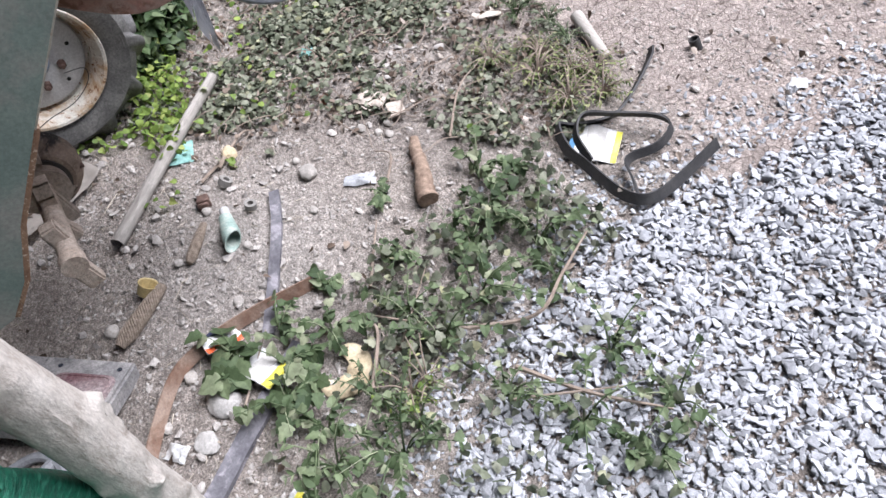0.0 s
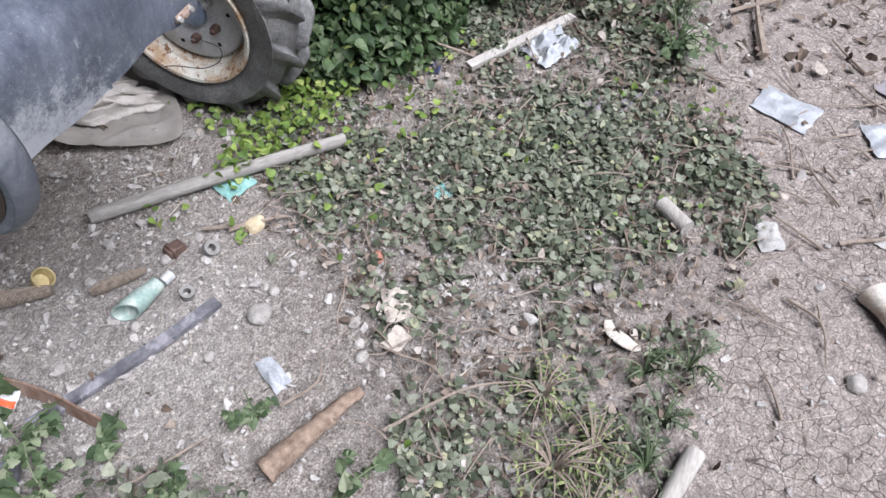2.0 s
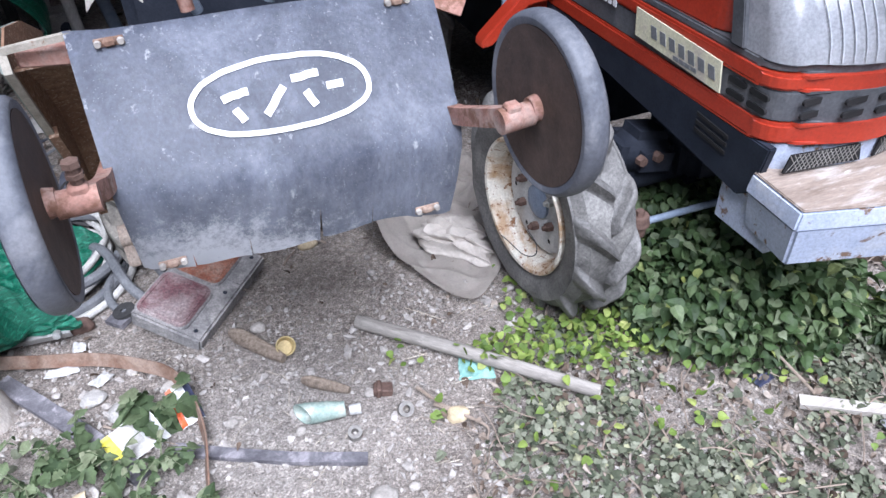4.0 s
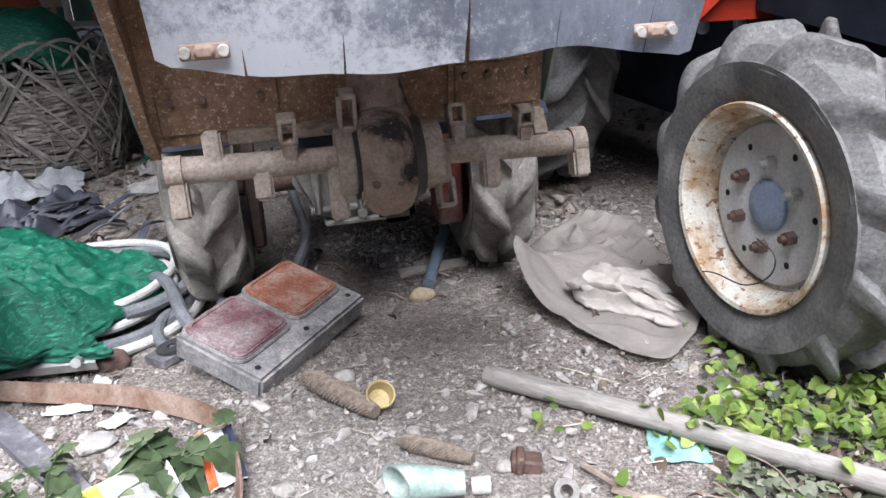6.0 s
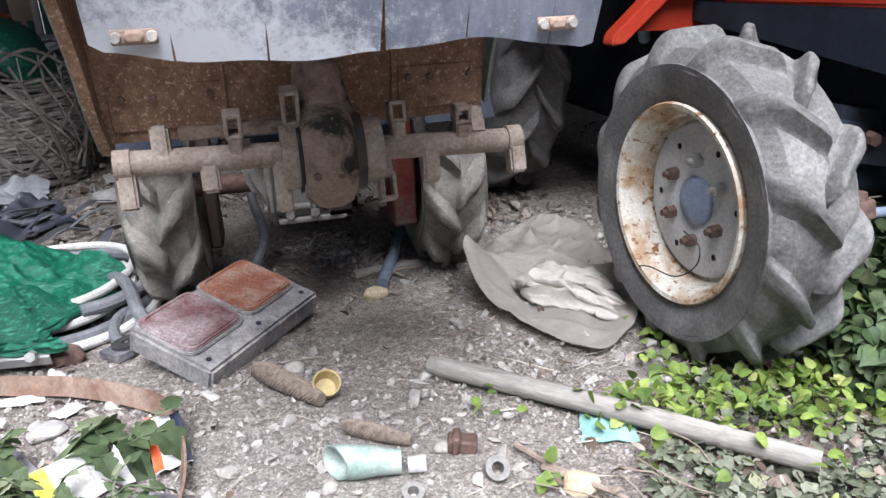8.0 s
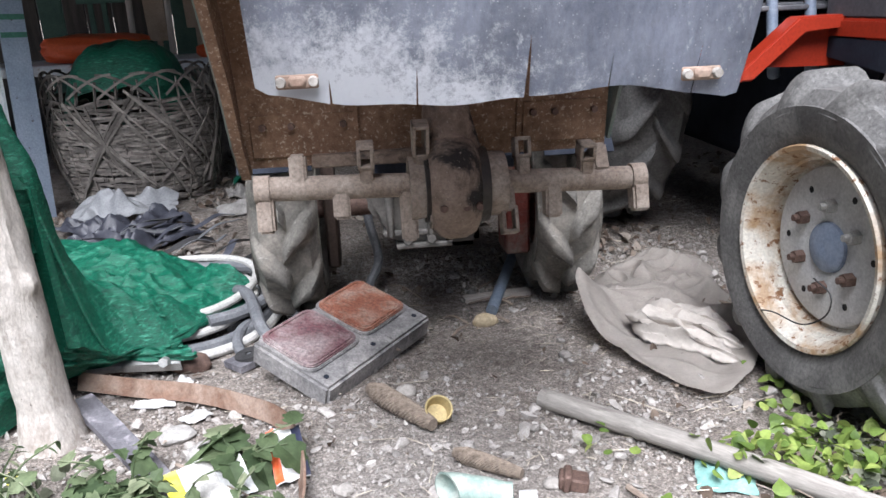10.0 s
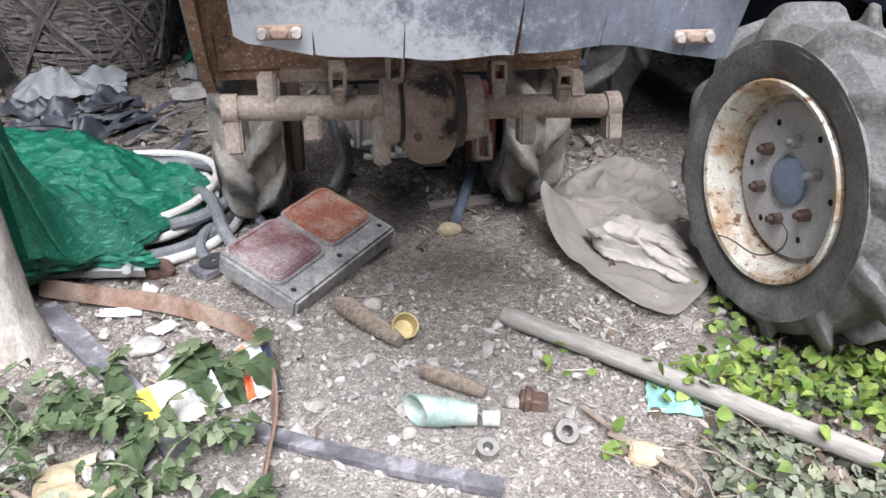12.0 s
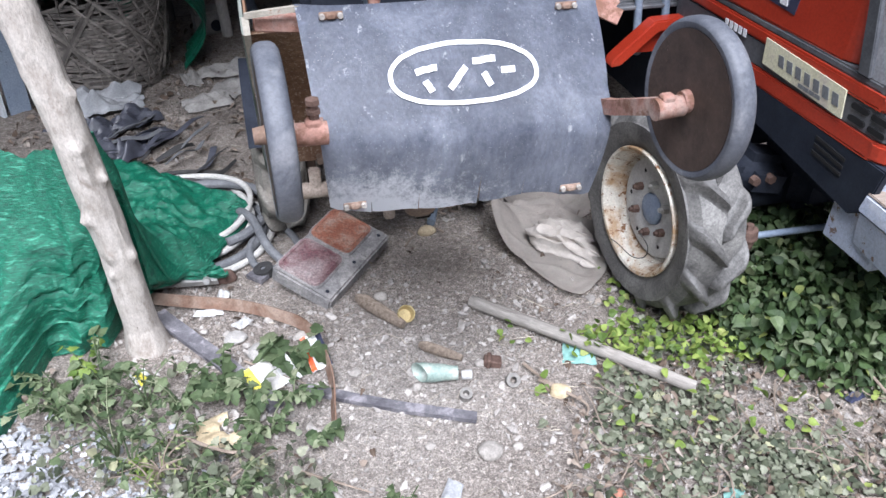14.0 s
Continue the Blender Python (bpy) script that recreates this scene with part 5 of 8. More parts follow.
# ---- red tractor ----
def build_tractor():
    t = thing("red_tractor", (2.51, 0.7, 0.0), "red compact tractor with grey-blue front weight, vines hanging over its nose", "tractor")
    cx, hw = 2.518, 0.216

    def nose(z0, z1, half, front, bow, material, name, back=0.62, label="", taper=0.0, parent=t, thick=None):
        """A band of the bonnet: straight sides, rounded corners and a bowed front."""
        bm = bmesh.new()
        out = outline(half, front, bow, back, taper)
        prism(bm, [(cx + x, y) for x, y in out], z1 - z0, Matrix.Translation((0, 0, (z0 + z1) / 2)), 0.006)
        return part(name, bm, material, parent, label)

    def outline(half, front, bow, back, taper=0.0):
        out = [(-half - taper, back)]
        r = 0.06
        for k in range(7):
            a = radians(180 + 90 * k / 6)
            out.append((-half + r + r * math.cos(a), front + bow + r + r * math.sin(a)))
        for k in range(1, 8):
            x = (-half + r) + (2 * half - 2 * r) * k / 8
            out.append((x, front + bow * (x / (half - r)) ** 2))
        for k in range(7):
            a = radians(270 + 90 * k / 6)
            out.append((half - r + r * math.cos(a), front + bow + r + r * math.sin(a)))
        out.append((half + taper, back))
        return out

    nose(0.530, 0.603, hw - 0.012, -0.312, 0.035, M_WEIGHT, "lower_grille_panel", 0.1, "grey-blue lower panel")
    nose(0.60, 0.642, hw, -0.329, 0.05, M_RED, "lower_band", label="bright red lower band")
    nose(0.640, 0.707, hw - 0.005, -0.323, 0.05, M_BLACKP, "grille_band", label="black slotted grille band")
    nose(0.705, 0.736, hw, -0.321, 0.05, M_RED, "middle_band")
    nose(0.734, 0.756, hw - 0.006, -0.309, 0.05, M_BLACKP, "lamp_trim")
    nose(0.754, 1.06, hw - 0.01, -0.145, 0.03, M_RED, "bonnet", 0.7, "red bonnet", 0.012)
    # head lamp
    bm = bmesh.new()
    rows = []
    for j in range(9):
        v = j / 8
        rows.append([bm.verts.new((cx + x, y, 0.755 + 0.17 * v)) for x, y in outline(hw - 0.006 - 0.012 * v, -0.319 + 0.10 * v ** 1.6, 0.05, -0.15 + 0.05 * v)])
    fs = [bm.faces.new((p[i], p[i + 1], q[i + 1], q[i])) for p, q in zip(rows, rows[1:]) for i in range(len(p) - 1)]
    bmesh.ops.solidify(bm, geom=fs, thickness=0.012)
    lamp = part("head_lamp", bm, M_LENS, t, "cloudy ribbed glass head lamp")
    for k in range(15):
        bm = bmesh.new()
        u = 0.05 + 0.9 * k / 14
        sweep(bm, [Vector((cx + (hw - 0.07) * (2 * u - 1), -0.321 + 0.10 * (v / 6) ** 1.6 + 0.05 * (2 * u - 1) ** 2 * 0.95, 0.76 + 0.16 * v / 6)) for v in range(7)], 0.0012, 5)
        part("lens_rib", bm, M_LENS, lamp)
    bm = bmesh.new()
    prism(bm, [(-0.16, 0.755), (-0.125, 0.755), (-0.06, 1.04), (-0.09, 1.04)], 0.012, Matrix.Translation((cx - hw + 0.004, 0, 0)) @ Matrix(((0, 0, 1, 0), (1, 0, 0, 0), (0, 1, 0, 0), (0, 0, 0, 1))), 0.002)
    part("lamp_frame", bm, M_BLACKP, t, "black lamp surround")
    # grille slots: near-black plates, the shade of the openings as colour
    dark = M_HOLE
    for z in (0.688, 0.661):
        for k in range(5):
            x = cx - 0.14 + 0.07 * k
            bm = bmesh.new()
            y = -0.324 + 0.05 * ((x - cx) / 0.156) ** 2
            prism(bm, rrect(0.056, 0.013, 0.006), 0.006, Matrix.Translation((x, y, z)) @ pose(0, 0, 0, 90, 0, 0) @ pose(0, 0, 0, 0, -(x - cx) * 130 * 0.0, 0))
            part("grille_slot_shade", bm, dark, t)
        for k in range(2):
            bm = bmesh.new()
            prism(bm, rrect(0.05, 0.013, 0.006), 0.006, Matrix.Translation((cx - hw + 0.004, -0.16 - 0.06 * k + 0.0, z)) @ pose(0, 0, 0, 90, 0, 90))
            part("grille_slot_shade", bm, dark, t)
    # lower mesh openings: the shade behind the wire is a black plate
    for sx in (-1, 1):
        bm = bmesh.new()
        prism(bm, [(-0.085, -0.02), (0.085, -0.02), (0.075, 0.018), (-0.075, 0.018)], 0.004, pose(cx + sx * 0.1, -0.318 + 0.012, 0.570, 90, 0, sx * 8))
        mesh = part("mesh_shade_backing", bm, dark, t)
        bm = bmesh.new()
        m = pose(cx + sx * 0.1, -0.321 + 0.012, 0.570, 90, 0, sx * 8)
        for d in (-1, 1):
            for k in range(-9, 10):
                x0 = k * 0.0095
                a, b = Vector((x0 - d * 0.012, -0.018, 0)), Vector((x0 + d * 0.012, 0.018, 0))
                if abs(a.x) < 0.08 and abs(b.x) < 0.08:
                    rod(bm, m @ a, m @ b, 0.0009, n=4)
        part("wire_mesh", bm, M_ALLOY, t, "diamond wire mesh")
    # side stickers and skirts
    sx = cx - hw - 0.003
    yz = Matrix(((0, 0, 1, 0), (1, 0, 0, 0), (0, 1, 0, 0), (0, 0, 0, 1)))
    bm = bmesh.new()
    prism(bm, [(-0.125, 0.650), (0.172, 0.663), (0.178, 0.725), (-0.115, 0.712)], 0.003, Matrix.Translation((sx, 0, 0)) @ yz)
    st = part("name_plate", bm, M_CREAM, t, "faded cream name sticker")
    for k in range(7):
        bm = bmesh.new()
        prism(bm, [(-0.014, -0.012), (0.006, -0.012), (0.014, 0.014), (-0.006, 0.014)], 0.0012, Matrix.Translation((sx - 0.002, 0.105 - 0.033 * k, 0.690 - 0.0015 * k)) @ yz)
        part("letter_bar", bm, M_DARKINK, st)
    for k in range(4):
        bm = bmesh.new()
        prism(bm, [(-0.010, -0.004), (0.008, -0.004), (0.010, 0.005), (-0.008, 0.005)], 0.0012, Matrix.Translation((sx - 0.002, 0.02 - 0.02 * k, 0.664)) @ yz)
        part("small_bar", bm, M_DARKINK, st)
    bm = bmesh.new()
    prism(bm, [(0.118, 0.798), (0.362, 0.812), (0.345, 0.862), (0.110, 0.852)], 0.003, Matrix.Translation((cx - hw + 0.006, 0, 0)) @ yz)
    st = part("badge_plate", bm, M_NAVY, t, "dark blue model badge")
    for k in range(4):
        bm = bmesh.new()
        prism(bm, [(-0.016, -0.018), (0.012, -0.018), (0.018, 0.02), (-0.01, 0.02)], 0.002, Matrix.Translation((cx - hw + 0.003, 0.312 - 0.05 * k, 0.833 - 0.002 * k)) @ yz)
        part("letter_bar", bm, M_PALEINK, st)
    for k in range(5):
        bm = bmesh.new()
        prism(bm, [(-0.007, -0.009), (0.006, -0.009), (0.008, 0.010), (-0.006, 0.010)], 0.002, Matrix.Translation((sx + 0.003, 0.355 - 0.021 * k, 0.704)) @ yz)
        part("number_bar", bm, M_PALEINK, t)
    bm = bmesh.new()
    prism(bm, [(-0.26, 0.49), (-0.22, 0.465), (-0.05, 0.49), (0.6, 0.56), (0.6, 0.605), (-0.28, 0.6)], 0.02, Matrix.Translation((cx - hw + 0.012, 0, 0)) @ yz, 0.003)
    sk = part("side_skirt", bm, M_NAVYBODY, t, "navy-black louvred side skirt")
    # louvre gaps as black strips, their shade put into the colour
    for k in range(3):
        bm = bmesh.new()
        prism(bm, [(-0.05, -0.004), (0.05, 0.004), (0.05, 0.012), (-0.05, 0.004)], 0.004, Matrix.Translation((cx - hw + 0.001, -0.12, 0.535 + 0.018 * k)) @ yz)
        part("louvre_shade", bm, dark, sk)
    # underbody
    bm = bmesh.new()
    box(bm, (0.34, 1.35, 0.42), pose(cx, 1.12, 0.46), 0.03, 2)
    box(bm, (0.26, 0.45, 0.16), pose(cx, -0.02, 0.47), 0.02, 2)
    part("engine", bm, M_DARKBODY, t, "dark oily engine and gearbox")
    bm = bmesh.new()
    box(bm, (0.05, 0.16, 0.13), pose(cx - 0.17, -0.235, 0.43), 0.006)
    part("side_tank", bm, M_WEIGHT, t, "grey-blue side bracket")
    # front weight
    bm = bmesh.new()
    low = [(2.32, -0.246), (2.298, -0.39), (2.49, -0.448), (2.602, -0.458), (2.728, -0.30), (2.725, -0.246)]
    hi = [(2.296, -0.256), (2.286, -0.402), (2.476, -0.46), (2.612, -0.472), (2.748, -0.31), (2.745, -0.256)]
    rows = [[bm.verts.new((x, y, z)) for x, y in pl] for pl, z in ((low, 0.402), (hi, 0.50))]
    for i in range(6):
        j = (i + 1) % 6
        bm.faces.new((rows[0][i], rows[0][j], rows[1][j], rows[1][i]))
    bm.faces.new(rows[0][::-1])
    bm.faces.new(rows[1])
    bmesh.ops.bevel(bm, geom=list(bm.edges), offset=0.006, segments=2, affect='EDGES')
    wt = part("front_weight", bm, M_WEIGHT, t, "chipped grey-blue cast front weight")
    bm = bmesh.new()
    lip = [[bm.verts.new((cx + (x - cx) * k, -0.345 + (y + 0.345) * k, z)) for x, y in hi] for k, z in ((1.012, 0.496), (1.012, 0.506), (0.985, 0.538))]
    for a, b in zip(lip, lip[1:]):
        for i in range(6):
            j = (i + 1) % 6
            bm.faces.new((a[i], a[j], b[j], b[i]))
    bm.faces.new(lip[0][::-1])
    bm.faces.new(lip[-1])
    bmesh.ops.bevel(bm, geom=list(bm.edges), offset=0.004, segments=2, affect='EDGES')
    part("weight_cap", bm, M_WEIGHT, wt, "pale grey-blue weight cap")
    bm = bmesh.new()
    prism(bm, [(cx + (x - cx) * 0.975, -0.345 + (y + 0.345) * 0.972) for x, y in hi], 0.006, Matrix.Translation((0, 0, 0.539)), 0.002)
    part("weight_top", bm, M_WEIGHTTOP, wt, "scuffed brown-worn weight top")
    for sx2 in (-1, 1):
        bm = bmesh.new()
        rod(bm, (2.50 + 0.05 * (sx2 + 1), -0.448, 0.455 + 0.006 * sx2), (2.50 + 0.05 * (sx2 + 1), -0.472, 0.455 + 0.006 * sx2), 0.011, 0.009, 8)
        part("weight_bolt", bm, M_BOLT2, wt)
    # front axle, tie rod
    bm = bmesh.new()
    rod(bm, (2.14, 0.15, 0.30), (2.87, 0.15, 0.30), 0.045, n=18)
    box(bm, (0.17, 0.15, 0.13), pose(2.34, 0.15, 0.365, 0, 12, 0), 0.04, 3)
    box(bm, (0.2, 0.2, 0.18), pose(cx, 0.15, 0.35), 0.04, 3)
    ax = part("front_axle", bm, M_DARKBODY, t, "dusty dark cast front axle")
    for dx in (2.29, 2.335):
        bm = bmesh.new()
        rod(bm, (dx, 0.08, 0.385), (dx, 0.062, 0.385), 0.014, 0.012, 6)
        part("axle_bolt", bm, M_BOLT, t)
    bm = bmesh.new()
    rod(bm, (2.22, -0.042, 0.298), (2.8, -0.03, 0.272), 0.009, n=12)
    tr = part("tie_rod", bm, M_BLUEROD, t, "grey-blue steering tie rod")
    bm = bmesh.new()
    rod(bm, (2.218, -0.042, 0.268), (2.218, -0.042, 0.298), 0.018, 0.022, 14)
    rod(bm, (2.218, -0.042, 0.298), (2.218, -0.042, 0.322), 0.026, 0.022, 14)
    rod(bm, (2.218, -0.042, 0.322), (2.218, -0.042, 0.335), 0.012, 0.01, 6)
    part("ball_joint", bm, M_BOLT, t, "rusty ball joint")
    bm = bmesh.new()
    sweep(bm, spline([(2.17, 0.12, 0.30), (2.19, 0.03, 0.305), (2.218, -0.042, 0.31)], 4), 1.0, flat=(0.04, 0.016))
    part("steering_arm", bm, M_DARKBODY, t)
    # front wheels
    steer = radians(4.5)
    for sgn, wx in ((-1, 2.083), (1, 2.949)):
        c = Vector((wx, 0.152, 0.287))
        ty = tyre(t, c, 0.300, 0.166, 0.165, 12, 0.040, M_RUBBER, "front_tyre", 0.027, 0.36, 1, steer)
        o = sgn
        bm = bmesh.new()
        m = Matrix.Translation(c) @ Matrix.Rotation(steer, 4, "Z") @ Matrix.Diagonal((o, 0.93, 0.93, 1))
        lathe(bm, [(0.068, 0.187), (0.075, 0.191), (0.08, 0.188), (0.078, 0.180), (0.066, 0.176), (0.056, 0.168), (0.04, 0.166), (0.036, 0.161), (0.012, 0.159), (0.008, 0.151), (0.0, 0.151), (-0.02, 0.163), (-0.07, 0.186)], 56, m)
        rim = part("rim", bm, M_RIM, t, "cream rim with rust streaks")
        bm = bmesh.new()
        lathe(bm, [(0.024, 0.001), (0.024, 0.05), (0.026, 0.055), (0.026, 0.136), (0.022, 0.146), (0.012, 0.151), (0.0, 0.151), (0.006, 0.1), (0.006, 0.001)], 48, m, close=False)
        disc = part("wheel_disc", bm, M_WHEELDISC, t, "pale grey bolted wheel disc")
        bm = bmesh.new()
        lathe(bm, [(0.02, 0.001), (0.034, 0.001), (0.036, 0.012), (0.034, 0.040), (0.03, 0.046), (0.02, 0.048)], 32, m, close=False)
        part("hub_cap", bm, M_HUBBLUE, disc, "grey-blue hub cap")
        for k in range(6):
            a = radians(60 * k)
            q = m @ Vector((0.024, 0.078 * math.sin(a), 0.078 * math.cos(a)))
            d = Vector((o * 0.018, 0, 0))
            bm = bmesh.new()
            rod(bm, q, q + d, 0.0125, 0.0115, 6)
            rod(bm, q + d, q + d * 1.5, 0.007, 0.006, 10)
            part("wheel_nut", bm, M_BOLT if k not in (0, 5) else M_BOLT2, disc)
        # bolt holes as flat black discs, painted shade with no depth
        for k in range(6):
            a = radians(60 * k + 33)
            q = m @ Vector((0.0262, 0.112 * math.sin(a), 0.112 * math.cos(a)))
            bm = bmesh.new()
            rod(bm, q, q + Vector((o * 0.0006, 0, 0)), 0.006, n=10)
            part("bolt_hole_shade", bm, dark, disc)
        if sgn < 0:
            bm = bmesh.new()
            q = c + Vector((-0.06, -0.02, -0.14))
            sweep(bm, spline([q + Vector((-0.02, 0.14, -0.02)), q + Vector((-0.028, 0.06, 0.01)), q + Vector((-0.024, -0.02, 0.02)), q + Vector((-0.024, -0.08, 0.06)), q + Vector((-0.026, -0.09, 0.10)), q + Vector((-0.024, -0.04, 0.11))], 6), 0.0014, 5)
            part("loose_wire", bm, M_BLACKSTRAP, t)
    # rear wheels
    for sgn, wx in ((-1, 2.1), (1, 2.91)):
        c = (wx, 1.45, 0.47)
        tyre(t, c, 0.48, 0.29, 0.22, 16, 0.040, M_RUBBER, "rear_tyre", 0.032, 0.35, -1)
        bm = bmesh.new()
        m = Matrix.Translation(c) @ Matrix.Diagonal((sgn, 1, 1, 1))
        lathe(bm, [(0.09, 0.30), (0.09, 0.285), (0.03, 0.26), (0.02, 0.001), (0.0, 0.001), (0.0, 0.27), (-0.09, 0.30)], 48, m)
        part("rear_rim", bm, M_WHEELDISC, t, "pale grey rear rim")
        for k in range(6):
            a = radians(60 * k)
            q = m @ Vector((0.025, 0.2 * math.sin(a), 0.2 * math.cos(a)))
            bm = bmesh.new()
            rod(bm, q, q + Vector((sgn * 0.02, 0, 0)), 0.013, n=6)
            part("rear_nut", bm, M_BOLT, t)
    # step with its hanger, footplate and pedals
    bm = bmesh.new()
    prism(bm, [(2.09, 0.520), (2.122, 0.522), (2.225, 0.622), (2.44, 0.63), (2.44, 0.652), (2.212, 0.648), (2.095, 0.545)], 0.05, Matrix(((1, 0, 0, 0), (0, 0, -1, 0.58), (0, 1, 0, 0), (0, 0, 0, 1))), 0.004)
    stp = part("step_frame", bm, M_RED, t, "red step frame")
    bm = bmesh.new()
    prism(bm, [(2.15, 0.545), (2.39, 0.54), (2.43, 0.63), (2.225, 0.625)], 0.012, Matrix(((1, 0, 0, 0), (0, 0, -1, 0.60), (0, 1, 0, 0), (0, 0, 0, 1))))
    part("step_panel", bm, M_RED, stp)
    bm = bmesh.new()
    box(bm, (0.5, 0.34, 0.012), pose(2.25, 0.80, 0.665), 0.003)
    fp = part("footplate", bm, M_BLACKP, t, "black ribbed footplate")
    for k in range(12):
        bm = bmesh.new()
        box(bm, (0.48, 0.008, 0.005), pose(2.25, 0.65 + 0.026 * k, 0.673), 0.001)
        part("tread_rib", bm, M_BLACKP, fp)
    bm = bmesh.new()
    box(bm, (0.18, 0.3, 0.34), pose(2.08, 1.0, 0.72, 0, 0, 0), 0.02, 2)
    part("fender", bm, M_RED, t, "red fender panel")
    bm = bmesh.new()
    box(bm, (0.045, 0.002, 0.11), pose(2.10, 0.848, 0.80), 0.0005)
    wl = part("warning_label", bm, M_DARKINK, t, "dark warning label with a yellow foot")
    bm = bmesh.new()
    box(bm, (0.045, 0.002, 0.02), pose(2.10, 0.845, 0.755), 0.0005)
    part("label_foot", bm, M_YELLOW, wl)
    for k in range(6):
        bm = bmesh.new()
        box(bm, (0.034, 0.001, 0.004), pose(2.10, 0.846, 0.778 + 0.013 * k))
        part("label_bar", bm, M_PALEINK, wl)
    for x, tz in ((2.195, 0.83), (2.285, 0.79)):
        bm = bmesh.new()
        rod(bm, (x, 0.62, 0.56), (x - 0.005, 0.66, tz), 0.012, n=12)
        rod(bm, (x + 0.03, 0.66, 0.52), (x, 0.62, 0.58), 0.014, n=12)
        ped = part("pedal_lever", bm, M_BLUEROD, t, "grey-blue pedal lever")
        bm = bmesh.new()
        box(bm, (0.07, 0.05, 0.012), pose(x - 0.02, 0.64, tz + 0.008, 25, 0, 15), 0.004)
        part("pedal_pad", bm, M_BLACKP, ped)
    bm = bmesh.new()
    sweep(bm, spline([(2.1, 0.66, 0.82), (2.2, 0.68, 0.80), (2.32, 0.7, 0.76)], 4), 1.0, flat=(0.02, 0.03))
    part("linkage", bm, M_BLUEROD, t)
    bm = bmesh.new()
    box(bm, (0.5, 0.5, 0.35), pose(cx, 0.95, 0.87), 0.05, 3)
    part("dash_cowl", bm, M_DARKBODY, t, "dark blue-grey dashboard cowl")
    bm = bmesh.new()
    box(bm, (0.5, 0.45, 0.25), pose(cx, 1.5, 0.85), 0.05, 3)
    part("seat_base", bm, M_DARKBODY, t)
    # vine strands over the head lamp
    vs = []
    for k in range(9):
        x0 = cx - 0.06 + 0.03 * k + rng.uniform(-.02, .02)
        zb = rng.uniform(0.66, 0.8)
        for i in range(rng.randrange(7, 13)):
            z = 1.05 - (1.05 - zb) * i / 10
            y = -0.36 + 0.10 * max(0, (z - 0.755) / 0.2) ** 2 - 0.012
            vs.append((rng.choice((0, 1)), Matrix.Translation((x0 + rng.gauss(0, .012), y, z)) @ Euler((rng.gauss(0, .5), rng.gauss(1.1, .3), rng.gauss(-1.57, .5))).to_matrix().to_4x4() @ Matrix.Scale(rng.uniform(.02, .036), 4)))
    scatter("hanging_vine", [HEART, HEART2], vs, M_WEED, "green vine tendrils hanging over the tractor's head lamp", "vine")
    return t


build_tractor()


# ---- posts, nets, hoses ----
def gz(x, y, up=0.0):
    return Vector((x, y, ground_z(x, y) + up))


def driftwood_post():
    bm = bmesh.new()
    line = spline([(0.706, 0.268, -0.03), (0.702, 0.266, 0.15), (0.692, 0.262, 0.40), (0.676, 0.258, 0.65), (0.645, 0.262, 0.95), (0.62, 0.28, 1.3), (0.58, 0.3, 1.9), (0.55, 0.32, 2.45)], 9)
    r2 = random.Random(3)
    knots = [(r2.uniform(0, 6.28), 0.08 + 1.1 * r2.random(), r2.uniform(0.25, 0.8)) for k in range(24)] + [(-0.4, 0.30, 1.2), (-0.5, 0.52, 1.2), (-0.3, 0.72, 1.1), (-2.4, 0.42, 1.0), (-1.3, 0.6, 0.9)]
    n, rings = 36, []
    fine = [line[i].lerp(line[i + 1], k / 3) for i in range(len(line) - 1) for k in range(3)]
    for i, q in enumerate(fine):
        k = i / (len(fine) - 1)
        r0 = 0.045 - 0.005 * min(1, k * 4) + (0.02 * max(0, 1 - k * 12))
        ring = []
        for j in range(n):
            a = 2 * math.pi * j / n
            r = r0 * (1 + 0.12 * noise.noise(Vector((math.cos(a) * 1.4, math.sin(a) * 1.4, q.z * 5))) + 0.07 * noise.noise(Vector((math.cos(a) * 4, math.sin(a) * 4, q.z * 16))))
            for ka, kz, kh in knots:
                da = (a - ka + math.pi) % (2 * math.pi) - math.pi
                r += 0.012 * kh * math.exp(-(da / 0.26) ** 2 - ((q.z - kz) / 0.015) ** 2)
            ring.append(bm.verts.new(q + Vector((math.cos(a), math.sin(a), 0)) * r))
        rings.append(ring)
    for a, b in zip(rings, rings[1:]):
        for j in range(n):
            bm.faces.new((a[j], a[(j + 1) % n], b[(j + 1) % n], b[j]))
    bm.faces.new(rings[0][::-1])
    bm.faces.new(rings[-1])
    solo("tree_trunk_post", bm, M_DRIFT, "bare weathered knotty tree trunk post, grey-white, leaning", "post")


driftwood_post()


def net_height(x, y):
    """The shade cloth: a ridge caught on the post, falling to a tail over the hoses."""
    k = min(1.0, max(0.0, (0.69 - x) / 0.55))
    d = math.hypot(x - (0.69 - 0.55 * k), y - (0.36 + 0.10 * k))
    fold = 0.016 * math.sin(20 * x + 11 * y + 3 * math.sin(5 * y)) + 0.010 * math.sin(33 * y - 14 * x) + 0.03 * fbm(x, y, 6)
    h = 0.075 + 0.43 * math.exp(-(d / 0.11) ** 1.2) + 0.10 * math.exp(-((x - 0.2) / 0.3) ** 4 - ((y - 0.65) / 0.25) ** 4)
    crease = 0.022 * max(0, 1 - 3.2 * abs(noise.noise(Vector((x * 7 + y * 3, y * 10, 5))))) + 0.010 * max(0, 1 - 3 * abs(noise.noise(Vector((x * 19, y * 24, 2)))))
    return h + fold * (0.35 + 1.2 * min(1, h * 3)) + crease


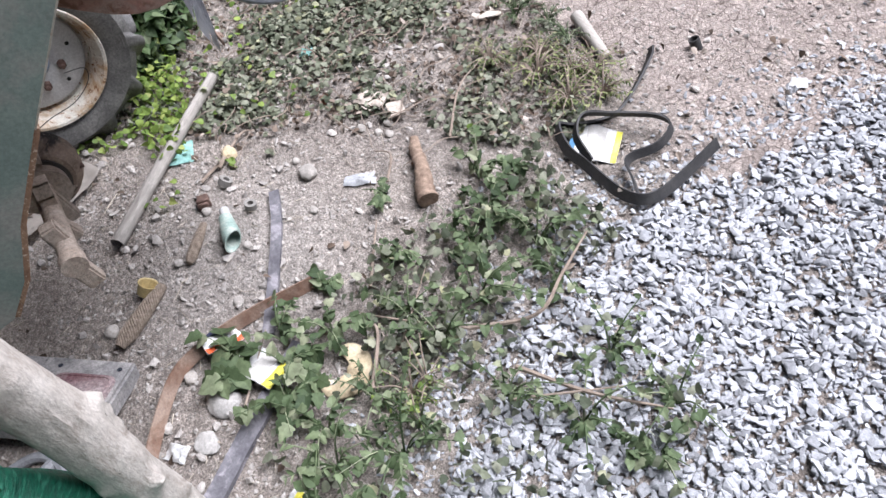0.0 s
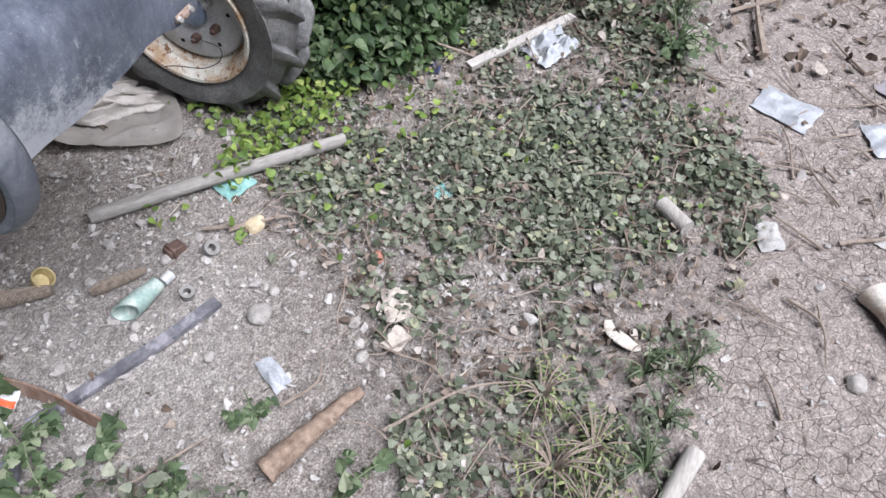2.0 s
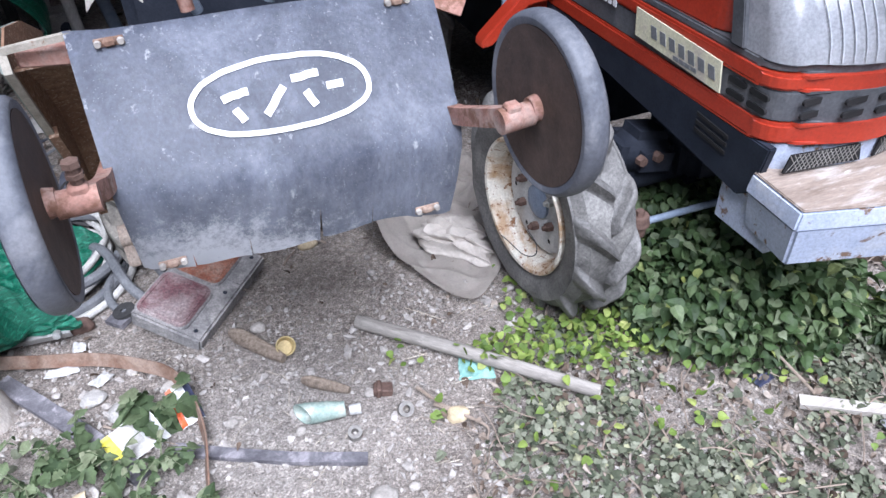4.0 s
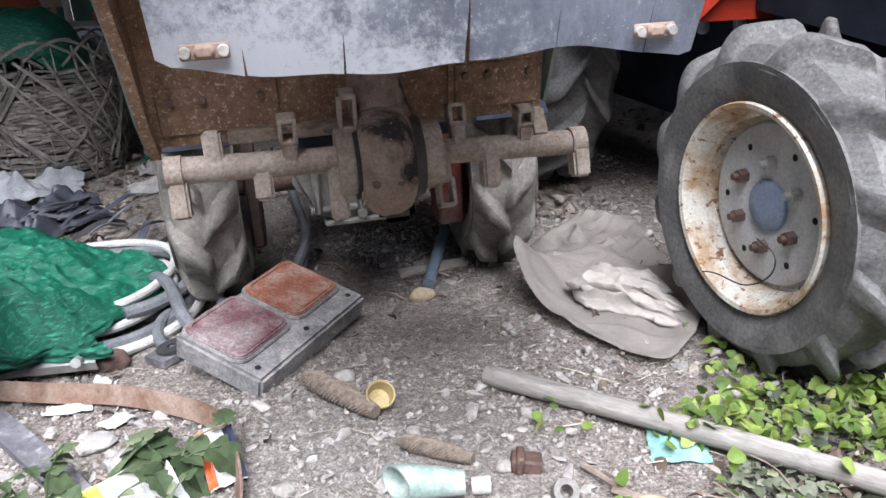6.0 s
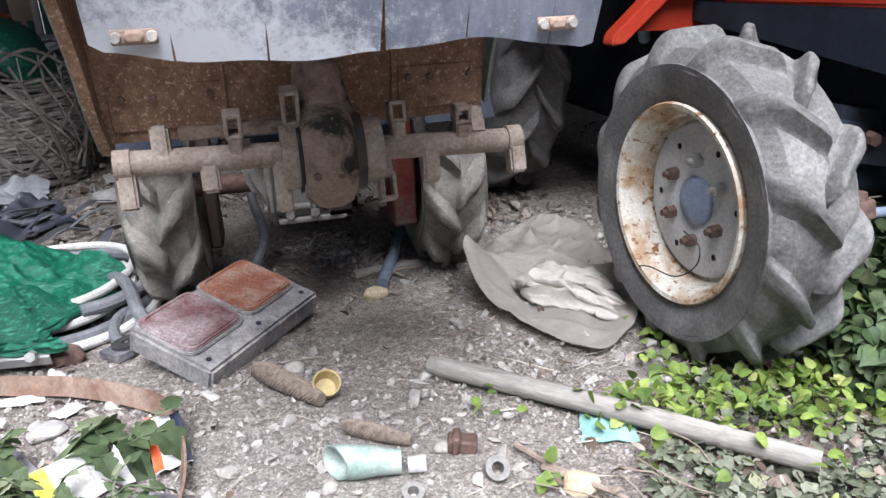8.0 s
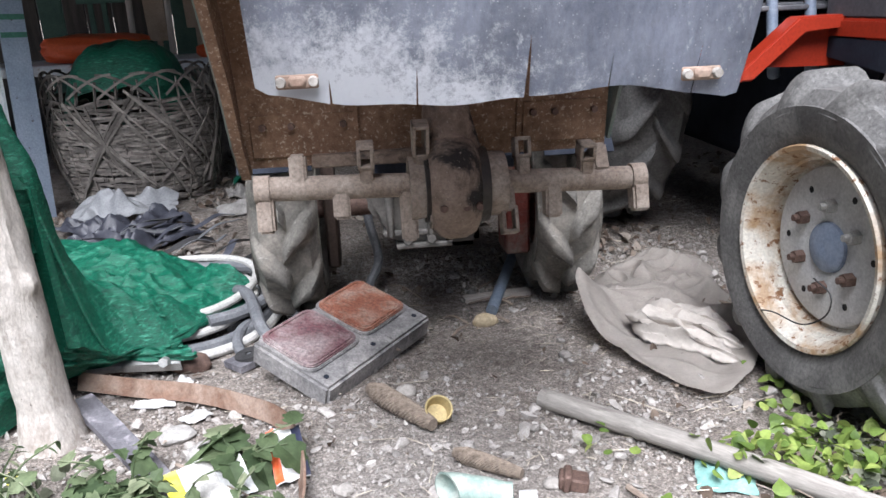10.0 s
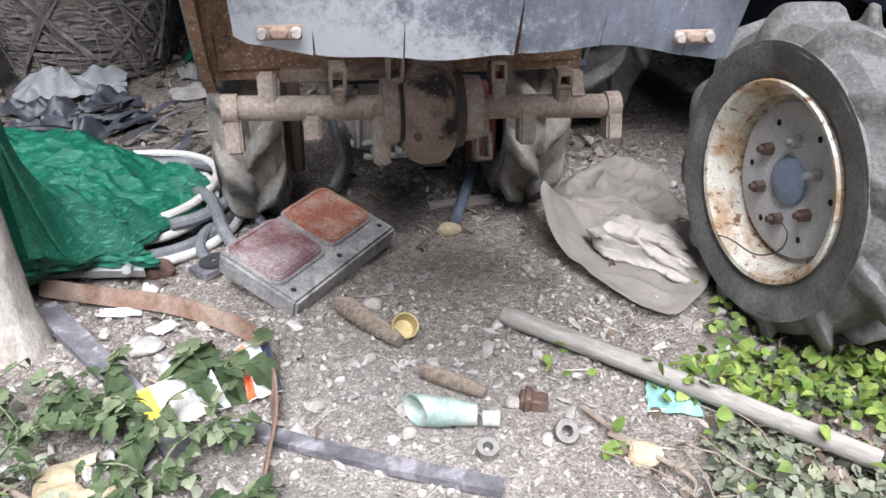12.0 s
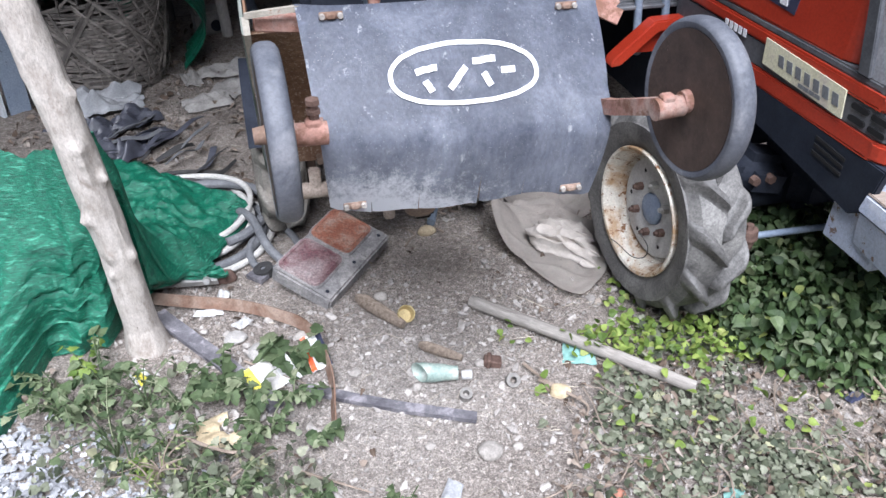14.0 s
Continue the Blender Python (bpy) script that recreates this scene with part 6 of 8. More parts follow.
NET = [(-0.3, 0.34), (0.05, 0.315), (0.3, 0.305), (0.5, 0.30), (0.62, 0.305), (0.72, 0.32), (0.765, 0.40), (0.80, 0.465), (0.87, 0.525), (0.965, 0.70), (0.97, 0.79), (0.84, 0.95), (0.68, 1.08), (0.45, 1.18), (-0.3, 1.2)]


def shade_net():
    net = thing("shade_net", (0.5, 0.5, 0.0), "crumpled green woven shade cloth hung on the post over hoses", "net")
    bm = bmesh.new()

    def at(x, y, e):
        k = min(1, (0.3 if x > 0.7 and y < 0.75 else 0.75) + e * 4) if y > 0.40 or x > 0.73 else 1.0
        z = max(0.012, net_height(x, y)) * k + 0.02
        return Vector((x + 0.02 * fbm(x + 3, y, 5), y + 0.02 * fbm(x, y + 7, 5), max(z, ground_z(x, y) + 0.008)))
    blob(bm, NET, at, 70, 12, 0.0)
    blob(bm, NET, lambda x, y, e: at(x, y, e) - Vector((0, 0, 0.003)), 70, 12, 0.0)
    part("spread_cloth", bm, M_NET, net)
    bm = bmesh.new()
    edge = spline([(-0.3, 0.325, 0), (0.05, 0.31, 0), (0.3, 0.305, 0), (0.5, 0.30, 0), (0.62, 0.305, 0), (0.72, 0.322, 0), (0.765, 0.40, 0), (0.80, 0.465, 0), (0.87, 0.525, 0)], 16)

    def fall(u, v):
        """The cloth hanging from the heap's front edge, in pleats."""
        i = min(len(edge) - 2, int(u * (len(edge) - 1)))
        q = edge[i].lerp(edge[i + 1], u * (len(edge) - 1) - i)
        t = (edge[i + 1] - edge[i]).normalized()
        out = Vector((t.y, -t.x, 0))
        top = at(q.x, q.y, 0.0)
        pleat = math.sin(34 * u + 2.5 * math.sin(4 * u) + 1.5 * v) + 0.5 * math.sin(75 * u + 3 * v)
        q = top.lerp(Vector((q.x, q.y, 0.006 if u < 0.62 else 0.045)), v) + out * ((0.06 + 0.3 * min(1, max(0, (0.47 - q.x) / 0.08)) - 0.14 * min(1, max(0, (u - 0.42) / 0.15)) * min(1, max(0, (0.97 - u) / 0.2))) * v + (0.003 + (0.022 if u < 0.62 else 0.008) * v) * pleat * min(1, v * 6) + (0.010 * fbm(q.x, v, 7) + 0.014 * fbm(q.x * 3, v * 0.8, 9)) * min(1, v * 6))
        return Vector((q.x, q.y, max(0.006, q.z + 0.006 * math.sin(40 * v + 9 * u) * min(1, v * 6))))
    sheet(bm, fall, 150, 50)
    sheet(bm, lambda u, v: fall(u, v) + Vector((0, 0.003, 0)), 150, 50)
    part("hanging_cloth", bm, M_NET, net)
    # doubled hem
    for line in ([(0.72, 0.325), (0.765, 0.40), (0.80, 0.468), (0.865, 0.53), (0.955, 0.70)], [(0.70, 0.36), (0.73, 0.44), (0.78, 0.51), (0.85, 0.55)]):
        bm = bmesh.new()
        pts = [at(x, y, 0.01 if line[0][0] == 0.72 else 0.1) + Vector((0, 0, 0.004)) for x, y in line]
        sweep(bm, spline(pts, 6), 0.004, 6)
        part("hem", bm, M_NET, net)
    bm = bmesh.new()
    box(bm, (0.036, 0.014, 0.007), pose(0.83, 0.56, net_height(0.83, 0.56) * 0.8 + 0.02, 10, 5, 20), 0.003)
    solo("wood_chip", bm, M_TWIG, "small brown wood chip lying on the green net", "wood chip")


shade_net()


def hose(name, pts, r, material, label):
    bm = bmesh.new()
    sweep(bm, spline(pts, 8), r, 9)
    solo(name, bm, material, label, "hose", "coiled hoses")


def hose_ring(c, rx, ry, a0, a1, z, wob, k=14):
    return [(c[0] + (rx + wob * math.sin(3 * t + c[0] * 9)) * math.cos(t), c[1] + (ry + wob * math.cos(2 * t)) * math.sin(t), z + 0.008 * math.sin(2.7 * t)) for t in (a0 + (a1 - a0) * i / k for i in range(k + 1))]


for i, (cx_, cy_, rx, ry, a0, a1, z, r, white) in enumerate((
        (0.70, 0.72, 0.36, 0.25, -2.6, 2.9, 0.018, 0.011, 1), (0.70, 0.73, 0.335, 0.23, -2.7, 2.6, 0.022, 0.014, 0), (0.69, 0.74, 0.31, 0.215, -2.5, 3.0, 0.045, 0.010, 1),
        (0.68, 0.75, 0.285, 0.20, -2.8, 2.7, 0.05, 0.016, 0), (0.70, 0.80, 0.30, 0.24, -1.0, 2.6, 0.075, 0.010, 1), (0.72, 0.78, 0.33, 0.22, -0.9, 2.4, 0.06, 0.015, 0),
        (0.66, 0.80, 0.33, 0.27, -0.5, 2.7, 0.03, 0.010, 1), (0.68, 0.84, 0.36, 0.26, -0.7, 2.5, 0.02, 0.014, 0))):
    hose("hose", hose_ring((cx_, cy_), rx, ry, a0, a1, z, 0.012), r, M_HOSEW if white else M_HOSEG, "off-white plastic hose in a loose coil on the soil" if white else "dusty dark grey rubber hose in a loose coil")
hose("hose", hose_ring((1.06, 0.60), 0.075, 0.11, 1.9, 7.2, 0.016, 0.004), 0.012, M_HOSEG, "short loop of dark grey hose beside the tail lamp")
hose("hose", [(0.94, 0.80, 0.06), (1.0, 0.70, 0.075), (1.04, 0.58, 0.04), (1.09, 0.5, 0.02)], 0.014, M_HOSEG, "dark grey hose end leaning on the coil")
for pts in ([(0.5, 1.05, 0.03), (0.7, 1.06, 0.05), (0.86, 1.02, 0.03), (0.98, 1.0, 0.02)], [(0.55, 1.12, 0.02), (0.75, 1.1, 0.05), (0.9, 1.12, 0.02)], [(0.62, 0.98, 0.06), (0.8, 1.0, 0.07), (0.95, 0.94, 0.03)]):
    hose("hose", pts, 0.008, M_BLACKSTRAP, "thin black hose strewn over the coil")


# ---- woven basket ----
def basket():
    c, R, H = Vector((0.39, 2.2, 0.0)), 0.305, 0.50
    b = thing("woven_basket", (c.x, c.y, 0), "large worn woven bamboo basket, grey and fraying, on the ground", "basket")
    r2 = random.Random(5)

    def P(a, z, o=0.0):
        bulge = 0.9 + 0.14 * math.sin(math.pi * min(1, z / H) * 0.8)
        return c + Vector(((R * bulge + o) * math.cos(a), (R * bulge + o) * math.sin(a), z))
    bm = bmesh.new()
    for k in range(130):          # close rounds at the bottom
        z = 0.015 + 0.40 * k / 130 + r2.gauss(0, .006)
        a0 = r2.uniform(0, 6.28)
        ln = r2.uniform(2.5, 5.5)
        sweep(bm, [P(a0 + ln * i / 22, z + 0.012 * math.sin(i * 0.9 + k), 0.006 * math.sin(i * 2.4 + k * 3)) for i in range(23)], 1.0, flat=(0.003, r2.uniform(.006, .011)))
    part("bottom_weave", bm, M_WICKER, b)["kind"] = "stuff"
    bm = bmesh.new()
    for k in range(60):          # slanting splints
        a0 = r2.uniform(0, 6.28)
        da = r2.choice((-1, 1)) * r2.uniform(0.3, 1.1)
        z0, z1 = r2.uniform(0.02, 0.15), r2.uniform(0.35, H)
        sweep(bm, [P(a0 + da * i / 8, z0 + (z1 - z0) * i / 8, 0.010 + r2.uniform(-.003, .006)) for i in range(9)], 1.0, flat=(0.003, r2.uniform(.007, .013)))
    part("splint_weave", bm, M_WICKER, b)["kind"] = "stuff"
    bm = bmesh.new()
    for k in range(26):          # upright ribs
        a = 2 * math.pi * k / 26
        sweep(bm, [P(a + 0.02 * math.sin(i), H * 0.97 * i / 6) for i in range(7)], 1.0, flat=(0.004, 0.012))
    part("rib_frame", bm, M_WICKER, b)["kind"] = "stuff"
    bm = bmesh.new()
    for k in range(34):          # the crossed rim
        a0, da = 2 * math.pi * k / 34, 0.55 * (1 if k % 2 else -1)
        sweep(bm, [P(a0 + da * i / 5, H - 0.075 + 0.085 * math.sin(math.pi * i / 10 + (0 if k % 3 else 0.3)), 0.012 + 0.004 * (k % 2)) for i in range(6)], 1.0, flat=(0.003, 0.009))
    part("crossed_rim", bm, M_WICKER, b)["kind"] = "stuff"
    bm = bmesh.new()
    sheet(bm, lambda u, v: c + Vector((0.235 * (2 * u - 1) * (1 - 0.12 * abs(2 * v - 1)), 0.235 * (2 * v - 1), 0.30 + 0.31 * max(0.0, 1 - (2 * u - 1) ** 4 * 0.7 - (2 * v - 1) ** 4 * 0.5) + 0.02 * fbm(u * 2, v * 2, 2.5))), 36, 36, 0.004)
    solo("stuffed_net", bm, M_NET, "dark green shade net stuffed into the basket", "net")
    bm = bmesh.new()
    sheet(bm, lambda u, v: c + Vector((0.36 + 0.12 * math.sin(u * 3), -0.05 + 0.30 * v, 0.02 + 0.36 * u + 0.02 * math.sin(v * 15))), 16, 16, 0.004)
    solo("stuffed_net", bm, M_NET, "dark green shade net hanging behind the basket", "net")


basket()


# ---- painted post, table and shed behind ----
def painted_post():
    p = thing("painted_post", (0.10, 1.9, 0), "square steel post with chipped white and blue paint", "post")
    # two faces of one square tube, each with its own paint
    top, bot = Vector((0.16, 1.93, 2.4)), Vector((0.055, 1.93, -0.02))
    for (dx, dy), mt, nm, lab in (((-0.045, -0.055), M_POSTWHITE, "white_face", "chipped white face"), ((0.035, -0.045), M_POSTBLUE, "blue_face", "chipped blue-grey face")):
        bm = bmesh.new()
        d = (top - bot).normalized()
        out = Vector((-0.75, -0.66, 0)) if nm == "white_face" else Vector((0.62, -0.78, 0))
        side = d.cross(out).normalized()
        c0, c1 = bot + Vector((dx, dy, 0)), top + Vector((dx, dy, 0))
        sweep(bm, [c0 + (c1 - c0) * k / 10 for k in range(11)], 1.0, flat=(0.10 if nm == "white_face" else 0.085, 0.012), up=tuple(out))
        part(nm, bm, mt, p, lab)
        for z in (0.66, 0.72):
            bm = bmesh.new()
            q = c0 + (c1 - c0) * ((z + 0.02) / 2.42) + out * 0.007
            sweep(bm, [q - d * 0.009, q + d * 0.009], 1.0, flat=(0.098 if nm == "white_face" else 0.083, 0.003), up=tuple(out))
            part("green_band", bm, M_GREENBAND, p)


painted_post()


def background():
    t = thing("work_bench", (0.2, 3.1, 0), "low pale bench with white edge holding a red tarp bundle", "bench")
    bm = bmesh.new()
    box(bm, (1.3, 0.5, 0.05), pose(0.1, 3.15, 0.47), 0.006)
    part("bench_top", bm, M_POSTWHITE, t)
    for x in (-0.45, 0.65):
        for y in (2.95, 3.35):
            bm = bmesh.new()
            box(bm, (0.05, 0.05, 0.45), pose(x, y, 0.225), 0.004)
            part("leg", bm, M_SHED, t)

    def bundle(x, y, z, w, d, h, name, label):
        bm = bmesh.new()
        bmesh.ops.create_icosphere(bm, subdivisions=4, radius=0.5)
        for v in bm.verts:
            q = v.co.copy()
            q = Vector((math.copysign(abs(q.x * 2) ** 0.6, q.x) / 2, math.copysign(abs(q.y * 2) ** 0.6, q.y) / 2, math.copysign(abs(q.z * 2) ** 0.7, q.z) / 2))
            k = 1 + 0.10 * noise.fractal(q * 4 + Vector((x, y, 0)), 0.8, 2, 3)
            v.co = Vector((x + q.x * w * k, y + q.y * d * k, z + h / 2 + q.z * h * k))
        solo(name, bm, M_ORANGE, label, "tarp")
    bundle(0.02, 3.08, 0.487, 0.5, 0.35, 0.14, "red_tarp", "folded glossy orange-red tarp on the bench")
    bundle(0.62, 3.05, 0.487, 0.22, 0.2, 0.075, "red_tarp", "small folded red tarp on the bench")
    # shed wall of boards behind
    w = tagged(new("wall_shed"), "dark board wall of a shed", "wall", "", "structure")
    w.location = (0, 4.3, 0)
    r2 = random.Random(2)
    k, x = 0, -3.2
    while x < 6.5:
        bw = r2.uniform(0.12, 0.22)
        bm = bmesh.new()
        box(bm, (bw - 0.008, 0.025, 2.6), pose(x + bw / 2, 4.3 + r2.uniform(-.01, .01), 1.3), 0.003)
        part("board", bm, M_SHED if r2.random() < 0.85 else M_SHEDGREEN, w)
        x += bw
    for x, z, wd, hh, mt, nm, lab in ((-0.28, 0.96, 0.24, 0.08, M_SHEDGREEN, "green_board", "faded green board leaning in the shed"), (-0.2, 0.82, 0.3, 0.07, M_SHEDGREEN, "green_board", "faded green board leaning in the shed"),
                                      (0.1, 0.72, 0.12, 0.34, M_CARD, "cardboard_sheet", "worn brown cardboard sheet in the shed"), (0.34, 0.8, 0.13, 0.36, M_CARD, "cardboard_sheet", "worn brown cardboard sheet in the shed")):
        bm = bmesh.new()
        box(bm, (wd, 0.02, hh), pose(x, 4.0, z, 8, 0, 0), 0.003)
        box(bm, (0.03, 0.02, z), pose(x, 4.03, z / 2), 0.002)
        solo(nm, bm, mt, lab, "board")
    for x in (-0.02, 0.2, 0.47):
        bm = bmesh.new()
        rod(bm, (x, 3.85, 0), (x + 0.03, 3.9, 2.2), 0.018, n=10)
        solo("shed_pole", bm, M_POLE, "thin grey wooden shed pole", "pole", "shed poles")
    # chain hanging from the roof
    bm = bmesh.new()
    for k in range(60):
        sweep(bm, [Vector((0.50 + 0.012 * math.cos(a) * (k % 2), 3.3 + 0.012 * math.cos(a) * ((k + 1) % 2), 0.62 + 0.03 * k + 0.018 * math.sin(a))) for a in (6.283 * i / 8 for i in range(9))], 0.004, 5)
    solo("hanging_chain", bm, M_BOLT2, "dull steel chain hanging from the shed roof", "chain")
    # two roof sheets out of view, added to shade the machines and shed
    bm = bmesh.new()
    box(bm, (5.6, 5.0, 0.03), pose(3.85, 2.605, 2.25, 3, 0, 0))
    box(bm, (4.6, 4.85, 0.03), pose(-1.25, 2.68, 2.22, 3, 0, 0))
    tagged(part("roof", bm, M_SHED), "unseen dark roof sheets added to shade the machines and shed", "roof", "", "structure")
    # things on the ground behind the tiller
    for a, b in (((0.81, 2.92, 0), (0.76, 3.1, 1.6)), ((0.95, 2.62, 0), (0.88, 2.75, 1.6))):
        bm = bmesh.new()
        rod(bm, a, b, 0.028, 0.024, 12)
        solo("wooden_pole", bm, M_POLE, "pale grey wooden pole standing behind the basket", "pole", "wooden poles")
    bm = bmesh.new()
    box(bm, (0.17, 0.14, 0.12), pose(0.87, 2.72, 0.06, 0, 0, 12), 0.012, 2)
    blk = solo("concrete_block", bm, M_CONCRETE, "pale concrete block with a hole", "block")
    # the hole is a dark disc on the face, its shade painted
    bm = bmesh.new()
    rod(bm, (0.9, 2.655, 0.05), (0.9, 2.64, 0.05), 0.028, n=14)
    part("block_hole_shade", bm, M_DARKBODY, blk)
    bm = bmesh.new()
    rod(bm, (1.12, 2.55, 0.03), (1.05, 3.0, 0.16), 0.03, n=14)
    solo("blue_pipe", bm, M_BLUEROD, "short faded blue plastic pipe leaning on rubble", "pipe")
    bm = bmesh.new()
    rod(bm, (1.56, 0.62, 0.02), (1.72, 1.05, 0.05), 0.014, n=12)
    solo("blue_pipe", bm, M_BLUEROD, "thin blue pipe lying under the tractor", "pipe")


background()


# ---- crumpled sheets ----
def crumple(name, cx_, cy_, w, d, h, yaw, material, label, category, seed=0, n=22, thick=0.0015, fold=4.0, group=""):
    """A crumpled sheet lying on the ground, with an uneven outline."""
    bm = bmesh.new()
    sd = seed * 7.3
    ca, sa = math.cos(radians(yaw)), math.sin(radians(yaw))

    def at(u, v):
        x, y = (u - 0.5) * w, (v - 0.5) * d
        x *= 1 + 0.18 * noise.noise(Vector((v * 3, sd, 0)))
        y *= 1 + 0.18 * noise.noise(Vector((u * 3, sd + 5, 0)))
        X, Y = cx_ + x * ca - y * sa, cy_ + x * sa + y * ca
        z = h * max(0.08, 0.55 + 0.8 * noise.noise(Vector((u * fold * 0.7, v * fold * 0.7, sd))) + 0.35 * noise.noise(Vector((u * fold * 1.8, v * fold * 1.8, sd + 3))))
        e = min(u, 1 - u, v, 1 - v)
        z *= 0.35 + 0.65 * min(1, e * 5)
        return Vector((X, Y, ground_z(X, Y) + 0.004 + z))
    sheet(bm, at, n, n, thick)
    return solo(name, bm, material, label, category, group)


def tarp_heap():
    """A stiff beige tarp: a dished front lobe, doubled folds lying on it and long folds running back."""
    t = thing("tarp", (1.92, 0.45, 0.0), "crumpled dusty beige tarp lying beside the tractor wheel", "tarp")

    def ridge(p):
        return max(0.0, 1 - abs(noise.noise(p)) * 2.6) ** 2
    bm = bmesh.new()
    lobe = [(1.872, 0.158), (1.95, 0.19), (2.03, 0.28), (2.052, 0.37), (2.035, 0.48), (1.97, 0.56), (1.88, 0.60), (1.80, 0.60), (1.752, 0.53), (1.757, 0.43), (1.787, 0.33), (1.818, 0.23)]

    def dish(x, y, e):
        rim = math.exp(-(e / 0.16) ** 2)
        z = 0.010 + 0.012 * rim + 0.006 * noise.noise(Vector((x * 14, y * 14, 3))) + 0.007 * ridge(Vector((x * 9 + y * 4, y * 7, 2)))
        z += 0.085 * math.exp(-((y - 0.53) / 0.10) ** 2) * min(1, max(0, (1.835 - x) / 0.07)) ** 1.3
        z += 0.055 * rim * min(1, max(0, (x - 1.96) / 0.06)) * math.exp(-((y - 0.38) / 0.10) ** 2)
        z += 0.03 * min(1, max(0, (y - 0.46) / 0.1))
        return Vector((x - 0.02 * min(1, max(0, (1.80 - x) / 0.05)), y, z + ground_z(x, y)))
    blob(bm, lobe, dish, 44, 12, 0.003)
    part("front_lobe", bm, M_TARP, t)
    # doubled folds: each an arched leaf with a rolled lower lip
    for a, b, wd, h, sk, lift in (((1.865, 0.47), (1.985, 0.262), 0.115, 0.036, 0.35, 0.010), ((1.885, 0.49), (2.005, 0.30), 0.085, 0.030, -0.3, 0.030), ((1.90, 0.50), (2.02, 0.37), 0.09, 0.035, 0.4, 0.035), ((1.84, 0.47), (1.93, 0.36), 0.06, 0.035, -0.2, 0.035)):
        bm = bmesh.new()
        A, B = Vector((*a, 0)), Vector((*b, 0))
        d = B - A
        s2 = Vector((d.y, -d.x, 0)).normalized()

        def leaf(u, v):
            k = math.sin(math.pi * min(0.98, max(0.04, u ** 0.8))) ** 0.6
            q = A + d * (u + 0.05 * math.sin(v * 5)) + s2 * (v - 0.5) * wd * k * (1 + 0.2 * math.sin(u * 7) + 0.35 * noise.noise(Vector((u * 5, v * 2, lift * 200))))
            z = lift * (1 - 0.4 * u) + 0.8 * h * k * (1 - abs(2 * v ** (1 + sk) - 1) ** 1.4) + 0.014 * k * ridge(Vector((q.x * 17 + 5 * q.y, q.y * 11, lift * 90))) + 0.006 * k * ridge(Vector((q.x * 40, q.y * 30, lift * 50)))
            return Vector((q.x + 0.02 * math.sin(v * 6 + u * 3) * k, q.y, 0.012 + max(0.004, z)))
        sheet(bm, leaf, 48, 34)
        sheet(bm, lambda u, v: leaf(u, v) - Vector((0, 0, 0.003)), 48, 34)
        part("fold", bm, M_TARP, t)
    bm = bmesh.new()
    back = [(1.80, 0.58), (1.88, 0.51), (1.98, 0.50), (2.10, 0.58), (2.16, 0.72), (2.17, 0.88), (2.11, 0.96), (2.02, 0.93), (1.92, 0.84), (1.84, 0.72)]

    def rear(x, y, e):
        w2 = 0.05 * noise.noise(Vector((x * 6, y * 6, 1)))
        q = (y * 0.94 + x * 0.34 + w2)
        z = 0.012 + 0.022 * abs(math.sin(q * 26)) ** 0.7 * (0.5 + 0.5 * noise.noise(Vector((x * 5, y * 5, 8)))) + 0.02 * ridge(Vector((x * 6, y * 9, 7))) + 0.01 * ridge(Vector((x * 14, y * 14, 4)))
        return Vector((x + 0.02 * math.sin(q * 26), y, z * min(1, 0.25 + 4 * e) + 0.006 + ground_z(x, y)))
    blob(bm, back, rear, 44, 12, 0.003)
    part("back_fold", bm, M_TARP, t)


tarp_heap()


# ---- tail lamp ----
def tail_lamp():
    u = Vector((0.65, 0.757, 0.06)).normalized()
    v = Vector((-0.74, 0.64, 0.28))
    v = (v - u * v.dot(u)).normalized()
    w = u.cross(v)
    m = Matrix((u, v, w)).transposed().to_4x4()
    m.translation = Vector((1.193, 0.272, 0.040))
    t = thing("tail_lamp", (1.24, 0.5, 0.0), "grey truck tail lamp with maroon and orange lenses lying face up", "lamp")
    bm = bmesh.new()
    prism(bm, [(0, 0), (0.332, 0), (0.332, 0.198), (0, 0.198)], 0.05, m @ pose(0, 0, -0.025), 0.006)
    part("housing", bm, M_LAMPBODY, t)
    for k, mt, nm in ((0, M_LENSRED, "maroon_lens"), (1, M_LENSORANGE, "orange_lens")):
        c = m @ pose(0.083 + 0.162 * k, 0.124, 0)
        bm = bmesh.new()
        prism(bm, rrect(0.156, 0.150, 0.025), 0.006, c @ pose(0, 0, 0.003), 0.002)
        part("lens_seat", bm, M_LAMPBODY, t)
        bm = bmesh.new()
        prism(bm, rrect(0.146, 0.140, 0.022), 0.008, c @ pose(0, 0, 0.008), 0.003)
        ln = part(nm, bm, mt, t, "dusty maroon lens" if k == 0 else "dusty orange lens")
        bm = bmesh.new()
        ring = [c @ Vector((x, y, 0.0125)) for x, y in rrect(0.128, 0.122, 0.018)]
        sweep(bm, ring + [ring[0]], 0.0022, 6, up=tuple(w))
        part("lens_bead", bm, mt, ln)
    # screw holes: dark discs in place of the shade inside them
    for x in (0.025, 0.166, 0.307):
        bm = bmesh.new()
        rod(bm, m @ Vector((x, 0.028, -0.002)), m @ Vector((x, 0.028, 0.0012)), 0.0055, n=12)
        part("screw_hole_shade", bm, M_DARKBODY, t)


tail_lamp()


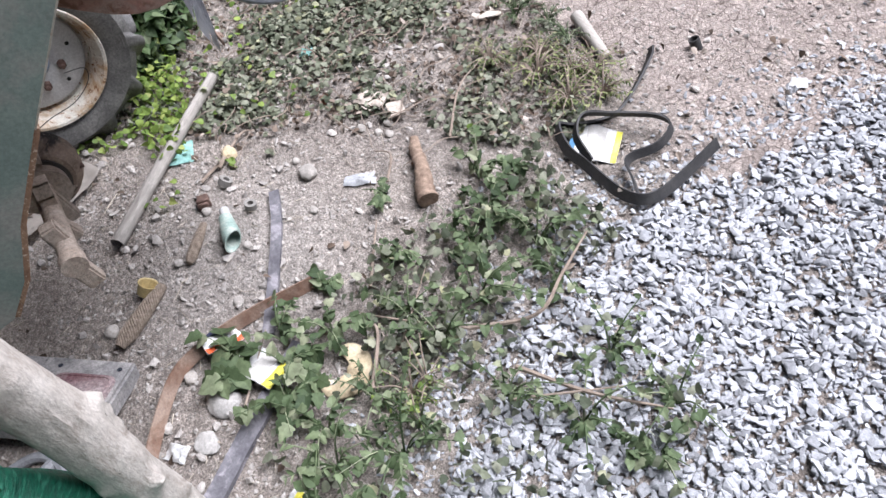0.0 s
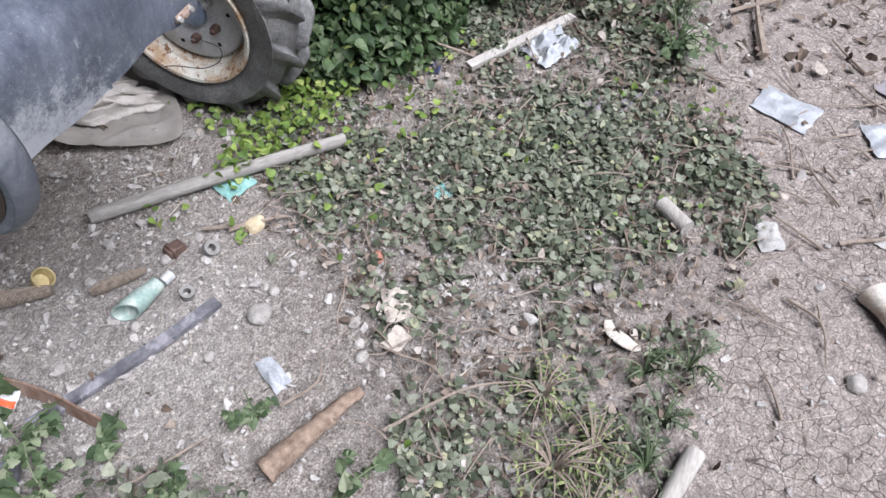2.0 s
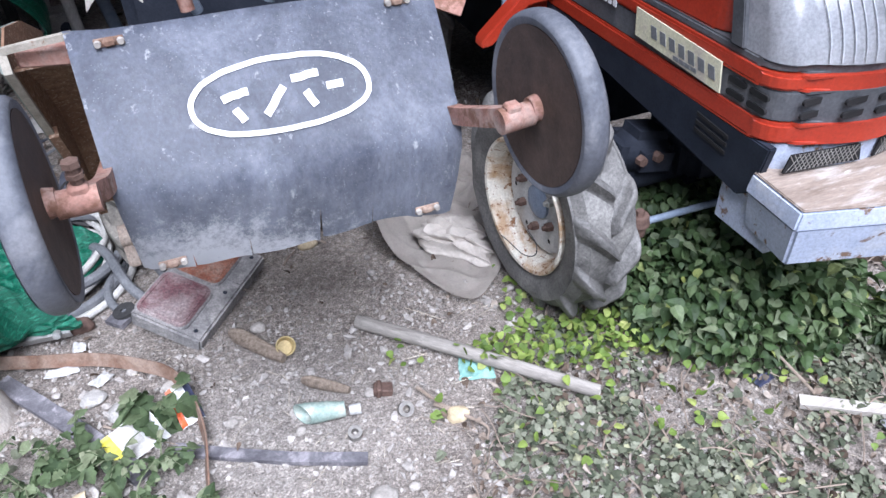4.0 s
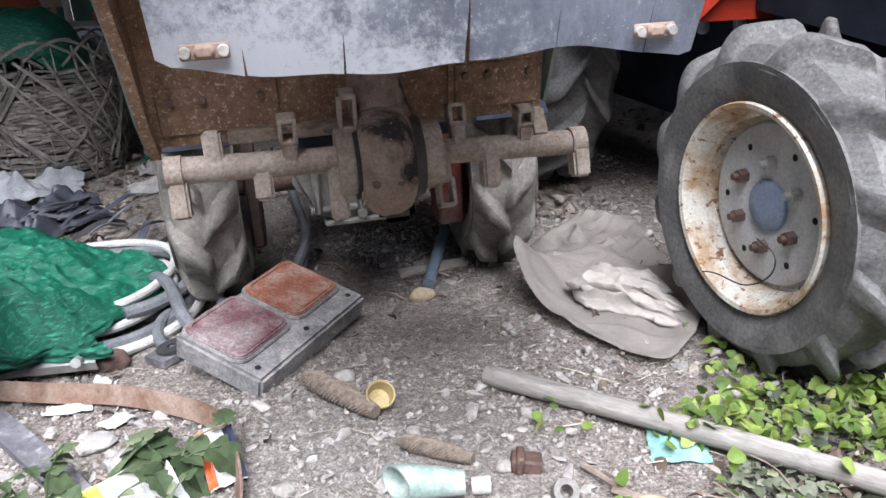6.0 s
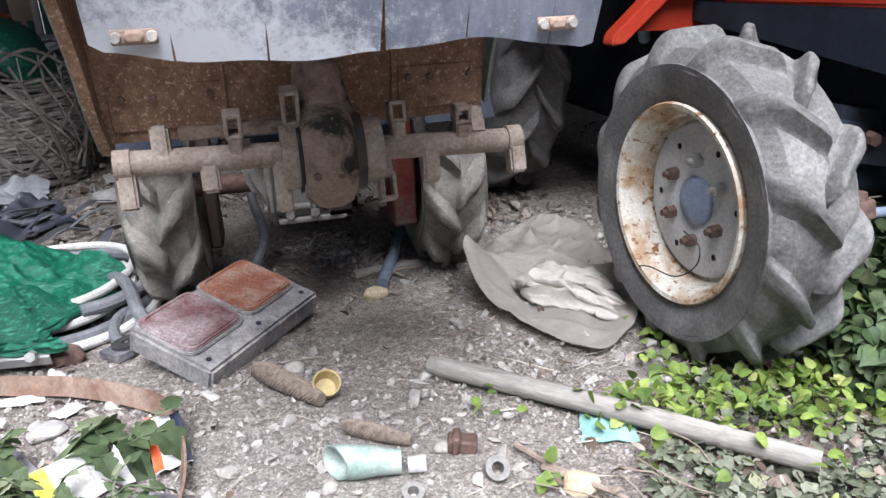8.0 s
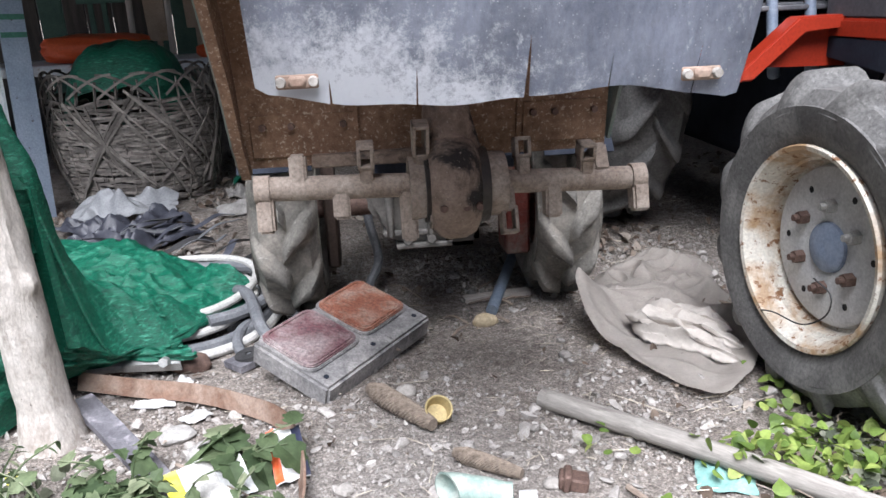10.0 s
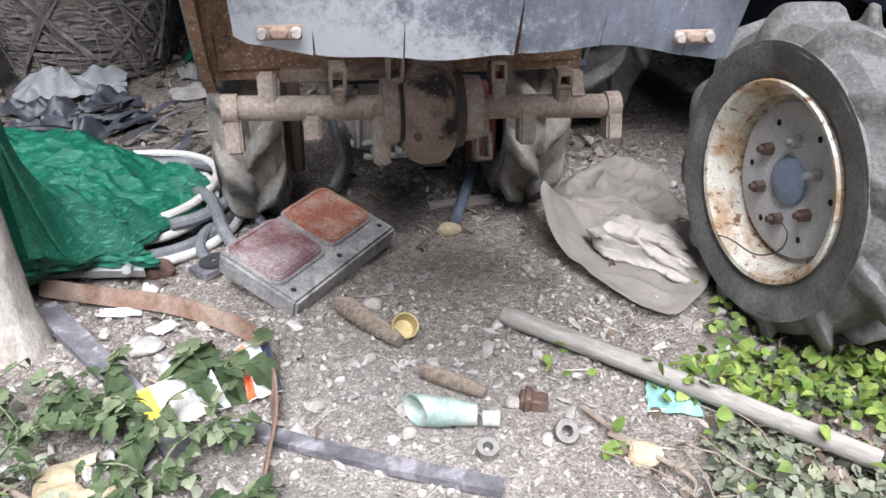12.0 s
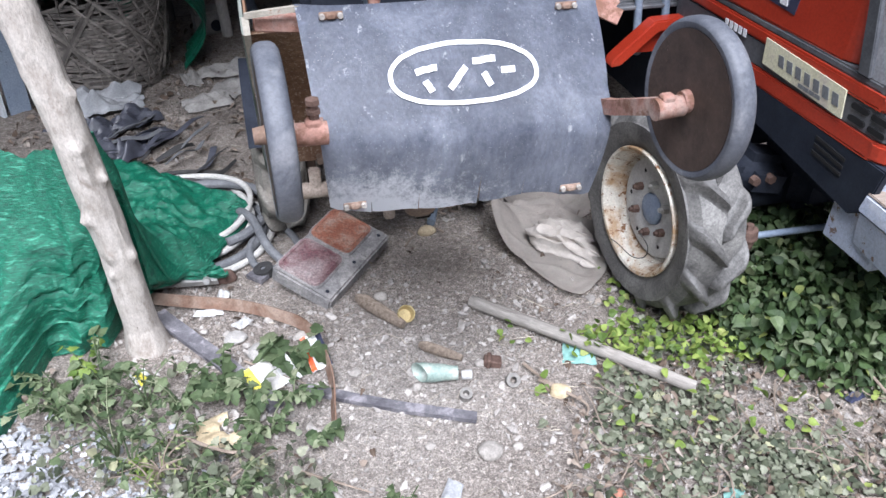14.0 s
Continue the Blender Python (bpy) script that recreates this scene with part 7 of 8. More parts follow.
# ---- bamboo, slats, strap ----
def bamboo():
    a, b = Vector((1.575, 0.200, 0.024)), Vector((2.012, -0.257, 0.030))
    bm = bmesh.new()
    n, steps, rings = 18, 60, []
    for i in range(steps + 1):
        k = i / steps
        q = a + (b - a) * k + Vector((0, 0, 0.004 * math.sin(3 * k)))
        d = min(abs(k - p) for p in (0.03, 0.30, 0.56, 0.80))
        r = 0.0185 - 0.002 * k + 0.0016 * math.exp(-(d / 0.006) ** 2) - 0.0012 * math.exp(-((d - 0.014) / 0.005) ** 2)
        s = (b - a).normalized().cross(Vector((0, 0, 1)))
        rings.append([bm.verts.new(q + (s * math.cos(t) + Vector((0, 0, 1)) * math.sin(t)) * r) for t in (2 * math.pi * j / n for j in range(n))])
    for p, q in zip(rings, rings[1:]):
        for j in range(n):
            bm.faces.new((p[j], p[(j + 1) % n], q[(j + 1) % n], q[j]))
    d = (b - a).normalized()
    for end, sg in ((rings[0], 1), (rings[-1], -1)):
        c = sum((v.co for v in end), Vector()) / n
        ins = [bm.verts.new(c + (v.co - c) * 0.78) for v in end]
        deep = [bm.verts.new(v.co + d * sg * 0.02) for v in ins]
        for j in range(n):
            bm.faces.new((end[j], end[(j + 1) % n], ins[(j + 1) % n], ins[j]))
            bm.faces.new((ins[j], ins[(j + 1) % n], deep[(j + 1) % n], deep[j]))
        bm.faces.new(deep)
    solo("bamboo_pole", bm, M_BAMBOO, "short dry grey bamboo pole lying on the soil", "bamboo")


bamboo()


def slat(name, pts, w, h, material, label, category="strip", twist=0.0):
    bm = bmesh.new()
    q = spline([gz(x, y, h / 2 + 0.004 + (0 if len(r) == 0 else r[0])) for x, y, *r in pts], 5)
    sweep(bm, q, 1.0, flat=(w, h), twist=twist)
    es = [e for e in bm.edges if len(e.link_faces) == 2 and e.calc_face_angle(0) > 1]
    bmesh.ops.bevel(bm, geom=es, offset=min(w, h) * 0.2, segments=1, affect='EDGES')
    for v in bm.verts:
        v.co += Vector((noise.noise(v.co * 60), noise.noise(v.co * 60 + Vector((5, 0, 0))), 0)) * 0.0015
    return solo(name, bm, material, label, category)


slat("wood_strip", [(1.475, -0.201), (1.388, -0.169), (1.312, -0.130), (1.166, -0.044), (1.09, 0.0)], 0.027, 0.012, M_SLAT, "weathered grey-violet wooden slat lying on the soil")
slat("wood_strip", [(0.73, 0.345, 0.02), (0.83, 0.225), (0.93, 0.085), (1.02, -0.05)], 0.042, 0.014, M_SLAT, "weathered dark grey wooden slat under the weeds")
slat("wood_strip", [(0.98, 0.50), (1.02, 0.46)], 0.035, 0.014, M_SLAT, "short stub of grey rubber strip")
slat("white_batten", [(2.40, -0.455, 0.012), (2.55, -0.555, 0.014), (2.72, -0.67, 0.012)], 0.03, 0.014, M_WOOD, "pale grooved batten lying among weeds")
slat("tan_splinter", [(1.51, 0.73), (1.68, 0.75)], 0.03, 0.01, M_WOOD, "pale wooden splinter under the tiller")


def strap():
    bm = bmesh.new()
    q = spline([gz(0.70, 0.425, 0.03), gz(0.82, 0.385, 0.028), gz(0.94, 0.338, 0.026), gz(1.04, 0.272, 0.026), gz(1.115, 0.20, 0.028), gz(1.148, 0.10, 0.024), gz(1.158, 0.0, 0.02), gz(1.15, -0.10, 0.018), gz(1.145, -0.15, 0.016)], 6)
    sweep(bm, q, 1.0, flat=(0.004, 0.036), twist=0.3)
    solo("iron_strap", bm, M_STRAP, "bent rusty iron strap standing on edge", "strap")


strap()


# ---- rubber strap with the packet ----
bm = bmesh.new()
sweep(bm, spline([gz(1.215, -1.262, .035), gz(1.185, -1.22, .02), gz(1.10, -1.04, .015), gz(1.13, -0.935, .02), gz(1.165, -0.895, .02), gz(1.075, -0.852, .025), gz(1.01, -0.856, .02), gz(0.90, -0.856, .02), gz(0.833, -0.866, .03), gz(0.812, -0.91, .03), gz(0.822, -1.0, .035), gz(0.842, -1.125, .04)], 7), 1.0, flat=(0.006, 0.028), twist=0.5)
solo("rubber_strap", bm, M_BLACKSTRAP, "black rubber strap thrown in a loop on the soil", "strap", "rubber straps")
bm = bmesh.new()
sweep(bm, spline([gz(0.838, -0.872, .035), gz(0.885, -0.90, .03), gz(0.945, -0.935, .03), gz(0.93, -1.02, .035), gz(0.955, -1.085, .04), gz(1.0, -1.075, .05), gz(1.07, -1.0, .055), gz(1.125, -0.945, .05), gz(1.085, -0.89, .04), gz(1.0, -0.865, .03)], 7), 1.0, flat=(0.005, 0.024), twist=0.4)
solo("rubber_strap", bm, M_BLACKSTRAP, "black rubber strap thrown in a loop on the soil", "strap", "rubber straps")


def packet(x, y, w, d, yaw, bands, label, h=0.012, lift=0.0):
    """A creased printed sachet; bands (from, to, material, name) run across it, lift raises its far end."""
    ca, sa = math.cos(radians(yaw)), math.sin(radians(yaw))

    def at(u, v, up=0.0):
        a, b = (u - 0.5) * w, (v - 0.5) * d * (1 + 0.06 * math.sin(u * 5 + x * 40))
        q = gz(x + a * ca - b * sa, y + a * sa + b * ca)
        z = 0.005 + lift * v + h * max(0.0, 0.5 + 0.9 * noise.noise(Vector((u * 2.6, v * 2.6, x * 31))) + 0.25 * noise.noise(Vector((u * 7, v * 7, x * 17))))
        return q + Vector((0, 0, z + up))
    bm = bmesh.new()
    sheet(bm, at, 18, 18, 0.0012)
    t = solo("packet", bm, M_PACKET, label, "packet")
    for lo, hi, mt, nm in bands:
        bm = bmesh.new()
        sheet(bm, lambda u, v: at(lo + (hi - lo) * u, 0.01 + 0.98 * v, 0.0014), 5, 18, 0.0006)
        part(nm, bm, mt, t)


packet(1.055, -0.925, 0.125, 0.115, 38, ((0.0, 0.12, M_YELLOW, "yellow_edge"), (0.88, 1.0, M_BLUE, "blue_edge"), (0.3, 0.7, M_PRINT, "printed_patch")), "white packet with blue and yellow edges under the strap")
packet(1.015, 0.048, 0.12, 0.085, 28, ((0.0, 0.2, M_YELLOW, "yellow_edge"), (0.3, 0.62, M_PRINT, "printed_patch")), "white and yellow torn packet among leaves", 0.014, 0.03)
packet(1.132, 0.092, 0.055, 0.085, 14, ((0.72, 1.0, M_NAVY, "blue_edge"), (0.0, 0.25, M_ORANGE, "orange_edge")), "small white and blue sachet leaning on the strap", 0.014, 0.045)
packet(0.70, 0.12, 0.04, 0.05, 30, ((0.2, 0.7, M_YELLOW, "yellow_band"),), "orange and yellow wrapper in the weeds", 0.02)


# ---- small things on the soil ----
def lump(name, x, y, s, material, label, category, flat=0.6, seed=1, group="", sink=0.25):
    bm = bmesh.new()
    bmesh.ops.create_icosphere(bm, subdivisions=3, radius=0.5)
    for v in bm.verts:
        k = 1 + 0.22 * noise.fractal(v.co * 2.2 + Vector((seed * 3.1, 0, 0)), 0.8, 2, 4)
        v.co = Vector((v.co.x * s[0] * k, v.co.y * s[1] * k, v.co.z * s[0] * flat * k))
    bmesh.ops.translate(bm, verts=bm.verts, vec=gz(x, y, s[0] * flat * (0.5 - sink)))
    return solo(name, bm, material, label, category, group)


for i, (x, y, s, tone) in enumerate(((1.478, -0.304, 0.055, 0), (1.70, -0.165, 0.05, 1), (1.545, -0.30, 0.025, 0), (1.535, -0.03, 0.03, 0), (1.36, -0.07, 0.025, 0), (1.335, 0.30, 0.04, 0), (1.22, 0.02, 0.03, 0), (1.35, -0.255, 0.026, 0),
                                       (1.53, -0.50, 0.03, 0), (1.49, -0.53, 0.026, 0), (1.46, -0.55, 0.03, 0), (1.50, -0.57, 0.03, 0), (1.74, -1.5, 0.045, 0), (1.1, 0.19, 0.035, 0), (1.54, 0.60, 0.055, 1), (1.31, -0.14, 0.022, 0), (1.02, 0.28, 0.03, 0), (1.66, -0.5, 0.035, 0))):
    lump("stone", x, y, (s, s * 0.85), M_SHELL if tone else M_STONE, "rounded grey-white stone on the soil" if not tone else "rough pale-yellow stone on the soil", "stone", 0.6, i + 2, "stones on the soil")
lump("broken_stone", 1.00, 0.15, (0.09, 0.07), M_CONCRETE, "rough grey broken lump of mortar", "stone", 0.4, 40)
lump("broken_stone", 0.93, 0.22, (0.06, 0.05), M_CONCRETE, "rough grey broken lump of mortar", "stone", 0.4, 41)
lump("brick_piece", 1.708, -0.478, (0.04, 0.03), surface("brick_red", (0.3, 0.12, 0.08), (0.42, 0.2, 0.14), 40, 0.9, bump=0.4), "small broken piece of red brick", "brick", 0.5, 44)


def cob(x1, y1, x2, y2, r, label):
    bm = bmesh.new()
    a, b = gz(x1, y1, r), gz(x2, y2, r)
    d = (b - a)
    s = d.normalized().cross(Vector((0, 0, 1)))
    rows, n = 46, 26
    rings = []
    for i in range(rows + 1):
        k = i / rows
        rr = r * (0.55 + 0.45 * min(1, 6 * k)) * (1 - 0.45 * k ** 3)
        rings.append([bm.verts.new(a + d * k + (s * math.cos(t) + Vector((0, 0, 1)) * math.sin(t)) * rr * (1 + 0.13 * ((i + j) % 2))) for j, t in ((j, 2 * math.pi * j / n) for j in range(n))])
    for p, q in zip(rings, rings[1:]):
        for j in range(n):
            bm.faces.new((p[j], p[(j + 1) % n], q[(j + 1) % n], q[j]))
    bm.faces.new(rings[0][::-1])
    bm.faces.new(rings[-1])
    solo("corn_cob", bm, M_COB, label, "corn cob", "corn cobs", smooth=False)


cob(1.268, 0.295, 1.372, 0.150, 0.0185, "bare dark corn cob lying on the soil")
cob(1.398, 0.072, 1.492, -0.008, 0.013, "bare brown corn cob half sunk in soil")

bm = bmesh.new()
m = Matrix.Translation(gz(1.384, 0.186, 0.02)) @ pose(0, 0, 0, 0, -50, -80)
lathe(bm, [(-0.014, 0.02), (0.014, 0.023), (0.016, 0.025), (0.018, 0.024), (0.016, 0.0215), (-0.010, 0.018), (-0.010, 0.001), (-0.014, 0.001)], 28, m, close=False)
solo("bottle_cap", bm, M_CAP, "yellowed plastic cap lying open on the soil", "cap")

# grey-green pipe reducer
def bent_pipe(bm, pts, ro, wall, n=28):
    """A hollow tapering pipe along pts; ro: outer radius at 0..1."""
    outer, inner = [], []
    last = len(pts) - 1
    for i, q in enumerate(pts):
        t = (pts[min(i + 1, last)] - pts[max(i - 1, 0)]).normalized()
        s = t.cross(Vector((0, 0, 1))).normalized()
        u = s.cross(t)
        for lst, r in ((outer, ro(i / last)), (inner, ro(i / last) - wall)):
            lst.append([bm.verts.new(q + (s * math.cos(a) + u * math.sin(a)) * r) for a in (2 * math.pi * k / n for k in range(n))])
    loop = outer + inner[::-1] + [outer[0]]
    for a, b in zip(loop, loop[1:]):
        for k in range(n):
            bm.faces.new((a[k], a[(k + 1) % n], b[(k + 1) % n], b[k]))


bm = bmesh.new()
bent_pipe(bm, [gz(1.372 + 0.0094 * k, -0.045 - 0.0015 * k, 0.027 - 0.0006 * k) for k in range(11)], lambda k: 0.0265 - 0.0085 * min(1, max(0, k - 0.22) * 1.5), 0.0032)
for v in bm.verts:      # the wide mouth is cut off aslant
    v.co.x -= 0.75 * (v.co.y + 0.046) * max(0.0, 1 - (v.co.x - 1.372) / 0.06)
solo("pipe_reducer", bm, M_PVC, "grey-green plastic pipe reducer lying on the soil", "pipe fitting")
bm = bmesh.new()
m = Matrix.Translation(gz(1.489, -0.066, 0.014)) @ pose(0, 0, 0, 0, 0, -10)
lathe(bm, [(-0.014, 0.012), (0.012, 0.013), (0.012, 0.010), (-0.014, 0.009)], 16, m)
solo("plastic_sleeve", bm, M_PAPER, "small white plastic sleeve beside the reducer", "sleeve")
for x, y, r, tilt, lab, mt in ((1.594, -0.112, 0.018, -48, "grey plastic bush standing in the soil", M_ALLOY), (1.468, -0.131, 0.016, -75, "grey washer lying in the soil", M_ALLOY)):
    bm = bmesh.new()
    m = Matrix.Translation(gz(x, y, 0.013)) @ pose(0, 0, 0, 0, tilt, -90)
    lathe(bm, [(-0.009, r), (0.009, r), (0.009, r * 0.5), (-0.009, r * 0.5)], 24, m)
    solo("washer", bm, mt, lab, "washer")
bm = bmesh.new()
m = Matrix.Translation(gz(1.165, -1.382, 0.014)) @ pose(0, 0, 0, 0, -65, 30)
lathe(bm, [(-0.018, 0.0145), (0.018, 0.0155), (0.018, 0.012), (-0.018, 0.011)], 20, m)
solo("pipe_stub", bm, M_BLACKSTRAP, "short black pipe stub sticking out of the mud", "pipe")
bm = bmesh.new()
box(bm, (0.045, 0.03, 0.022), Matrix.Translation(gz(1.565, -0.035, 0.012)) @ pose(0, 0, 0, 0, 8, -15), 0.003)
box(bm, (0.012, 0.034, 0.03), Matrix.Translation(gz(1.555, -0.035, 0.016)) @ pose(0, 0, 0, 0, 8, -15), 0.003)
solo("scrap_iron", bm, M_BOLT, "small rusty hinge lying on the soil", "hinge")
crumple("teal_scrap", 1.795, -0.055, 0.085, 0.07, 0.012, -20, M_TEAL, "faded teal cloth scrap beside the bamboo", "cloth", 3, 14)

bm = bmesh.new()
lathe(bm, [(-0.02, 0.014), (0.02, 0.016), (0.024, 0.019), (0.026, 0.012), (0.02, 0.008), (-0.02, 0.007)], 14, Matrix.Translation(gz(1.462, -1.696, 0.012)) @ pose(0, 0, 0, 0, -70, 40))
solo("rusty_stub", bm, M_STRAP, "rusty brown pipe stub sticking out of the mud", "pipe")
r5 = random.Random(12)
for k in range(26):
    lump("mud_clod", r5.gauss(1.43, 0.03), r5.gauss(-1.69, 0.022), (r5.uniform(0.008, 0.018),) * 2, M_HORN, "dark brown crumb of dug-up mud", "clod", 0.7, 60 + k, "mud clods")
for x, y, w, d in ((1.528, -1.676, 0.05, 0.04), (1.501, -1.583, 0.045, 0.03), (0.88, -1.458, 0.045, 0.035)):
    crumple("plastic_scrap", x, y, w, d, 0.006, 30, M_PAPER, "small dirty white plastic chip on the mud", "plastic", int(x * 90), 8)

# root, bone, husk, sticks
bm = bmesh.new()
sweep(bm, spline([gz(1.165, -0.492, 0.026), gz(1.21, -0.51, 0.029), gz(1.30, -0.55, 0.026), gz(1.388, -0.582, 0.02)], 8), lambda k: (0.025 - 0.012 * k) * (1 + 0.06 * math.sin(k * 30)), 16)
for v in bm.verts:
    for f, amp in ((16, 0.010), (55, 0.005)):
        v.co += Vector((noise.noise(v.co * f), noise.noise(v.co * f + Vector((9, 0, 0))), noise.noise(v.co * f + Vector((0, 9, 0))))) * amp
solo("dry_root", bm, M_HORN, "thick tan-brown dry root stump lying in the creeper", "root")
bm = bmesh.new()
sweep(bm, spline([gz(1.965, -1.518, 0.025), gz(1.90, -1.56, 0.027), gz(1.83, -1.60, 0.022), gz(1.76, -1.632, 0.02)], 7), lambda k: 0.026 - 0.012 * k + 0.008 * math.exp(-(k / 0.1) ** 2), 14)
solo("white_stick", bm, M_BONE, "smooth bleached white stick lying on cracked mud", "stick")
bm = bmesh.new()
sweep(bm, spline([gz(1.475, -1.218, 0.026), gz(1.38, -1.19, 0.022), gz(1.275, -1.16, 0.018)], 7), lambda k: 0.02 - 0.004 * k, 12)
solo("brown_stick", bm, M_WOOD, "short grey-brown stick lying at the creeper's edge", "stick")
bm = bmesh.new()
sweep(bm, spline([gz(2.08, -1.05, 0.02), gz(2.02, -1.12, 0.02)], 5), 0.02, 12)
solo("brown_stick", bm, M_WOOD, "short grey-brown stick stub in the creeper", "stick")


def husk(x, y, R, r, a0, a1, z, material, label, tilt):
    bm = bmesh.new()

    def at(u, v):
        t, s = radians(a0 + (a1 - a0) * u), radians(200 * v - 100)
        k = math.sin(math.pi * min(0.97, max(0.03, u))) ** 0.5
        q = Vector(((R + 1.3 * r * k * math.sin(s)) * math.cos(t), (R + 1.3 * r * k * math.sin(s)) * math.sin(t), r * k * 0.35 * math.cos(s) + 0.004 * math.sin(t * 5)))
        return gz(x, y, z) + Matrix.Rotation(radians(tilt), 3, 'X') @ q
    sheet(bm, at, 24, 8, 0.004)
    return solo("dry_husk", bm, material, label, "husk")


husk(1.725, -1.06, 0.06, 0.009, 110, 200, 0.014, M_BONE, "curved pale dry husk lying in the creeper", 6)
husk(0.905, -0.09, 0.045, 0.019, 90, 330, 0.012, M_SHELL, "broken pale-yellow dry gourd shell in the weeds", -8)

# flat scraps
def plank(x1, y1, x2, y2, w, label):
    """A flat flaking board with ragged ends."""
    bm = bmesh.new()
    a, b = gz(x1, y1, 0.016), gz(x2, y2, 0.020)
    s2 = (b - a).cross(Vector((0, 0, 1))).normalized()

    def at(u, v):
        rag = 0.012 * noise.noise(Vector((v * 7, x1 * 9, u > 0.5))) if u in (0.0, 1.0) else 0.0
        return a + (b - a) * (u + rag * 6) + s2 * (v - 0.5) * w * (1 + 0.12 * noise.noise(Vector((u * 5, 3, x1)))) + Vector((0, 0, 0.003 * noise.noise(Vector((u * 8, v * 5, x1)))))
    sheet(bm, at, 16, 8, 0.007)
    solo("broken_board", bm, M_PLY, label, "board", "broken boards")


plank(1.63, -0.555, 1.555, -0.60, 0.066, "flaking pale plywood scrap under the creeper")
plank(1.54, -0.615, 1.485, -0.60, 0.045, "flaking pale plywood scrap under the creeper")
crumple("plastic_scrap", 2.535, -1.30, 0.16, 0.11, 0.02, 70, M_BAGW, "thin grey plastic film under dry sticks", "plastic", 60, 18)
crumple("plastic_scrap", 2.50, -1.56, 0.13, 0.11, 0.02, 20, M_BAGW, "thin grey plastic film under dry sticks", "plastic", 61, 18)
crumple("plastic_scrap", 2.57, -0.645, 0.15, 0.11, 0.05, -30, M_BAGW, "crumpled white plastic sheet over the batten", "plastic", 7, 30, 0.0012, 5.0)
crumple("plastic_scrap", 2.075, -1.30, 0.09, 0.06, 0.010, 20, M_CONCRETE, "dirty white scrap of plastic on the mud", "plastic", 8, 14)
crumple("plastic_scrap", 2.14, -1.57, 0.07, 0.06, 0.010, 60, M_CONCRETE, "dirty white scrap of plastic on the mud", "plastic", 9, 14)
crumple("plastic_scrap", 2.7, -1.6, 0.14, 0.11, 0.02, 40, M_CLOTH, "thin grey plastic film on the mud", "plastic", 10, 16)
crumple("plastic_scrap", 2.88, -1.72, 0.12, 0.1, 0.02, 10, M_BAGW, "thin grey plastic film on the mud", "plastic", 11, 16)
crumple("plastic_scrap", 1.36, -0.40, 0.08, 0.04, 0.014, 60, M_BAGW, "torn grey plastic film on the soil", "plastic", 12, 12)
crumple("plastic_scrap", 1.95, -0.545, 0.05, 0.05, 0.012, 60, M_TEAL, "teal and brown foil wrapper in the creeper", "wrapper", 13, 12)
crumple("grey_rag", 2.37, -0.83, 0.10, 0.07, 0.02, -40, M_CLOTH, "grey-purple rag among weeds", "rag", 14, 16)
crumple("grey_rag", 2.45, -0.93, 0.13, 0.045, 0.018, -40, M_CLOTH, "grey-purple rag among weeds", "rag", 15, 16)
crumple("blue_scrap", 2.305, -0.79, 0.035, 0.03, 0.012, 10, M_BLUE, "bright blue plastic scrap among weeds", "plastic", 16, 10)
crumple("blue_scrap", 2.385, -0.36, 0.05, 0.03, 0.02, 10, M_NAVY, "dark blue plastic card among vine leaves", "plastic", 17, 10)
crumple("plastic_bag", 0.41, 1.82, 0.36, 0.20, 0.10, 12, M_BAGW, "thin grey-white plastic carrier bag on the ground", "bag", 18, 60, 0.0012, 4.5)
for i, (x, y, w, d, yaw) in enumerate(((0.52, 1.62, 0.3, 0.14, 35), (0.36, 1.62, 0.26, 0.12, -20), (0.62, 1.42, 0.26, 0.1, 50), (0.45, 1.36, 0.22, 0.1, 10))):
    crumple("plastic_film", x, y, w, d, 0.07, yaw, M_BAGD, "torn dark plastic film strewn by the basket", "plastic", 20 + i, 26, 0.0012, 5.0, "dark plastic film")
r3 = random.Random(31)
for k in range(20):
    x, y, a = r3.uniform(0.42, 0.88), r3.uniform(1.08, 1.55), r3.gauss(0.5, 0.5)
    ln = r3.uniform(0.14, 0.34)
    bm = bmesh.new()
    z0 = r3.uniform(0.012, 0.05)
    pts = [gz(x + ln * (q - 0.5) * math.cos(a + 0.5 * q), y + ln * (q - 0.5) * math.sin(a + 0.5 * q), z0 + r3.uniform(0.0, 0.035) * (1 if 0 < q < 1 else 0.2)) for q in (0, 0.33, 0.66, 1)]
    sweep(bm, spline(pts, 6), lambda q: 0.6 + 0.4 * math.sin(3.1 * q), flat=(r3.uniform(0.012, 0.034), 0.002), twist=r3.gauss(0, 0.5))
    solo("plastic_ribbon", bm, (M_BAGD, M_BAGD, M_HOSEG, M_BLACKSTRAP)[k % 4], "torn dark grey plastic ribbon strewn by the basket", "plastic", "plastic ribbons")
for i, (x, y, w, d, yaw) in enumerate(((0.85, 1.75, 0.2, 0.13, 20), (0.95, 1.9, 0.2, 0.15, 60), (0.9, 2.1, 0.18, 0.12, 10), (0.78, 2.05, 0.08, 0.16, 15), (1.02, 2.15, 0.16, 0.1, -20))):
    crumple("rag_scrap", x, y, w, d, 0.05, yaw, M_CONCRETE, "pale grey torn sheet rubble behind the basket", "rubble", 30 + i, 16, 0.004, 3.0, "torn sheets")
for i, (x, y, w, d) in enumerate(((0.90, 0.42, 0.035, 0.03), (0.95, 0.28, 0.05, 0.035), (0.86, 0.35, 0.03, 0.08))):
    crumple("paper_scrap", x, y, w, d, 0.02, 40 * i, M_PAPER, "torn white paper scrap by the iron strap", "paper", 40 + i, 10, 0.001, 3.0, "paper scraps")
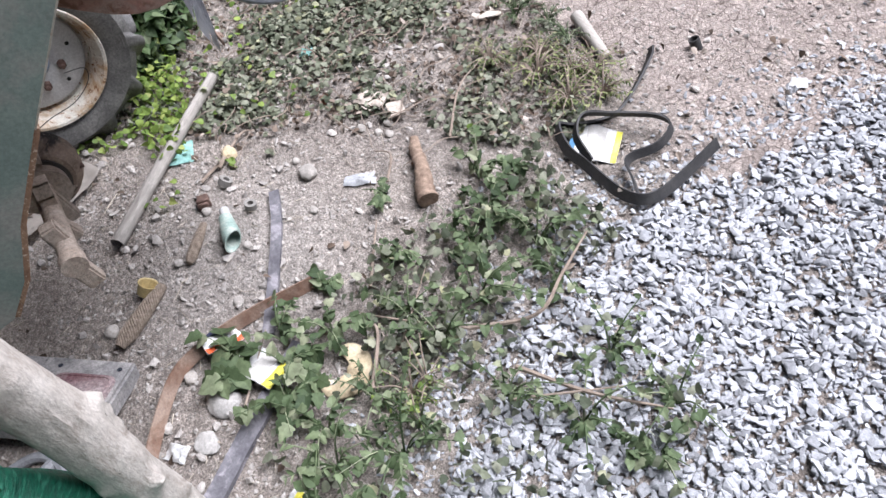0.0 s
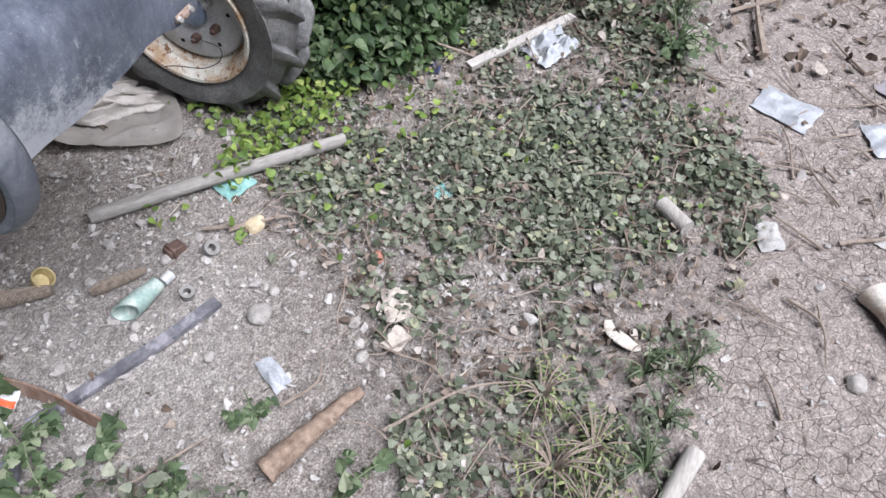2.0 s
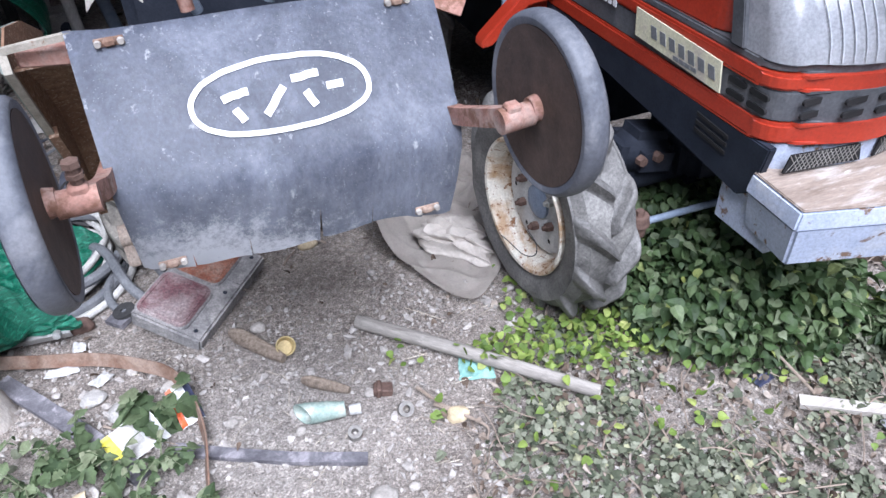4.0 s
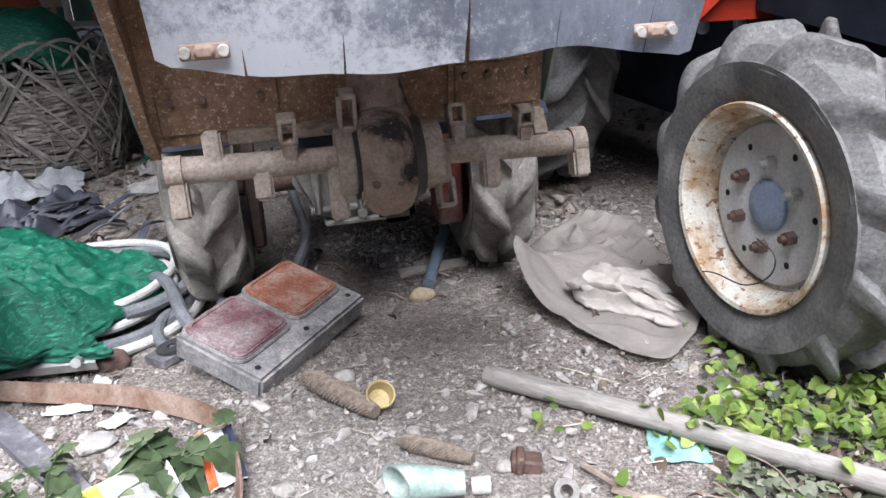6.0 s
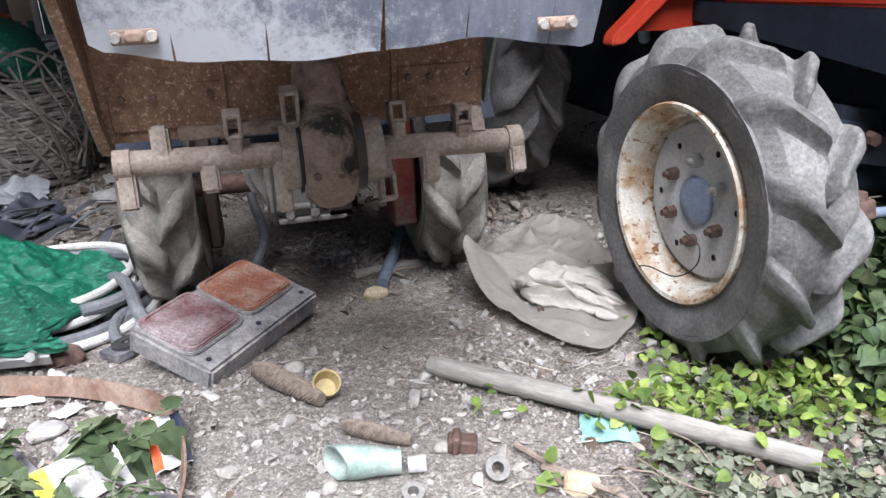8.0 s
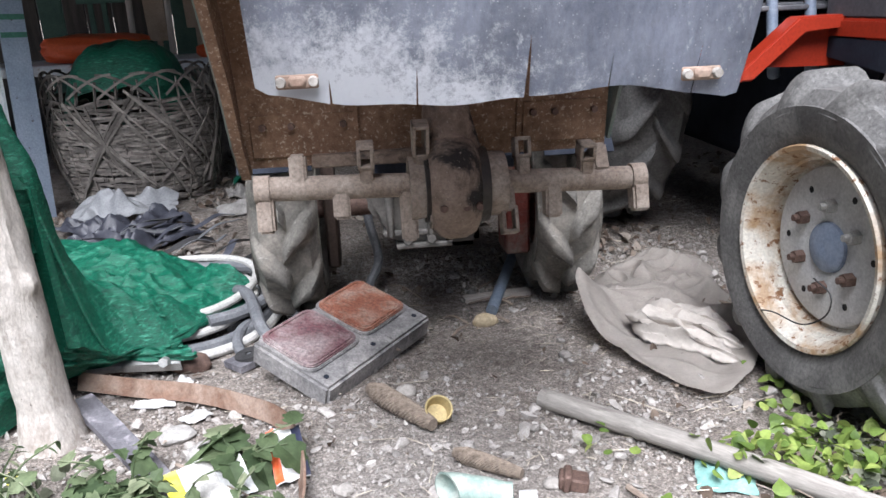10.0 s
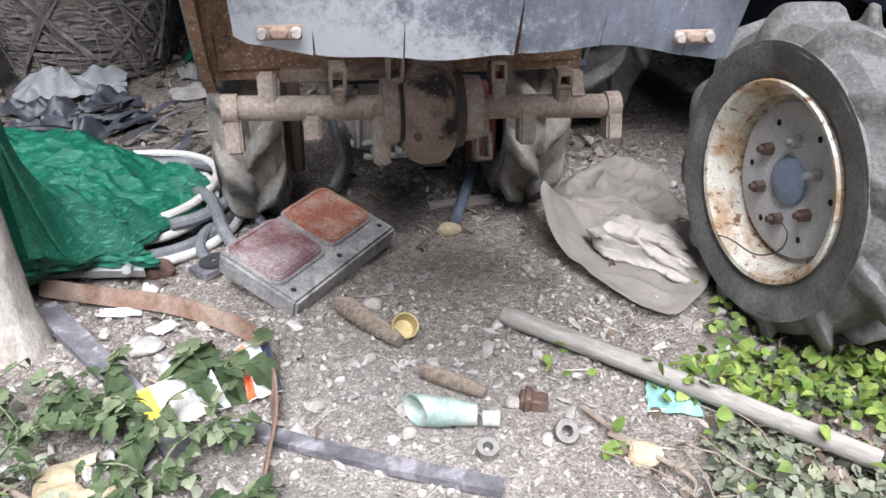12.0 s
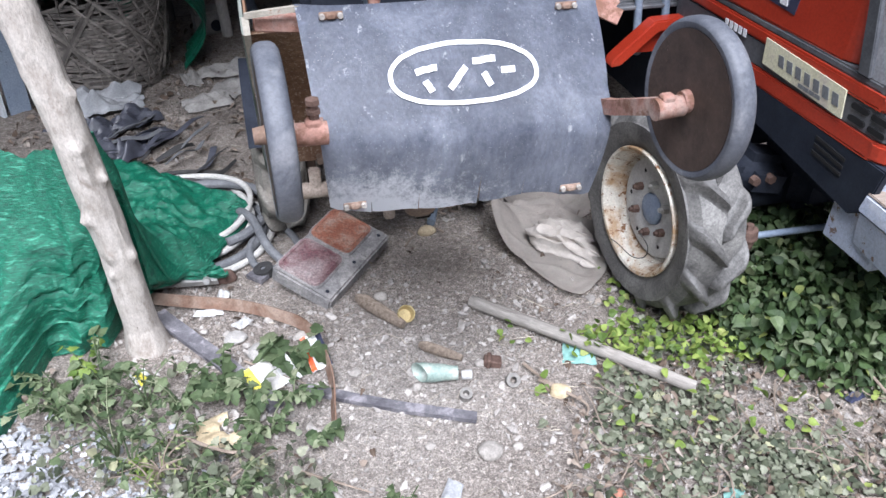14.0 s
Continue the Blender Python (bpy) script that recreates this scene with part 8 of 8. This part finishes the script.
bm = bmesh.new()
box(bm, (0.12, 0.003, 0.022), Matrix.Translation(gz(0.83, 0.465, 0.03)) @ pose(0, 0, 0, 20, 0, -6), 0.001)
box(bm, (0.12, 0.022, 0.003), Matrix.Translation(gz(0.83, 0.475, 0.042)) @ pose(0, 0, 0, 20, 0, -6), 0.001)
al = solo("steel_angle", bm, M_BOLT2, "short galvanised steel angle with a bolt", "angle")
bm = bmesh.new()
rod(bm, (0.86, 0.458, 0.04), (0.86, 0.44, 0.045), 0.011, 0.01, 6)
part("bolt", bm, M_BOLT2, al)
lump("rusty_scrap", 0.75, 0.52, (0.09, 0.06), M_BOLT, "rusty brown metal scrap under the net", "scrap", 0.6, 50)
lump("rusty_scrap", 0.90, 0.50, (0.08, 0.05), M_BOLT, "rusty brown metal scrap under the net", "scrap", 0.6, 51)
bm = bmesh.new()
lathe(bm, [(-0.012, 0.03), (0.012, 0.03), (0.016, 0.02), (0.012, 0.008), (-0.012, 0.008)], 20, Matrix.Translation(gz(1.02, 0.50, 0.015)) @ pose(0, 0, 0, 0, 80, 0))
solo("rubber_bush", bm, M_BLACKSTRAP, "round black rubber bush on the soil", "bush")

# ---- right-hand edge: stump post, bamboo pile, rusty wire ----
bm = bmesh.new()
sweep(bm, spline([(3.585, -0.07, -0.02), (3.60, -0.055, 0.25), (3.625, -0.04, 0.5), (3.65, -0.02, 0.9)], 6), lambda k: 0.042 - 0.003 * k, 14)
solo("timber_stump", bm, M_TWIG, "grey weathered timber post standing in litter", "post")
for k in range(7):
    bm = bmesh.new()
    a = Vector((3.5 + 0.06 * k, 0.42 + 0.05 * (k % 3), 0.16 + 0.045 * (k // 3)))
    rod(bm, a, a + Vector((1.6, -0.35 + 0.03 * k, 0.02)), 0.026, 0.022, 12)
    solo("bamboo_length", bm, M_BAMBOO, "split dry bamboo length in a low pile", "bamboo", "bamboo pile")
bm = bmesh.new()
box(bm, (0.12, 0.5, 0.14), pose(3.95, 0.42, 0.07), 0.01)
solo("timber_bearer", bm, M_TWIG, "dark timber bearer under the bamboo pile", "timber", "timber bearers")
bm = bmesh.new()
box(bm, (0.12, 0.5, 0.14), pose(4.8, 0.32, 0.07), 0.01)
solo("timber_bearer", bm, M_TWIG, "dark timber bearer under the bamboo pile", "timber", "timber bearers")
bm = bmesh.new()
for k in range(6):
    ring = [gz(3.42 + (0.15 + 0.01 * k) * math.cos(t) + 0.01 * k, -0.42 + (0.13 - 0.008 * k) * math.sin(t), 0.03 + 0.012 * k + 0.015 * math.sin(2 * t + k)) for t in (6.283 * i / 28 for i in range(28 + k))]
    sweep(bm, ring, 0.0045, 6)
sweep(bm, spline([gz(3.53, -0.5, .05), gz(3.45, -0.62, .06), gz(3.3, -0.68, .02)], 6), 0.006, 6)
solo("rusty_wire_coil", bm, M_BOLT, "loose coil of rusty wire on dead leaves", "wire")


# ---- weeds and twigs ----
def weed(x, y, h, n, size, material, label, shapes, spread=0.6, lean=(0, 0), seed=1):
    r2 = random.Random(seed)
    t = thing("weed", gz(x, y), label, "weed", "weeds")
    bm = bmesh.new()
    pieces = []
    for k in range(n):
        a = r2.uniform(0, 6.28)
        ln = h * r2.uniform(0.6, 1.15)
        tip = gz(x, y) + Vector((math.cos(a) * ln * spread + lean[0], math.sin(a) * ln * spread + lean[1], ln * (1 - spread * 0.45)))
        mid = gz(x, y) + Vector((math.cos(a) * ln * spread * 0.35 + lean[0] * 0.3, math.sin(a) * ln * spread * 0.35 + lean[1] * 0.3, ln * 0.55))
        line = spline([gz(x, y, 0.0), mid, tip], 4)
        sweep(bm, line, lambda q: 0.0026 - 0.0016 * q, 5)
        for i in range(2, len(line)):
            for sgn in (-1, 1):
                if r2.random() < 0.4:
                    continue
                sh = shapes[r2.randrange(len(shapes))]
                s = size * r2.uniform(0.4, 0.95)
                m = Matrix.Translation(line[i]) @ Euler((r2.gauss(0, .35), r2.gauss(0.2, .35), a + sgn * r2.uniform(0.5, 1.6))).to_matrix().to_4x4() @ Matrix.Scale(s, 4)
                pieces.append((sh, m))
    part("stem", bm, M_TWIG if material is M_GRASS else M_WEED, t)["kind"] = "stuff"
    bm = bmesh.new()
    for (vs, fs), m in pieces:
        q = [bm.verts.new(m @ Vector(v)) for v in vs]
        for f in fs:
            bm.faces.new([q[i] for i in f])
    ob = part("foliage", bm, material, t, smooth=False)
    ob["kind"] = "stuff"
    return t


WEEDS = [
    # by the post and over the gravel's edge
    (0.62, 0.10, 0.16, 7, 0.045, M_WEED, [LOBED, HEART], 0.7), (0.55, 0.02, 0.15, 8, 0.04, M_WEED, [LANCE, LOBED], 0.7), (0.72, 0.02, 0.15, 8, 0.035, M_WEED, [LANCE], 0.7),
    (0.66, -0.10, 0.18, 10, 0.035, M_WEED, [LANCE, LOBED2], 0.7), (0.80, 0.0, 0.14, 8, 0.04, M_WEED, [LOBED, LOBED2], 0.8), (0.90, 0.04, 0.12, 6, 0.055, M_WEED, [LOBED, LOBED2], 0.8),
    (1.06, 0.08, 0.10, 3, 0.10, M_WEED, [LOBED], 0.8), (0.98, 0.0, 0.10, 4, 0.065, M_WEED, [LOBED, LOBED2], 0.9), (1.06, -0.02, 0.09, 6, 0.04, M_WEED, [HEART2, LOBED], 0.9),
    (1.0, -0.12, 0.10, 7, 0.038, M_WEED, [IVYLEAF, LOBED], 0.9), (0.92, -0.28, 0.10, 8, 0.035, M_WEED, [IVYLEAF, LOBED2], 0.9), (0.82, -0.30, 0.14, 8, 0.035, M_WEED, [LOBED, LANCE], 0.8),
    (1.12, -0.16, 0.06, 4, 0.04, M_WEED, [HEART], 0.8), (0.75, -0.22, 0.12, 6, 0.022, M_GRASS, [LANCE], 0.6), (0.86, -0.42, 0.15, 8, 0.035, M_WEED, [LOBED, LOBED2], 0.9), (0.98, -0.50, 0.13, 9, 0.04, M_WEED, [IVYLEAF, LOBED2], 0.9),
    (1.04, -0.58, 0.12, 8, 0.04, M_WEED, [IVYLEAF, LOBED2], 0.9), (0.9, -0.62, 0.14, 8, 0.035, M_WEED, [LOBED], 0.9), (0.80, -0.60, 0.12, 6, 0.035, M_WEED, [LOBED], 0.9), (0.63, -0.33, 0.13, 7, 0.03, M_WEED, [LOBED, LANCE], 0.9),
    (0.5, -0.42, 0.14, 7, 0.035, M_WEED, [LOBED, LANCE], 0.9), (0.42, -0.58, 0.12, 6, 0.035, M_WEED, [LOBED, LANCE], 0.9), (0.36, -0.48, 0.10, 6, 0.04, M_WEED, [LOBED], 0.9), (0.58, -0.56, 0.12, 6, 0.03, M_WEED, [LOBED], 0.9),
    (1.08, -0.36, 0.08, 6, 0.035, M_WEED, [HEART2], 0.9), (1.16, -0.64, 0.12, 8, 0.045, M_WEED, [HEART, LOBED], 0.9), (1.26, -0.42, 0.06, 4, 0.035, M_WEED, [HEART2], 0.9),
    (0.57, 0.17, 0.12, 5, 0.04, M_LIME, [LOBED, HEART2], 0.6), (0.78, -0.12, 0.12, 8, 0.03, M_WEED, [LANCE], 0.7), (0.70, -0.16, 0.14, 8, 0.03, M_WEED, [LANCE, LOBED], 0.7), (0.52, 0.10, 0.12, 7, 0.04, M_WEED, [HEART, LOBED], 0.8),
    (0.763, -0.184, 0.09, 12, 0.02, M_GRASS, [LANCE, LOBED2], 0.8), (0.74, -0.17, 0.08, 8, 0.02, M_LIME, [LANCE, LOBED2], 0.8),
    # clump by the packet, mud edge, and the rough growth beyond
    (1.42, -1.14, 0.09, 14, 0.022, M_IVY, [LANCE], 0.8), (1.52, -1.15, 0.08, 12, 0.022, M_IVY, [LANCE, LOBED2], 0.8), (1.62, -1.10, 0.08, 12, 0.02, M_WEED, [LANCE], 0.9), (2.2, -1.14, 0.08, 8, 0.024, M_IVY, [IVYLEAF2, LANCE], 0.7), (1.66, -1.18, 0.10, 12, 0.022, M_IVY, [LANCE], 0.8),
    (2.82, -0.50, 0.26, 26, 0.03, M_IVY, [IVYLEAF2, LANCE], 0.7), (2.95, -0.62, 0.26, 26, 0.03, M_IVY, [IVYLEAF2, LANCE], 0.7), (2.78, -0.74, 0.18, 22, 0.03, M_IVY, [IVYLEAF2, LANCE], 0.8), (3.05, -0.42, 0.24, 22, 0.03, M_IVY, [HEART2, LANCE], 0.7),
    (2.70, -0.38, 0.2, 12, 0.05, M_VINE, [HEART], 0.7), (2.66, -0.98, 0.16, 18, 0.03, M_WEED, [LOBED2, LANCE], 0.8), (2.8, -0.95, 0.18, 18, 0.03, M_IVY, [LOBED2, LANCE], 0.8), (3.2, -0.7, 0.2, 18, 0.03, M_IVY, [LOBED2, LANCE], 0.8), (3.0, -0.82, 0.2, 20, 0.03, M_IVY, [IVYLEAF2, LANCE], 0.8),
    (2.36, -0.2, 0.2, 10, 0.05, M_VINE, [HEART], 0.6), (2.6, -0.24, 0.25, 12, 0.055, M_VINE, [HEART], 0.6), (2.42, -0.02, 0.2, 10, 0.05, M_VINE, [HEART], 0.6), (3.85, -0.25, 0.25, 10, 0.05, M_GRASS, [LANCE, HEART2], 0.7), (3.75, -0.6, 0.14, 6, 0.07, M_WEED, [HEART], 0.7),
]
for i, (x, y, h, n, size, mt, shapes, spread) in enumerate(WEEDS):
    weed(x, y, h, n, size * (0.78 if x < 1.3 else 1), mt, {M_GRASS: "pale yellow-green feathery weed on the soil", M_VINE: "dark green heart-leaved vine shoot by the tractor"}.get(mt, "dusty green leafy weed growing in the soil" if mt is M_IVY else "fresh green broad-leaved weed in the soil"), shapes, spread, seed=i + 10)
for i, (x, y) in enumerate(((1.22, -0.98), (1.3, -1.06), (1.36, -0.98), (1.26, -1.1), (1.18, -1.06), (1.42, -1.04), (1.5, -0.92))):
    weed(x, y, 0.085, 26, 0.02, M_GRASS, "dry feathery yellow-green weed tuft in the creeper", [LANCE], 0.95, seed=90 + i)


def twig(pts, r, label="thin dry twig lying on the ground"):
    bm = bmesh.new()
    sweep(bm, spline([gz(x, y, z) for x, y, z in pts], 6), lambda k: r * (1 - 0.6 * k), 6)
    solo("twig", bm, M_TWIG, label, "twig", "twigs")


for pts, r in (([(0.80, -0.36, .03), (0.72, -0.48, .06), (0.76, -0.58, .07), (0.82, -0.70, .06)], 0.006), ([(0.80, -0.36, .03), (0.93, -0.24, .03), (1.02, -0.18, .02)], 0.004), ([(0.93, -0.42, .02), (1.0, -0.50, .03), (1.1, -0.60, .02)], 0.004),
               ([(0.66, -0.38, .04), (0.52, -0.45, .06), (0.40, -0.55, .05)], 0.006), ([(0.60, -0.33, .05), (0.48, -0.52, .06)], 0.004), ([(0.86, -0.22, .02), (1.0, -0.38, .03)], 0.003), ([(1.05, -0.25, .015), (1.2, -0.36, .02)], 0.004),
               ([(1.66, -0.12, .012), (1.74, -0.22, .015), (1.73, -0.26, .01)], 0.005), ([(1.64, -0.06, .012), (1.68, -0.14, .016), (1.72, -0.15, .01)], 0.005), ([(1.32, -0.66, .02), (1.45, -0.78, .03), (1.52, -0.9, .02)], 0.004),
               ([(1.3, -0.45, .012), (1.36, -0.5, .03), (1.42, -0.48, .012)], 0.004), ([(2.45, -0.45, .02), (2.4, -0.2, .12), (2.44, -0.1, .2)], 0.004), ([(2.1, -1.45, .012), (2.2, -1.6, .015), (2.5, -1.62, .01)], 0.005),
               ([(1.9, -1.35, .01), (1.85, -1.42, .02), (1.75, -1.44, .01)], 0.004), ([(3.2, -0.3, .03), (3.6, -0.42, .05), (4.0, -0.4, .04)], 0.012), ([(2.9, -1.1, .02), (3.1, -1.3, .03), (3.4, -1.3, .02)], 0.007), ([(0.95, 0.12, .015), (1.1, 0.0, .02)], 0.003), ([(0.8, -0.12, .05), (0.92, -0.2, .05), (0.99, -0.16, .03)], 0.005)):
    twig(pts, r)
r4 = random.Random(77)
for k in range(84):
    x, y = r4.uniform(1.5, 3.5), r4.uniform(-1.95, -1.05)
    if k > 60:
        x, y = r4.uniform(2.2, 2.75), r4.uniform(-1.65, -1.2)
    elif k > 40:
        x, y = r4.uniform(1.2, 2.1), r4.uniform(0.5, 1.0)
    a, ln = r4.uniform(0, 3.14), r4.uniform(0.05, 0.22)
    c, s = math.cos(a) * ln / 2, math.sin(a) * ln / 2
    twig([(x - c, y - s, 0.006), (x + r4.gauss(0, ln * 0.06), y + r4.gauss(0, ln * 0.06), 0.014), (x + c, y + s, 0.007)], r4.uniform(0.0015, 0.0045))
twig([(2.72, -1.22, 0.02), (2.86, -1.19, 0.022), (3.0, -1.17, 0.02)], 0.014, "straight grey stick lying on the mud")
